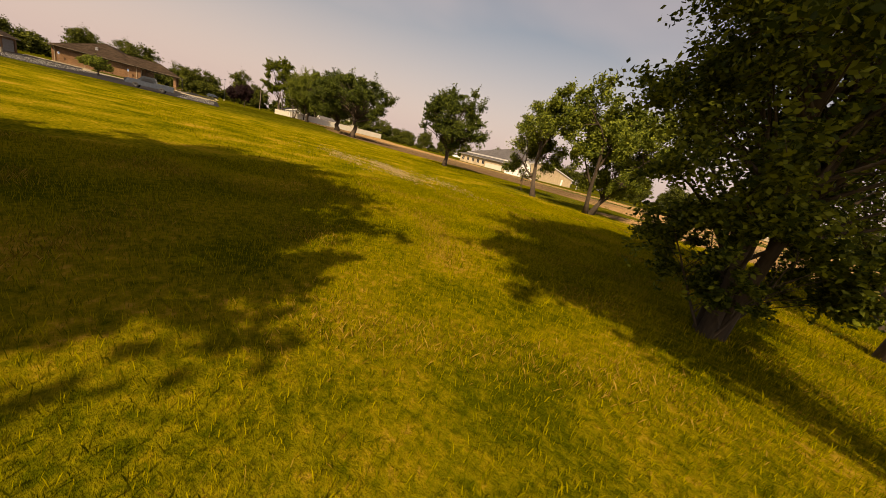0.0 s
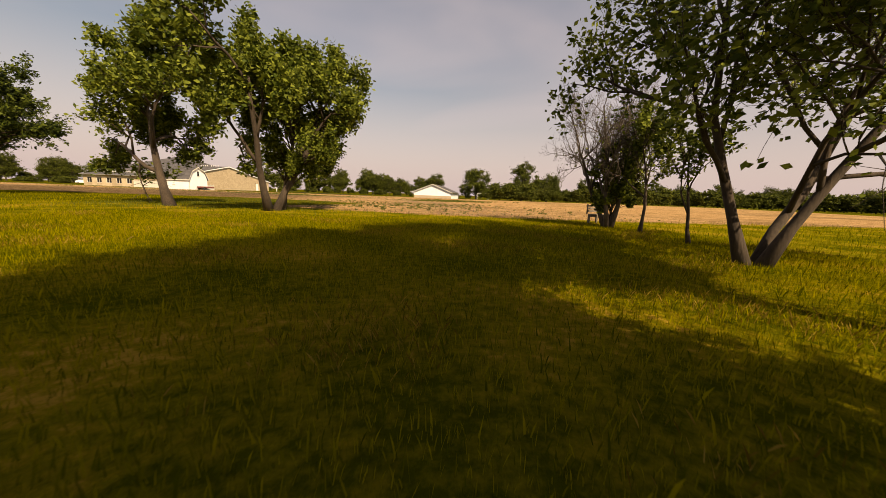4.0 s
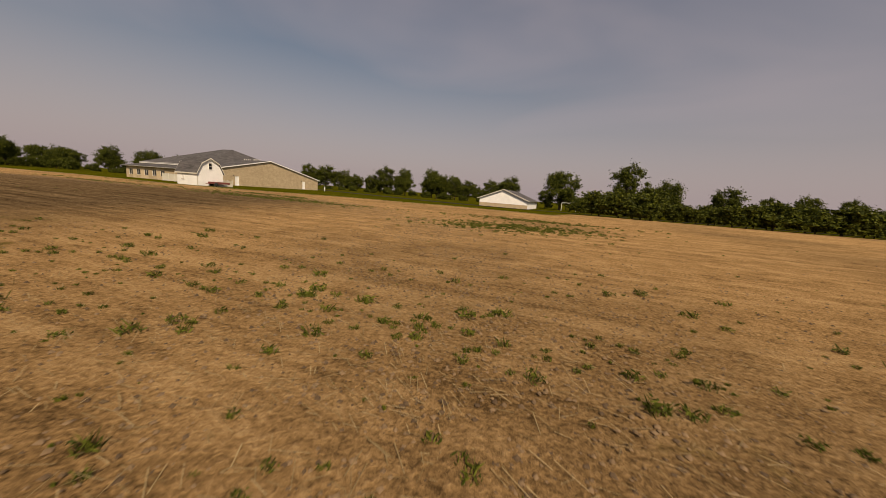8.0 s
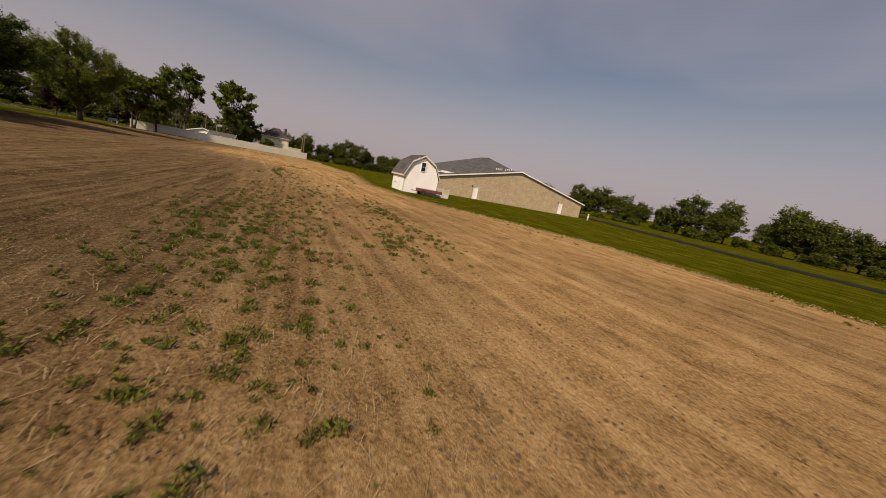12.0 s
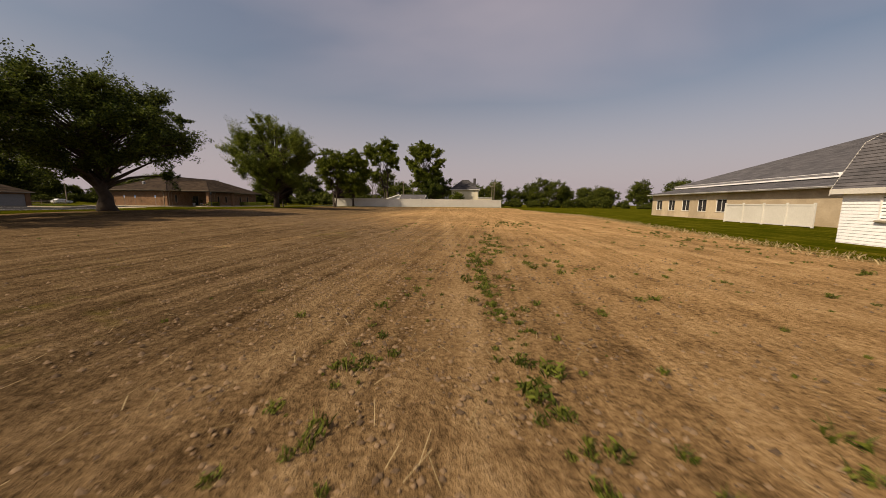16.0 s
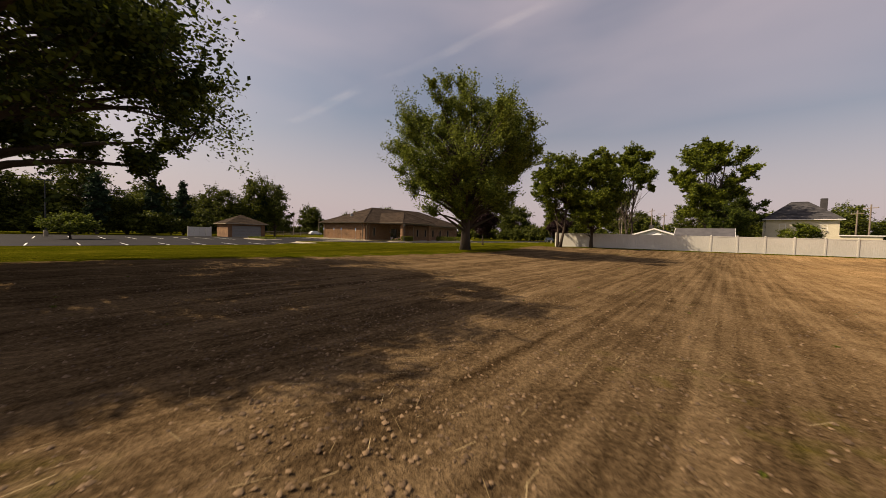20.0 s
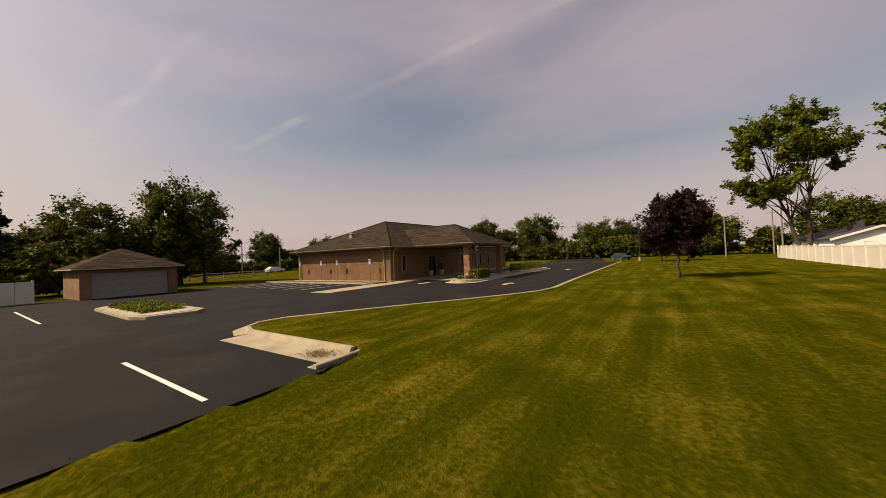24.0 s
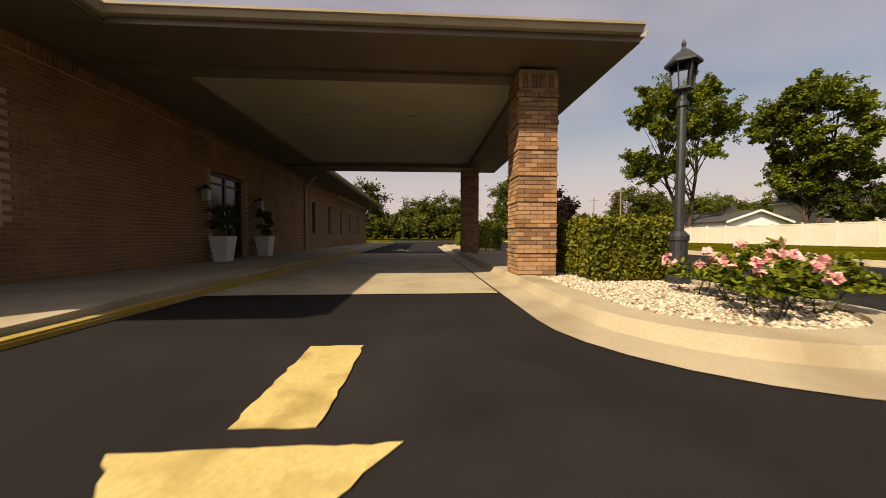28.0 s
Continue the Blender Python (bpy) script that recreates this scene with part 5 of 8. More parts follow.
    shingled(bm, c[3], c[0], ap0, ap0, 50)
    part("main_roof", bm, M["shingle_grey"], root, "tall hipped grey shingle roof")
    bm = bmesh.new()
    shingled(bm, (4.0, e, zl + 0.01), (D + e, e, zl + 0.01), (D + e, yu - 0.2, 3.56), (4.0, yu - 0.2, 3.56), 16)
    part("skirt_roof", bm, M["shingle_grey"], root, "low grey shingle roof along the side wall")
    bm = bmesh.new()
    box(bm, 4.06, D + e, yu - 0.05, yu + 0.04, 3.62, zu + 0.02)
    box(bm, 3.96, 4.05, -W - yu, yu + 0.04, 3.62, zu + 0.02)
    gutter_run(bm, (D + e, yu + 0.04, zu), (5.0, yu + 0.04, zu))
    part("upper_fascia", bm, M["white_siding"], root, "white fascia and gutter of the upper roof")
    bm = bmesh.new()
    box(bm, 9.0, 9.3, yn + 0.5, -W, zb, H)
    box(bm, 9.3, D, yn + 0.5, yn + 0.8, zb, H)
    part("wing_wall", bm, M["brick_pale"], root)
    bm = bmesh.new()
    shingled(bm, (D + e, yn, zl), (8.5, yn, zl), (8.5, -W - yu, 5.3), (D + e, -W - yu, 5.3), 24)
    part("wing_roof", bm, M["shingle_grey"], root, "grey shingle roof of the rear wing")
    bm = bmesh.new()
    for y0, z0, y1, z1 in ((e + 0.03, zl - 0.16, -W / 2, zP - 0.04), (-W - e - 0.03, zl - 0.16, -W / 2, zP - 0.04)):
        a, b = Vector((-0.36, y0, z0)), Vector((-0.36, y1, z1))
        slab(bm, a + Vector((0, 0, 0.19)), b + Vector((0, 0, 0.19)), b + Vector((0.06, 0, 0.19)), a + Vector((0.06, 0, 0.19)), 0.19)
    part("bargeboard", bm, M["white_siding"], root, "white bargeboard")
    bm = bmesh.new()
    gutter_run(bm, (D + e, e, zl), (-0.35, e, zl))
    box(bm, -0.3, D, 0.0, e, H - 0.09, H - 0.05)
    part("gutter", bm, M["white_siding"], root, "white gutter and soffit")
    for d0, d1 in doors:
        dr = new("door")
        dr.parent = root
        dr.matrix_basis = pose(0, (d0 + d1) / 2, 0)
        dr["label"] = "plain white steel door"
        part("leaf", block(0.06, 0.1, -0.44, 0.44, 0.0 + zb * 0.2, 2.04, 0.004), M["white_siding"], dr)
        bm = bmesh.new()
        box(bm, -0.02, 0.12, -0.5, -0.445, zb * 0.2, 2.1)
        box(bm, -0.02, 0.12, 0.445, 0.5, zb * 0.2, 2.1)
        box(bm, -0.02, 0.12, -0.445, 0.445, 2.045, 2.1)
        part("door_frame", bm, M["frame_white"], dr)
        part("door_knob", block(0.02, 0.06, 0.3, 0.36, 0.98, 1.04, 0.01), M["metal_grey"], dr)
        part("wall_lamp", block(-0.14, -0.001, 0.75, 0.92, 2.1, 2.35, 0.02), M["metal_dark"], dr, "small dark wall lamp")
    for a, b in lw:
        window_unit(root, pose((a + b) / 2, -0.06, 0.75, 0, 0, 180), 1.5, 1.3, "white-framed window in pale brick", "frame_white", grid=(2, 1))
    for i in range(9):
        if i == 4:
            continue
        bm = bmesh.new()
        lathe(bm, [(0.06, 0), (0.06, 0.35), (0.12, 0.36), (0.1, 0.44)], 10)
        v = part("roof_vent", bm, M["frame_white"], root, "white roof vent")
        v.matrix_basis = pose(3.0 + 0.7 * i, -W / 2 + 0.3, zP - 0.05)
    # solid white screen fence beside the wall
    root = thing("screen_fence", CHURCH @ pose(0.2, 2.43, 0), "solid white vinyl screen fence beside the church wall", "fence")
    for i in range(5):
        part("post", block(2.0 * i, 2.0 * i + 0.12, -0.06, 0.06, -0.1, 1.62, 0.01), M["white_vinyl"], root)
    for i in range(4):
        x = 2.0 * i + 0.12
        part("top_rail", block(x, x + 1.88, -0.04, 0.04, 1.42, 1.54), M["white_vinyl"], root)
        part("bottom_rail", block(x, x + 1.88, -0.04, 0.04, 0.05, 0.17), M["white_vinyl"], root)
        for j in range(12):
            part("board", block(x + 0.157 * j + 0.003, x + 0.157 * j + 0.152, -0.015, 0.015, 0.17, 1.42), M["white_vinyl"], root)



church()


def shed():
    m = pose(-45.7, 74.5, 0, 0, 0, TURN)
    root = thing("barn_shed", m, "white barn shed with a grey gambrel roof on the mown strip", "shed")
    Ln, W, H = 5.2, 4.4, 2.1
    prof = [(0, H), (-0.75, 3.75), (-W / 2, 4.65), (-W + 0.75, 3.75), (-W, H)]
    bm = bmesh.new()
    box(bm, 0, Ln, -0.08, 0, -0.12, H)
    box(bm, 0, Ln, -W, -W + 0.08, -0.12, H)
    for x in (0.0, Ln - 0.08):
        out = [(0, -0.12), *prof, (-W, -0.12)]
        a = [bm.verts.new((x, y, z)) for y, z in out]
        b = [bm.verts.new((x + 0.08, y, z)) for y, z in out]
        bm.faces.new(a)
        bm.faces.new(b[::-1])
        for i in range(len(out)):
            j = (i + 1) % len(out)
            bm.faces.new((a[i], a[j], b[j], b[i]))
    bmesh.ops.recalc_face_normals(bm, faces=bm.faces[:])
    wall = part("wall", bm, M["white_siding"], root, "white clapboard wall")
    # lap boards, each a wedge
    z = -0.1
    while z < 4.5:
        if z + 0.115 <= H:
            bm = bmesh.new()
            vs = [bm.verts.new(p) for p in ((0, 0.016, z), (Ln, 0.016, z), (Ln, 0.002, z + 0.12), (0, 0.002, z + 0.12), (0, 0.0, z), (Ln, 0.0, z))]
            bm.faces.new(vs[:4][::-1])
            bm.faces.new((vs[0], vs[1], vs[5], vs[4]))
            part("clapboard", bm, M["white_siding"], wall)
        if z < H:
            reach = W / 2
        elif z < 3.75:
            reach = W / 2 - 0.75 * (z - H) / 1.65
        else:
            reach = (W / 2 - 0.75) * (4.65 - z) / 0.9
        if reach > 0.2:
            bm = bmesh.new()
            y0, y1 = -W / 2 - reach, -W / 2 + reach
            vs = [bm.verts.new(p) for p in ((-0.016, y0, z), (-0.016, y1, z), (-0.002, y1, z + 0.12), (-0.002, y0, z + 0.12), (0, y0, z), (0, y1, z))]
            bm.faces.new(vs[:4][::-1])
            bm.faces.new((vs[0], vs[1], vs[5], vs[4]))
            part("clapboard", bm, M["white_siding"], wall)
        z += 0.12
    bm = bmesh.new()
    x0, x1 = -0.28, Ln + 0.28
    shingled(bm, (x0, 0.22, H - 0.10), (x1, 0.22, H - 0.10), (x1, -0.72, 3.83), (x0, -0.72, 3.83), 14, 0.02)
    shingled(bm, (x0, -0.72, 3.80), (x1, -0.72, 3.80), (x1, -W / 2, 4.74), (x0, -W / 2, 4.74), 12, 0.02)
    shingled(bm, (x1, -W - 0.22, H - 0.10), (x0, -W - 0.22, H - 0.10), (x0, -W + 0.72, 3.83), (x1, -W + 0.72, 3.83), 14, 0.02)
    shingled(bm, (x1, -W + 0.72, 3.80), (x0, -W + 0.72, 3.80), (x0, -W / 2, 4.74), (x1, -W / 2, 4.74), 12, 0.02)
    part("roof", bm, M["shingle_grey"], root, "grey shingle gambrel roof")
    bm = bmesh.new()
    pts = [(0.24, H - 0.12), (-0.70, 3.81), (-W / 2, 4.72), (-W + 0.70, 3.81), (-W - 0.24, H - 0.12)]
    for (ya, za), (yb, zb) in zip(pts, pts[1:]):
        for x in (x0 - 0.02, x1):
            a = [Vector((x, ya, za)), Vector((x, yb, zb))]
            q = [bm.verts.new(p) for p in (a[0], a[1], a[1] - Vector((0, 0, 0.2)), a[0] - Vector((0, 0, 0.2)))]
            w = [bm.verts.new(v.co + Vector((0.02, 0, 0))) for v in q]
            bm.faces.new(q)
            bm.faces.new(w[::-1])
            for i in range(4):
                bm.faces.new((q[i], q[(i + 1) % 4], w[(i + 1) % 4], w[i]))
    box(bm, x0, x1, 0.22, 0.24, H - 0.26, H - 0.06)
    box(bm, x0, x1, 0.0, 0.22, H - 0.24, H - 0.20)
    part("trim", bm, M["white_vinyl"], root, "white roof trim")
    bm = bmesh.new()
    box(bm, -0.035, 0.0, 0.0, 0.035, -0.1, H - 0.2)
    box(bm, -0.035, 0.0, -0.10, 0.0, -0.1, H)
    part("corner_board", bm, M["white_vinyl"], root)
    window_unit(root, pose(-0.09, -W / 2, 2.75, 0, 0, -90), 0.62, 1.1, "small dark sash window in the gable", "frame_white", grid=(1, 2), depth=0.085, sill=False)
    rail = thing("deck_railing", m, "white wooden deck railing beside the shed", "railing")
    for y in (-W - 0.12, -W - 1.0, -W - 1.85):
        part("post", block(0.1, 0.2, y - 0.05, y + 0.05, -0.1, 1.2, 0.01), M["white_vinyl"], rail)
    for y in (-W - 0.95, -W - 1.8):
        part("top_rail", block(0.09, 0.21, y, y + 0.78, 1.0, 1.06), M["white_vinyl"], rail)
        part("skirt_board", block(0.12, 0.16, y, y + 0.78, -0.05, 0.5), M["white_vinyl"], rail)
        for k in range(5):
            part("baluster", block(0.13, 0.17, y + 0.07 + 0.15 * k, y + 0.11 + 0.15 * k, 0.5, 1.0), M["white_vinyl"], rail)
    part("deck_board", block(0.21, 2.4, -W - 1.9, -W - 0.06, 0.42, 0.48), M["white_vinyl"], rail)
    window_unit(root, pose(3.6, 0.035, 0.9, 0, 0, 180), 0.6, 0.9, "", "frame_white", grid=(1, 2), depth=0.04)


shed()


def white_garage():
    a = Vector((2.0, 112.4, -0.6))
    b = a - V * 12.6
    turn = math.degrees(math.atan2(b.y - a.y, b.x - a.x))
    w = (b - a).length
    m = pose(a.x, a.y, a.z, 0, 0, turn)
    root = thing("white_garage", m, "white gabled outbuilding with a tan masonry base", "outbuilding")
    D, H, P = 20.0, 2.2, 4.65
    part("base_wall", block(0, w, 0, 0.25, -0.2, 1.0), M["brick_pale"], root, "tan masonry base wall")
    bm = bmesh.new()
    out = [(0, 1.0), (w, 1.0), (w, H), (w / 2, P), (0, H)]
    lo = [bm.verts.new((x, -0.03, z)) for x, z in out]
    hi = [bm.verts.new((x, 0.2, z)) for x, z in out]
    bm.faces.new(lo)
    bm.faces.new(hi[::-1])
    for i in range(5):
        bm.faces.new((lo[i], hi[i], hi[(i + 1) % 5], lo[(i + 1) % 5]))
    box(bm, 0, 0.2, 0.25, D, -0.2, H)
    box(bm, w - 0.2, w, 0.25, D, -0.2, H)
    box(bm, 0.2, w - 0.2, D - 0.2, D, -0.2, H)
    bmesh.ops.recalc_face_normals(bm, faces=bm.faces[:])
    part("wall", bm, M["white_siding"], root, "white clad gable wall")
    bm = bmesh.new()
    s = (P - H) / (w / 2)
    shingled(bm, (-0.6, -0.5, H - 0.6 * s + 0.1), (-0.6, D + 0.3, H - 0.6 * s + 0.1), (w / 2, D + 0.3, P + 0.1), (w / 2, -0.5, P + 0.1), 24)
    shingled(bm, (w + 0.6, D + 0.3, H - 0.6 * s + 0.1), (w + 0.6, -0.5, H - 0.6 * s + 0.1), (w / 2, -0.5, P + 0.1), (w / 2, D + 0.3, P + 0.1), 24)
    part("roof", bm, M["shingle_grey"], root, "grey shingle roof")
    bm = bmesh.new()
    for x0 in (-0.6, w + 0.6):
        p, q = Vector((x0, -0.52, H - 0.6 * s + 0.1)), Vector((w / 2, -0.52, P + 0.1))
        slab(bm, p, q, q + Vector((0, 0.06, 0)), p + Vector((0, 0.06, 0)), 0.2)
    part("bargeboard", bm, M["white_vinyl"], root, "white bargeboard")


white_garage()


# ---- fence, house, sheds behind ----
def vinyl_fence(name, a, b, label, step=2.42, h=1.83):
    a, b = Vector(a), Vector(b)
    d = b - a
    n = max(1, round(d.length / step))
    step = d.length / n
    turn = math.degrees(math.atan2(d.y, d.x))
    root = thing(name, pose(a.x, a.y, 0, 0, 0, turn), label, "fence")
    post = bpy.data.meshes.new("post")
    bm = bmesh.new()
    box(bm, -0.065, 0.065, -0.065, 0.065, -0.3, h + 0.04)
    box(bm, -0.08, 0.08, -0.08, 0.08, h + 0.04, h + 0.07)
    v = [bm.verts.new(p) for p in ((-0.07, -0.07, h + 0.07), (0.07, -0.07, h + 0.07), (0.07, 0.07, h + 0.07), (-0.07, 0.07, h + 0.07), (0, 0, h + 0.13))]
    for i in range(4):
        bm.faces.new((v[i], v[(i + 1) % 4], v[4]))
    bm.to_mesh(post)
    bm.free()
    k = 14
    wide = (step - 0.14) / k
    top_rail, bottom_rail, board = (bpy.data.meshes.new(q) for q in ("top_rail", "bottom_rail", "board"))
    for me, dims in ((top_rail, (0.07, step - 0.07, -0.035, 0.035, h - 0.1, h)), (bottom_rail, (0.07, step - 0.07, -0.035, 0.035, 0.02, 0.14)), (board, (0.003, wide - 0.003, -0.02, 0.02, 0.14, h - 0.1))):
        bm = block(*dims)
        bm.to_mesh(me)
        bm.free()
    for me in (post, top_rail, bottom_rail, board):
        me.materials.append(M["white_vinyl"])
    for i in range(n + 1):
        p = a + d * (i / n)
        z = gz(p.x, p.y)
        sharing("post", post, root, pose(i * step, 0, z))
        if i < n:
            q = a + d * ((i + 0.5) / n)
            z = gz(q.x, q.y)
            sharing("top_rail", top_rail, root, pose(i * step, 0, z))
            sharing("bottom_rail", bottom_rail, root, pose(i * step, 0, z))
            for j in range(k):
                sharing("board", board, root, pose(i * step + 0.07 + wide * j, 0, z))
    return root


vinyl_fence("vinyl_fence", (-119.2, 47.4), (-119.0, 86.5), "white vinyl privacy fence at the edge of the bare field")
vinyl_fence("vinyl_fence", (-119.5, 47.2), (-159.0, 60.3), "white vinyl privacy fence along the mown lawn")


def hipped(root, x0, x1, y0, y1, ze, zr, mat, courses=24, name="roof"):
    bm = bmesh.new()
    w, d = x1 - x0, y1 - y0
    k = min(w, d) / 2
    if w >= d:
        r0, r1 = (x0 + k, (y0 + y1) / 2, zr), (x1 - k, (y0 + y1) / 2, zr)
        shingled(bm, (x0, y0, ze), (x1, y0, ze), r1, r0, courses)
        shingled(bm, (x1, y0, ze), (x1, y1, ze), r1, r1, courses)
        shingled(bm, (x1, y1, ze), (x0, y1, ze), r0, r1, courses)
        shingled(bm, (x0, y1, ze), (x0, y0, ze), r0, r0, courses)
    else:
        r0, r1 = ((x0 + x1) / 2, y0 + k, zr), ((x0 + x1) / 2, y1 - k, zr)
        shingled(bm, (x0, y0, ze), (x1, y0, ze), r0, r0, courses)
        shingled(bm, (x1, y0, ze), (x1, y1, ze), r1, r0, courses)
        shingled(bm, (x1, y1, ze), (x0, y1, ze), r1, r1, courses)
        shingled(bm, (x0, y1, ze), (x0, y0, ze), r0, r1, courses)
    bmesh.ops.recalc_face_normals(bm, faces=bm.faces[:])
    return part(name, bm, M[mat], root)


def house(x, y, turn, w, d, h, ridge, wall, roof, label, wins=(), name="house", chimney=False):
    root = thing(name, pose(x, y, 0, 0, 0, turn), label, "house")
    part("wall", block(-w / 2, w / 2, -d / 2, d / 2, -0.2, h), M[wall], root)
    rf = hipped(root, -w / 2 - 0.5, w / 2 + 0.5, -d / 2 - 0.5, d / 2 + 0.5, h, ridge, roof)
    part("eave_board", block(-w / 2 - 0.5, w / 2 + 0.5, -d / 2 - 0.5, d / 2 + 0.5, h - 0.14, h - 0.005), M["frame_white"], root)
    for side, u, z, ww, hh in wins:
        m = {"s": pose(u, -d / 2 - 0.005, z), "e": pose(w / 2 + 0.005, u, z, 0, 0, 90), "w": pose(-w / 2 - 0.005, u, z, 0, 0, -90), "n": pose(u, d / 2 + 0.005, z, 0, 0, 180)}[side]
        window_unit(root, m, ww, hh, "", "frame_white", grid=(1, 2), depth=0.03)
    if chimney:
        part("chimney", block(-w / 2 + 0.9, -w / 2 + 1.7, -1.1, -0.4, h + 0.3, ridge + 0.5, 0.02), M["slate_brick"], rf, "dark masonry chimney")
    return root


cream = house(-149.0, 84.8, TURN + 90, 8.5, 6.5, 5.8, 9.0, "cream", "shingle_dark", "cream two-storey house with a dark hipped roof", [("s", -2.2, 3.8, 0.8, 1.2), ("s", 2.0, 3.8, 0.8, 1.2), ("e", 1.5, 3.8, 0.7, 1.2), ("e", -1.2, 3.8, 0.7, 1.2), ("e", 0.9, 1.2, 1.6, 1.2), ("w", 1.5, 3.8, 0.8, 1.2), ("n", -2.6, 3.8, 0.8, 1.2), ("n", 2.2, 3.8, 0.8, 1.2)], chimney=True)
part("porch", block(-8.6, -4.25, -0.6, 3.25, -0.2, 3.1), M["cream"], cream, "low flat-roofed annex")
part("porch_roof", block(-8.8, -4.25, -0.8, 3.45, 3.1, 3.26), M["frame_white"], cream)


def gabled_house(name, x, y, turn, w, d, h, ridge, wall, roof, label, wins=(), over=0.45):
    """House with its ridge along its own x axis and a gable at either end."""
    root = thing(name, pose(x, y, 0, 0, 0, turn), label, "house")
    bm = bmesh.new()
    ends = [[bm.verts.new((x1, q, z)) for q, z in ((-d / 2, -0.2), (d / 2, -0.2), (d / 2, h), (0, ridge), (-d / 2, h))] for x1 in (-w / 2, w / 2)]
    bm.faces.new(ends[0])
    bm.faces.new(ends[1][::-1])
    for i in range(5):
        bm.faces.new((ends[0][i], ends[1][i], ends[1][(i + 1) % 5], ends[0][(i + 1) % 5]))
    bmesh.ops.recalc_face_normals(bm, faces=bm.faces[:])
    part("wall", bm, M[wall], root)
    fall = (ridge - h) / (d / 2)
    e, up = h - fall * over, 0.12
    a, b = w / 2 + over, d / 2 + over
    for s1 in (-1, 1):
        bm = bmesh.new()
        slab(bm, (-a * s1, s1 * b, e + up), (a * s1, s1 * b, e + up), (a * s1, 0, ridge + up), (-a * s1, 0, ridge + up), 0.10)
        bmesh.ops.recalc_face_normals(bm, faces=bm.faces[:])
        part("roof", bm, M[roof], root)
        for x1 in (-1, 1):
            bm = bmesh.new()
            o, i1 = x1 * (a + 0.03), x1 * (a - 0.02)
            slab(bm, (o, s1 * b, e + up), (o, 0, ridge + up), (i1, 0, ridge + up), (i1, s1 * b, e + up), 0.24)
            bmesh.ops.recalc_face_normals(bm, faces=bm.faces[:])
            part("barge_board", bm, M["frame_white"], root)
    for side, u, z, ww, hh in wins:
        m = {"s": pose(u, -d / 2 - 0.005, z), "e": pose(w / 2 + 0.005, u, z, 0, 0, 90), "w": pose(-w / 2 - 0.005, u, z, 0, 0, -90), "n": pose(u, d / 2 + 0.005, z, 0, 0, 180)}[side]
        window_unit(root, m, ww, hh, "", "frame_white", grid=(1, 2), depth=0.03)
    return root


low_house = gabled_house("low_house", -153.4, 65.2, TURN, 15.5, 7.6, 2.55, 3.8, "white_siding", "shingle_dark", "long low white house with a dark gabled roof", [("n", -4.5, 1.0, 1.4, 1.1), ("n", 0.5, 1.0, 1.4, 1.1), ("n", 3.5, 1.0, 1.0, 1.1), ("w", 0.8, 1.0, 1.2, 1.1), ("w", -1.6, 1.0, 0.8, 1.1)])
part("chimney", block(-5.6, -4.6, 0.5, 1.3, 3.0, 4.6, 0.02), M["slate_brick"], low_house, "square grey chimney")
gabled_house("garage", -127.6, 66.0, TURN + 90, 5.6, 4.6, 2.3, 3.35, "white_siding", "shingle_grey", "small white garage with a grey roof behind the fence", [("e", 0.8, 1.0, 0.9, 0.9)])


def brown_garage():
    root = thing("brick_garage", SITE @ pose(-15.2, 20.4, 0), "small brick garage with a wide grey door and a hipped roof", "garage")
    w, d, h = 6.6, 6.4, 2.5
    bm = bmesh.new()
    box(bm, -w / 2, w / 2, -d / 2 + 0.3, d / 2, -0.1, h)
    box(bm, -w / 2, -w / 2 + 0.7, -d / 2, -d / 2 + 0.298, -0.1, h)
    box(bm, w / 2 - 0.7, w / 2, -d / 2, -d / 2 + 0.298, -0.1, h)
    box(bm, -w / 2 + 0.7, w / 2 - 0.7, -d / 2, -d / 2 + 0.298, 2.2, h)
    part("wall", bm, M["brick"], root)
    dr = new("garage_door")
    dr.parent = root
    for i in range(4):
        part("door_panel", block(-w / 2 + 0.72, w / 2 - 0.72, -d / 2 + 0.16, -d / 2 + 0.2, 0.02 + 0.545 * i, 0.02 + 0.545 * i + 0.53, 0.01), M["door_grey"], dr)
    hipped(root, -w / 2 - 0.5, w / 2 + 0.5, -d / 2 - 0.5, d / 2 + 0.5, h + 0.12, 4.4, "shingle")
    part("eave_board", block(-w / 2 - 0.5, w / 2 + 0.5, -d / 2 - 0.5, d / 2 + 0.5, h, h + 0.11), M["gutter"], root)
    # pale screen beside it
    root2 = thing("bin_screen", SITE @ pose(-22.5, 19.0, 0), "pale panelled bin screen at the edge of the car park", "screen")
    for i in range(4):
        part("panel", block(-1.7 + 0.87 * i, -0.86 + 0.87 * i, -0.03, 0.03, 0.05, 1.75, 0.01), M["white_vinyl"], root2)
    for x in (-1.75, 1.78):
        part("post", block(x - 0.06, x + 0.06, -0.07, 0.07, -0.1, 1.85, 0.01), M["white_vinyl"], root2)


brown_garage()


# ---- trees of the first lawn ----
tree("maple_tree", -1.2, -3.9, "dense maple with low leafy branches shading the lawn", leafs="leaf_mid", seed=3, h=10.0, crown_r=2.8, crown_base=0.7, trunk_r=0.13, clumps=170, leaves=165000, leaf_size=0.038, trunk_top=0.75, stems=3, spread=0.2, clump_r=0.24, shell=0.4, lean=(0.0, 0.0), twigs=4, boxy=0.3, gap=0.0, tight=0.97)
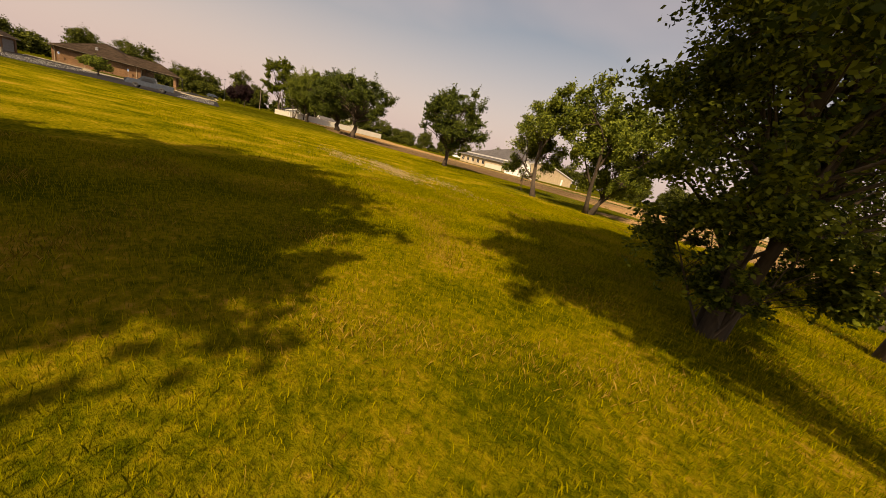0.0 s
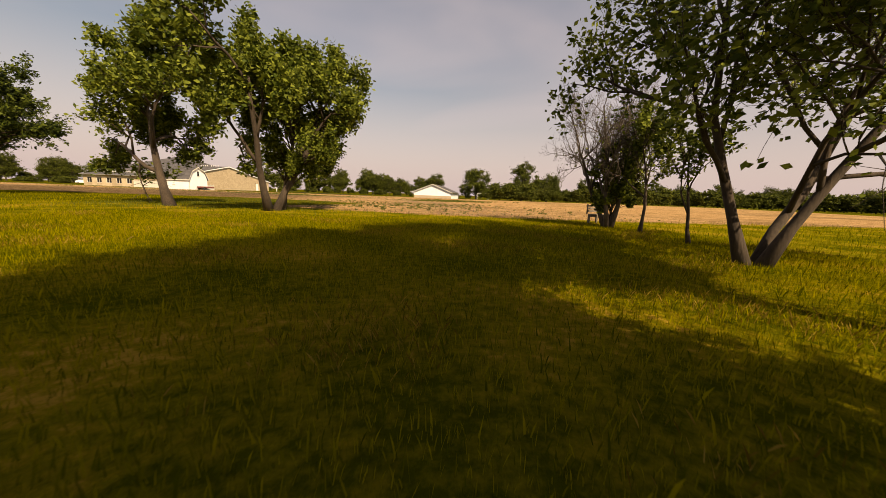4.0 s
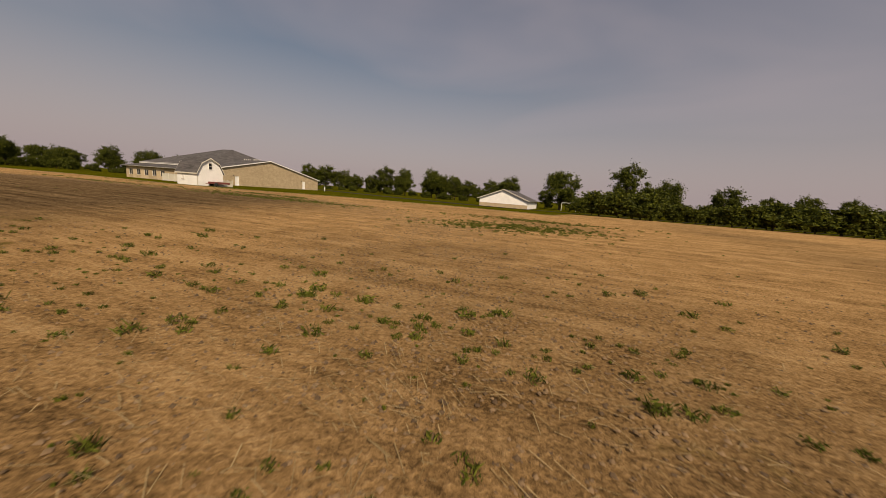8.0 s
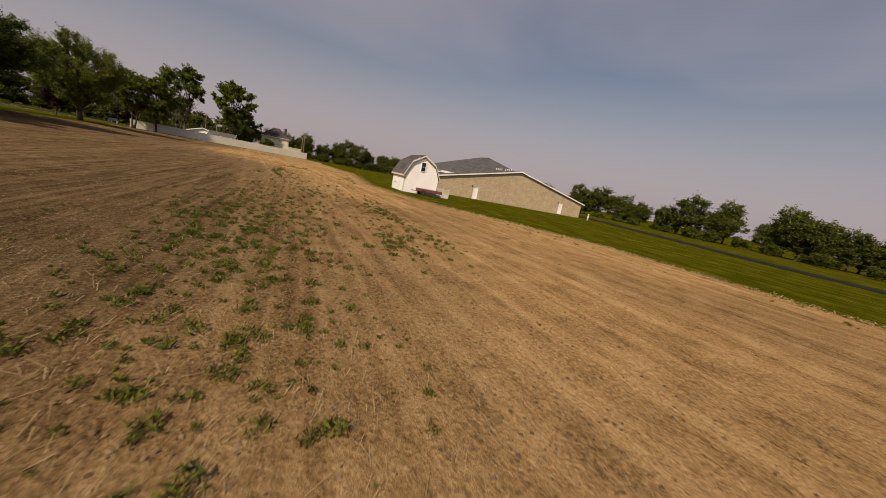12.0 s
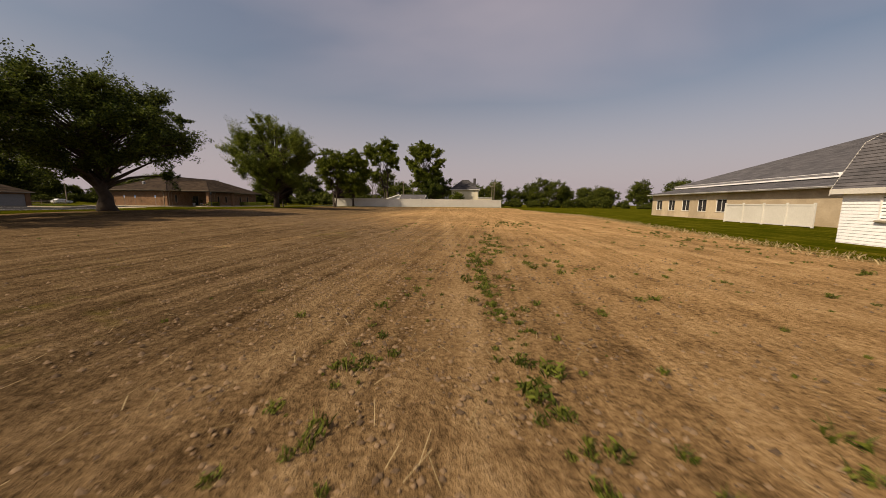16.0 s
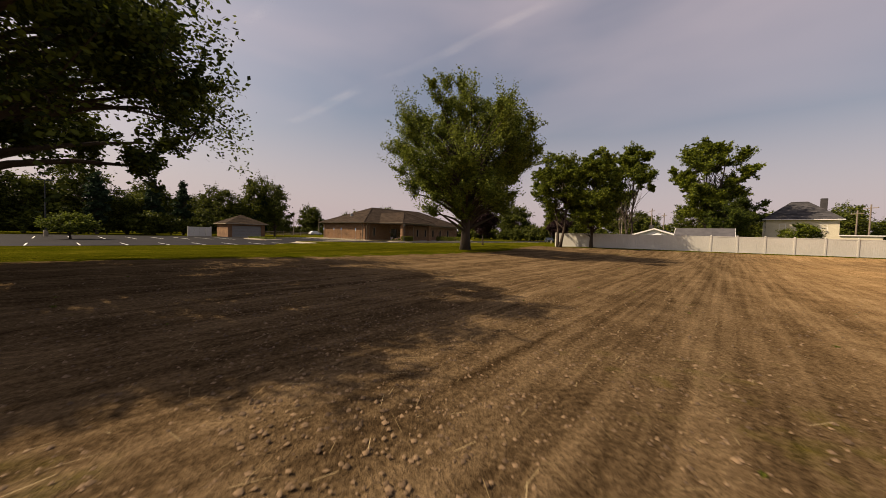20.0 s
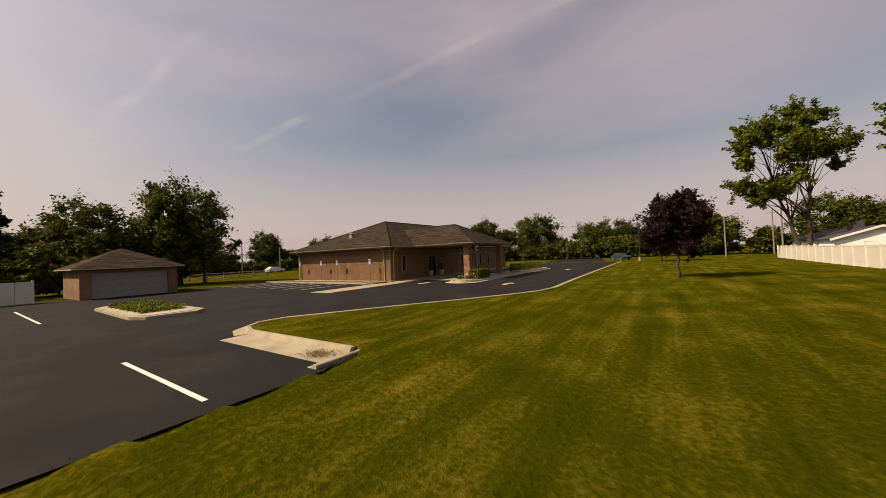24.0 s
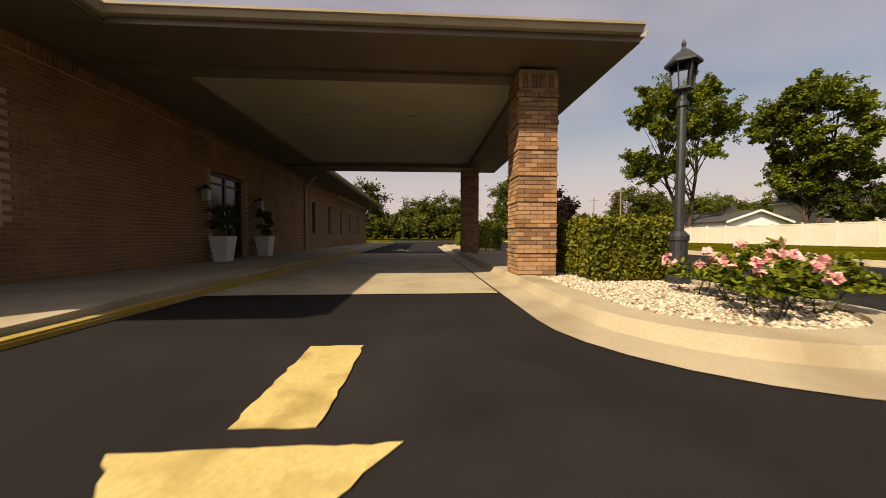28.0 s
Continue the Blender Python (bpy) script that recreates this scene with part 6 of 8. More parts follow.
tree("leafy_shrub", -1.2, -3.9, "leafy low shoots round the maple's foot", leafs="leaf_mid", seed=4, h=2.3, crown_r=1.25, crown_base=0.1, trunk_r=0.04, clumps=60, leaves=26000, leaf_size=0.04, stems=4, spread=0.6, clump_r=0.22, category="shrub", tight=0.97)
tree("ash_tree", 1.3, -1.0, "mature tree with a flared brown trunk and high crown", bark="bark", leafs="leaf_mid", seed=5, h=8.8, crown_r=3.2, crown_base=2.9, trunk_r=0.135, clumps=90, leaves=70000, leaf_size=0.045, trunk_top=0.7, clump_r=0.24, twigs=4)
# unseen tree; lean and thin trunk only shape the shadow on the lawn
tree("shade_tree", 4.65, -10.2, "unseen leaning tree added to cast shade on the first lawn", leafs="leaf_mid", seed=8, h=13.0, crown_r=2.7, crown_base=5.4, trunk_r=0.14, clumps=70, leaves=34000, leaf_size=0.12, clump_r=0.3, lean=(-0.3, 0.0), gap=0.3)
# also out of view: position and crown follow from the shadow's outline
tree("shade_tree", -5.8, -17.5, "large unseen tree behind the start, placed by its shadow on the lawn", leafs="leaf_mid", seed=9, h=12.0, crown_r=4.6, crown_base=3.0, trunk_r=0.34, clumps=150, leaves=60000, leaf_size=0.17, clump_r=0.25, boxy=0.25)
grown_tree("locust_tree", 2.3, 2.75, "open tree with a dark leaning trunk and thin leaves", leafs="leaf_light", seed=12, h=6.3, crown_r=3.4, trunk_r=0.125, leaves=19000, leaf_size=0.056, stems=3, spread=0.55, lean=(0.18, 0.0), kids=4, angle=44, low=0.2, tuft=0.032, open_from=0.22, rise_up=0.06)
grown_tree("dead_tree", 3.85, 8.6, "half-dead tree with bare upper branches", bark="bark_pale", leafs="leaf_light", seed=21, h=5.0, crown_r=2.3, trunk_r=0.135, stems=4, spread=0.42, depth=5, kids=4, angle=36, leaves=500, leaf_size=0.05, low=0.3, tuft=0.03, open_from=0.25, rise_up=0.08)
tree("leafy_shrub", 3.9, 8.6, "leafy suckers growing round the dead tree's foot", leafs="leaf_mid", seed=22, h=2.9, crown_r=0.95, crown_base=0.15, trunk_r=0.04, clumps=44, leaves=14000, leaf_size=0.055, category="shrub")
grown_tree("sapling", 3.9, 7.2, "thin young tree with sparse leaves", leafs="leaf_light", seed=24, h=3.6, crown_r=1.0, trunk_r=0.05, leaves=3800, leaf_size=0.055, depth=3, low=0.2)
grown_tree("sapling", 3.3, 4.9, "thin young tree with a slender trunk", leafs="leaf_light", seed=26, h=3.0, crown_r=0.8, trunk_r=0.04, leaves=1800, leaf_size=0.05, depth=3, low=0.25)
grown_tree("elm_tree", -12.4, 14.0, "open-crowned elm with drooping uneven branches", bark="bark", leafs="leaf_light", seed=34, h=7.9, crown_r=3.6, trunk_r=0.18, leaves=30000, leaf_size=0.085, stems=1, lean=(-0.28, 0.0), kids=4, angle=52, low=0.18, tuft=0.034, open_from=0.3, rise_up=0.05)
grown_tree("elm_tree", -7.9, 12.6, "tall open elm with a forked trunk", leafs="leaf_light", seed=35, h=7.2, crown_r=3.6, trunk_r=0.19, leaves=38000, leaf_size=0.085, stems=2, spread=0.5, kids=4, angle=46, low=0.2, tuft=0.034, open_from=0.3, rise_up=0.06)
tree("young_maple", -7.75, 13.3, "bright green young maple beside the elm", leafs="leaf_light", seed=37, h=6.0, crown_r=2.4, crown_base=0.9, trunk_r=0.11, clumps=64, leaves=46000, leaf_size=0.056, lean=(0.12, 0), clump_r=0.17, fan=0.15, droop=0.12)
tree("round_maple", -27.9, 21.8, "round dense maple on a short trunk", leafs="leaf_dark", seed=41, h=9.2, crown_r=3.9, crown_base=1.2, trunk_r=0.24, clumps=120, leaves=72000, leaf_size=0.09, clump_r=0.2, tight=0.95, boxy=0.15)

# ---- trees along the second lawn ----
tree("oak_tree", -72.9, 35.8, "broad spreading oak at the field's edge", leafs="leaf_dark", seed=51, z=gz(-72.9, 35.8), h=10.6, crown_r=7.6, crown_base=2.2, trunk_r=0.55, clumps=130, leaves=150000, leaf_size=0.09, clump_r=0.19, trunk_top=0.5, spread=0.6, twigs=4, shell=0.55, gap=0.36, tight=0.88, boxy=0.4)
tree("oak_tree", -60.5, 31.5, "large dark oak on the lawn by the car park", leafs="leaf_dark", seed=53, z=gz(-60.5, 31.5), h=12.0, crown_r=7.2, crown_base=2.2, trunk_r=0.5, clumps=76, leaves=95000, leaf_size=0.115, clump_r=0.175, trunk_top=0.5, gap=0.35, tight=0.88, boxy=0.6)
tree("silver_maple", -97.4, 41.8, "upswept silver maple at the corner of the field", leafs="leaf_light", seed=58, z=gz(-97.4, 41.8), h=13.9, crown_r=6.6, crown_base=0.8, trunk_r=0.36, clumps=250, leaves=200000, leaf_size=0.078, clump_r=0.18, stems=1, spread=0.45, trunk_top=0.75, low=0.1, shell=0.4, gap=0.12, fan=0.5, boxy=0.45, tight=0.9, spire=-0.45, squash=0.86, twigs=3)
tree("purple_maple", -124.1, 35.3, "dark purple-leaved maple on the mown lawn", leafs="leaf_purple", seed=61, h=6.9, crown_r=2.6, crown_base=1.25, trunk_r=0.12, clumps=130, leaves=60000, leaf_size=0.085, clump_r=0.24, shell=0.25, gap=0.0, boxy=0.1, low=0.5, trunk_top=0.6, tight=0.9, twigs=1)
tree("locust_tree", -117.2, 47.8, "open leafy tree with a forked trunk at the fence corner", leafs="leaf_mid", seed=63, z=gz(-117.2, 47.8), h=13.0, crown_r=4.1, crown_base=3.2, trunk_r=0.24, clumps=80, leaves=60000, leaf_size=0.12, clump_r=0.23, stems=2, spread=0.3, gap=0.1, tight=0.9, boxy=0.3)
tree("locust_tree", -118.0, 51.7, "dense leafy tree with low branches in front of the fence", leafs="leaf_mid", seed=65, z=gz(-118, 51.7), h=12.6, crown_r=4.1, crown_base=0.4, trunk_r=0.2, clumps=100, leaves=85000, leaf_size=0.11, clump_r=0.23, gap=0.05, tight=0.9, boxy=0.35)
tree("yard_maple", -140.5, 72.5, "dark bushy maple under the tall cottonwood", leafs="leaf_dark", seed=66, h=9.5, crown_r=3.8, crown_base=0.8, trunk_r=0.2, clumps=80, leaves=46000, leaf_size=0.12, clump_r=0.22, tight=0.9, boxy=0.2)
tree("yard_shrub", -134.0, 78.6, "small round tree before the cream house", leafs="leaf_mid", seed=68, h=4.6, crown_r=2.2, crown_base=1.0, trunk_r=0.1, clumps=40, leaves=14000, leaf_size=0.1, clump_r=0.24)
grown_tree("dead_tree", -128.0, 56.2, "bare dead tree behind the fence", bark="bark_pale", seed=70, h=9.6, crown_r=2.6, trunk_r=0.16, stems=2, spread=0.3, depth=4, kids=3, angle=40)
tree("yard_tree", -147.5, 77.0, "small flat-topped tree beside the cream house", leafs="leaf_dark", seed=72, h=10.0, crown_r=3.2, crown_base=4.5, trunk_r=0.15, clumps=40, leaves=16000, leaf_size=0.12, clump_r=0.24)
tree("cottonwood_tree", -152.0, 59.6, "tall open cottonwood with bare lower limbs beyond the side fence", bark="bark", leafs="leaf_mid", seed=67, h=21.5, crown_r=6.8, crown_base=6.0, trunk_r=0.36, clumps=52, leaves=80000, leaf_size=0.17, clump_r=0.2, stems=2, spread=0.28, gap=0.3, tight=0.84, shell=0.5, boxy=0.35, trunk_top=0.72, lean=(0.0, -0.08))
tree("cottonwood_tree", -144.5, 70.8, "tall leafy cottonwood by the low houses", bark="bark", leafs="leaf_mid", seed=69, h=21.0, crown_r=6.3, crown_base=5.0, trunk_r=0.38, clumps=80, leaves=100000, leaf_size=0.17, clump_r=0.2, stems=2, spread=0.25, gap=0.12, tight=0.84, shell=0.5, boxy=0.35, trunk_top=0.72)
tree("small_purple_maple", -159.5, 44.7, "small dark purple-leaved tree far along the drive", leafs="leaf_purple", seed=71, h=7.0, crown_r=2.9, crown_base=1.0, trunk_r=0.1, clumps=60, leaves=16000, leaf_size=0.18)


# ---- far woods: a few grown kinds, set out many times ----
KINDS = []
for i, (h, r, base, n) in enumerate(((12, 5.4, 1.0, 13000), (10, 5.6, 0.6, 12500), (13, 5.6, 1.2, 13500), (8, 4.8, 0.3, 10000), (11, 6.0, 0.8, 13000))):
    bm, v, q = tree_meshes(seed=100 + i, h=h, crown_r=r, crown_base=base, trunk_r=0.25, clumps=84, leaves=n, leaf_size=0.23, clump_r=0.21, twigs=0, shell=0.35, boxy=0.15, tight=0.6, sprays=14)
    KINDS.append((bm, v, q))
FAR = []
for i, (bm, v, q) in enumerate(KINDS):
    root = thing("far_tree", pose(-40 + 14 * i, 210 + 6 * i, -0.6), "leafy tree in the distant tree line", "tree", "distant tree line")
    part("trunk", bm, M["bark"], root)
    raw_mesh("crown", v, q, M["leaf_far"], root)
    FAR.append(root)
bm, v, q = tree_meshes(seed=140, h=2.6, crown_r=2.4, crown_base=0.1, trunk_r=0.08, clumps=36, leaves=7000, leaf_size=0.17, clump_r=0.26, twigs=0)
BUSH = thing("far_bush", pose(30, 82, -0.2), "leafy bush in the hedgerow", "shrub", "hedgerow")
part("woody_stem", bm, M["bark"], BUSH)
raw_mesh("leaves", v, q, M["leaf_far"], BUSH)
bm, v, q = tree_meshes(seed=150, h=11, crown_r=3.0, crown_base=0.3, trunk_r=0.2, clumps=60, leaves=8000, leaf_size=0.28, clump_r=0.2, twigs=0, spire=0.9, trunk_top=0.9)
FIR = thing("fir_tree", pose(*site(-6, 34).xy, 0), "dark conical fir behind the car park", "tree", "firs")
part("trunk", bm, M["bark"], FIR)
raw_mesh("needles", v, q, M["leaf_fir"], FIR)


def row_of(kinds, line, step, jitter, scale=(0.8, 1.2), z=0.0, seed=0):
    rng = random.Random(seed)
    pts = [Vector((*p, 0)) for p in line]
    for a, b in zip(pts, pts[1:]):
        n = max(1, int((b - a).length / step))
        for i in range(n):
            p = a.lerp(b, (i + rng.uniform(0.2, 0.8)) / n)
            s = rng.uniform(*scale)
            k = copy_thing(rng.choice(kinds), pose(p.x + rng.uniform(-jitter, jitter), p.y + rng.uniform(-jitter, jitter), z, 0, 0, rng.uniform(0, 360)))
            k.scale = (s * rng.uniform(0.9, 1.15), s * rng.uniform(0.9, 1.15), s)


row_of(FAR, [(-175, 172), (-120, 168), (-60, 175), (-20, 170), (20, 168)], 4.5, 5, (0.6, 0.95), -0.4, 1)
row_of(FAR, [(24, 150), (36, 142), (48, 134), (60, 126), (72, 114)], 6, 3, (0.4, 0.55), -0.4, 2)
row_of(FAR, [(70, 114), (90, 98), (130, 72), (150, 40), (150, 0), (120, -40)], 3.6, 4, (0.40, 0.62), 0.0, 3)
row_of([BUSH], [(20, 88.5), (29, 86.6), (45, 82.5), (75, 79), (95, 72), (110, 40)], 1.8, 1.4, (0.8, 1.6), 0.0, 4)
row_of([BUSH], [(30, 120), (48, 112), (66, 104), (88, 92), (118, 70), (135, 40)], 2.2, 2.0, (0.8, 1.3), 0.0, 13)
for k, (x, y, size) in enumerate(((28, 133, 1.22), (44, 124, 1.08), (52, 119.5, 0.95), (64, 113, 0.75))):
    grand = copy_thing(FAR[(1, 2, 4, 0)[k]], pose(x, y, -0.4, 0, 0, 80 * k))
    grand.scale = (size, size, size)
row_of(FAR, [(-168, 155), (-172, 110), (-176, 90), (-172, 72)], 3.6, 5, (0.65, 0.92), 0.0, 5)
row_of([BUSH], [(-160, 152), (-164, 110), (-168, 88)], 3.0, 2.0, (0.8, 1.3), 0.0, 11)
row_of(FAR, [(-190, 72), (-205, 45), (-210, 20), (-200, -5), (-185, -30)], 5, 5, (0.8, 1.15), 0.0, 6)
row_of([FIR, *FAR], [tuple(site(x, y).xy) for x, y in ((-8, 35), (-20, 32), (-40, 34), (-60, 34))], 5.0, 2.0, (0.8, 1.15), 0.0, 7)
row_of(FAR, [tuple(site(x, y).xy) for x, y in ((70, 70), (20, 82), (-12, 66), (-30, 52), (-80, 46), (-130, 30))], 4.2, 4, (0.6, 1.0), 0.0, 8)
row_of([BUSH], [tuple(site(x, y).xy) for x, y in ((-9, 31.5), (-20, 29.5), (-40, 31), (-60, 31))], 2.6, 1.2, (1.0, 1.7), 0.0, 12)
row_of([BUSH], [(-182, 78), (-195, 48), (-200, 22), (-192, -2), (-178, -26)], 3.0, 2.0, (1.2, 2.0), 0.0, 9)
row_of([BUSH], [(-160, 150), (-120, 160), (-60, 167), (-20, 162), (30, 140)], 4.5, 2.0, (0.6, 1.1), -0.4, 10)
row_of([BUSH], [tuple(site(x, y).xy) for x, y in ((60, 66), (20, 74), (-10, 62))], 2.8, 1.5, (0.9, 1.5), 0.0, 14)
for x, y, size in ((-5.6, 27.5, 0.95), (-8.5, 31.0, 1.05)):
    corner_tree = copy_thing(FAR[2], pose(*site(x, y).xy, 0, 0, 0, 50 * x))
    corner_tree.scale = (0.8 * size, 0.8 * size, size)


# ---- ice trails in the high air ----
def ice_trail(a, b, wide):
    a, b = Vector(a), Vector(b)
    d = (b - a).normalized()
    o = Vector((-d.y, d.x, 0))
    rng = np.random.default_rng(77)
    k = 40
    vs, ed = [], []
    for i in range(k + 1):
        p = a.lerp(b, i / k)
        w = wide * (1.25 - 0.7 * i / k) * rng.uniform(0.85, 1.15)
        off = math.sin(i * 0.35) * wide * 0.25
        vs += [tuple(p + o * (off + w * s)) for s in (-1, -0.35, 0.35, 1)]
        ed += [0.0, 1.0, 1.0, 0.0]
    fs = [(4 * i + j, 4 * i + 4 + j, 4 * i + 5 + j, 4 * i + 1 + j) for i in range(k) for j in range(3)]
    ob = raw_mesh("ice_trail", np.array(vs), fs, M["vapour"])
    at = ob.data.attributes.new("edge", "FLOAT", "POINT")
    at.data.foreach_set("value", np.array(ed, np.float32))
    tagged(ob, "thin white ice trail high in the hazy sky", "cloud", kind="structure")


ice_trail((-1680, -1750, 700), (-1000, 350, 700), 42)
ice_trail((-1230, -2200, 700), (-800, -800, 700), 36)


# ---- ground cover ----
def scatter(n, rng, x0, x1, y0, y1, keep):
    x, y = rng.uniform(x0, x1, n), rng.uniform(y0, y1, n)
    ok = keep(x, y)
    return x[ok], y[ok]


def blades(name, x, y, z, height, width, material, label, rng, lean=0.5):
    """Upright single blades, one bent face each."""
    k = len(x)
    a = rng.uniform(0, 2 * math.pi, k)
    h = height * rng.uniform(0.5, 1.3, k)
    w = width * rng.uniform(0.7, 1.3, k)
    dx, dy = np.cos(a), np.sin(a)
    b = rng.uniform(0, 2 * math.pi, k)
    lx, ly = np.cos(b) * h * lean * rng.uniform(0.2, 1, k), np.sin(b) * h * lean * rng.uniform(0.2, 1, k)
    p0 = np.stack([x - dx * w, y - dy * w, z - 0.01], 1)
    p1 = np.stack([x + dx * w, y + dy * w, z - 0.01], 1)
    p2 = np.stack([x + lx + dx * w * 0.3, y + ly + dy * w * 0.3, z + h], 1)
    p3 = np.stack([x + lx * 0.5 - dx * w * 0.7, y + ly * 0.5 - dy * w * 0.7, z + h * 0.62], 1)
    v = np.stack([p0, p1, p2, p3], 1).reshape(-1, 3)
    ob = raw_mesh(name, v, np.arange(4 * k).reshape(-1, 4), material)
    return tagged(ob, label, "grass", kind="stuff")


def grass():
    rng = np.random.default_rng(11)
    on = lambda x, y: signed(FIELD, x, y) < rng.normal(0, 0.75, len(x))  # noqa: E731
    x, y = scatter(330000, rng, -12, 5, -10.5, 10, on)
    blades("lawn_grass", x, y, rise(x, y), 0.062, 0.0022, M["grass_blade"], "long dry lawn grass", rng)
    x, y = scatter(200000, rng, -12, 5, -10.5, 10, on)
    dry = np.sin(x * 1.9 + np.sin(y * 1.3) * 2) + np.sin(y * 2.3 + np.sin(x * 1.1) * 2) + rng.normal(0, 0.7, len(x)) > 1.45
    x, y = x[dry], y[dry]
    blades("dry_grass", x, y, rise(x, y), 0.066, 0.0022, M["straw_blade"], "dry straw-coloured grass in the lawn", rng, 1.0)
    x, y = scatter(70000, rng, -34, 20, -6, 26, on)
    green = (y > 12.5 + rng.normal(0, 1.0, len(x))) & (x > -16)
    blades("lawn_grass", x[~green], y[~green], rise(x[~green], y[~green]), 0.10, 0.006, M["grass_blade"], "long dry lawn grass farther off", rng)
    blades("field_grass", x[green], y[green], rise(x[green], y[green]), 0.10, 0.006, M["weed"], "green grass tongue running into the bare field", rng)
    # a patch of cut dead straw lying on the lawn
    k = 6000
    x, y = rng.normal(-15.6, 2.6, k), rng.normal(2.3, 1.0, k)
    mask = np.sin(x * 1.1 + y * 2.4) + np.sin(y * 5.0 - x * 0.7) + rng.normal(0, 0.6, k) > 0.2
    blades("cut_straw", x[mask], y[mask], rise(x[mask], y[mask]), 0.075, 0.010, M["straw"], "pale cut straw lying in a patch on the lawn", rng, 2.2)
    on2 = lambda x, y: (signed(FIELD, x, y) < rng.normal(0, 0.3, len(x))) & (signed(LOT, x, y) < -0.22)  # noqa: E731
    x, y = scatter(150000, rng, -114, -72, 12, 44, on2)
    lift = 0.13 * np.clip((signed(LOT, x, y) + 3.0) / 2.6, 0, 1) * ((x < -97) & (y > 2))
    blades("mown_grass", x, y, rise(x, y) + lift, 0.045, 0.004, M["grass_mown"], "short mown lawn grass", rng)
    # straw fringe where the strip meets the field
    t = rng.uniform(0, 1, 9000)
    line = np.array([(-108, 88), (-86, 83.6), (-78, 82.5), (-61, 76), (-47, 70.7), (-37, 70), (-21, 74.5), (-7, 71.8), (1, 69.7), (11.6, 65)])
    seg = rng.integers(0, len(line) - 1, 9000)
    p = line[seg] + (line[seg + 1] - line[seg]) * t[:, None] + rng.normal(0, 0.45, (9000, 2))
    blades("straw_fringe", p[:, 0], p[:, 1], rise(p[:, 0], p[:, 1]), 0.10, 0.012, M["straw"], "dry straw along the field's edge", rng, 1.5)


grass()


def weeds():
    """Green weed clumps in loose rows and patches on the soil."""
    rng = np.random.default_rng(17)
    cx, cy, cs = [], [], []

    def patch(x, y, rx, ry, n, s, turn=0.0):
        n = int(n * 2.2)
        a = rng.normal(0, 1, (n, 2)) * (rx * 1.15, ry * 1.25)
        c, d = math.cos(turn), math.sin(turn)
        cx.extend(x + a[:, 0] * c - a[:, 1] * d)
        cy.extend(y + a[:, 0] * d + a[:, 1] * c)
        cs.extend(s * rng.gamma(2.2, 0.32, n))

    row = radians(TURN)
    patch(-44.0, 59.9, 2.2, 0.08, 60, 0.11, radians(-9))
    patch(-44.4, 58.7, 1.3, 0.22, 24, 0.10, row)
    patch(-49.5, 61.5, 2.5, 0.2, 40, 0.14, row)
    patch(-58.5, 59.5, 1.6, 0.15, 9, 0.09, row)
    patch(3.0, 42.0, 2.4, 1.3, 420, 0.15, 0.2)
    patch(5.5, 50.0, 3.2, 0.8, 260, 0.15, -0.2)
    patch(-16.0, 52.3, 4.0, 1.0, 230, 0.15, row)
    patch(-24, 56.5, 5.0, 1.2, 40, 0.11, row)
    patch(-22, 53.6, 3.6, 0.8, 210, 0.15, row)
    patch(-19.8, 57.5, 1.3, 0.30, 46, 0.16, row)
    patch(-20.2, 59.4, 1.6, 0.22, 30, 0.14, row)
    patch(-26.5, 60.8, 2.6, 0.35, 80, 0.14, row)
    patch(-31, 58.0, 5.0, 1.6, 120, 0.12, row)
    patch(-44, 60.5, 5.0, 0.7, 36, 0.10, row)
    patch(-41, 63.5, 5.0, 1.6, 90, 0.10, row)
    patch(-52.0, 70.3, 3.0, 0.6, 60, 0.10, row)
    patch(-61.4, 66.5, 1.8, 0.8, 50, 0.14, row)
    patch(-9, 22.5, 3.0, 2.5, 420, 0.12, 0.4)
    patch(-1.2, 26.0, 2.6, 0.35, 50, 0.13, -0.35)
    patch(0, 20, 5, 5, 110, 0.075)
    patch(-1.5, 19.5, 1.8, 2.2, 45, 0.15)
    patch(0.5, 23, 2.5, 3, 45, 0.13)
    patch(4, 22, 3, 4, 80, 0.11)
    patch(-30, 72, 14, 0.8, 130, 0.12, -0.1)
    for _ in range(600):
        cx.append(rng.uniform(-115, 20))
        cy.append(rng.uniform(12, 82))
        cs.append(rng.uniform(0.03, 0.09))
    cx, cy, cs = np.array(cx), np.array(cy), np.array(cs)
    ok = signed(FIELD, cx, cy) > 0.5
    cx, cy, cs = cx[ok], cy[ok], cs[ok]
    cs = np.minimum(cs * 0.68, 0.16)
    per = 26
    x, y, s = np.repeat(cx, per), np.repeat(cy, per), np.repeat(cs, per)
    a, r = rng.uniform(0, 2 * math.pi, len(x)), np.sqrt(rng.uniform(0, 1, len(x))) * s
    pos = np.stack([x + np.cos(a) * r, y + np.sin(a) * r * 0.8, rise(x, y) + rng.uniform(0.01, 0.6, len(x)) * s], 1)
    v, q = blades_mesh(pos, 1.0, rng, flat=0.2, aspect=0.28)
    size = np.repeat(s * 0.30, 4)[:, None]
    v = np.repeat(pos, 4, 0) + (v - np.repeat(pos, 4, 0)) * size
    v[:, 2] = np.maximum(v[:, 2], 0.0 + rise(v[:, 0], v[:, 1]))
    k = rng.uniform(0, 1, len(x)) < 0.7
    a, r = rng.uniform(0, 2 * math.pi, len(x)), np.sqrt(rng.uniform(0, 1, len(x))) * s * 0.7
    bx, by = (x + np.cos(a) * r)[k], (y + np.sin(a) * r)[k]
    blades("weed_grass", bx, by, rise(bx, by), s[k] * 0.75, 0.005, M["weed"], "tufts of coarse grass on the bare soil", rng, 1.1)
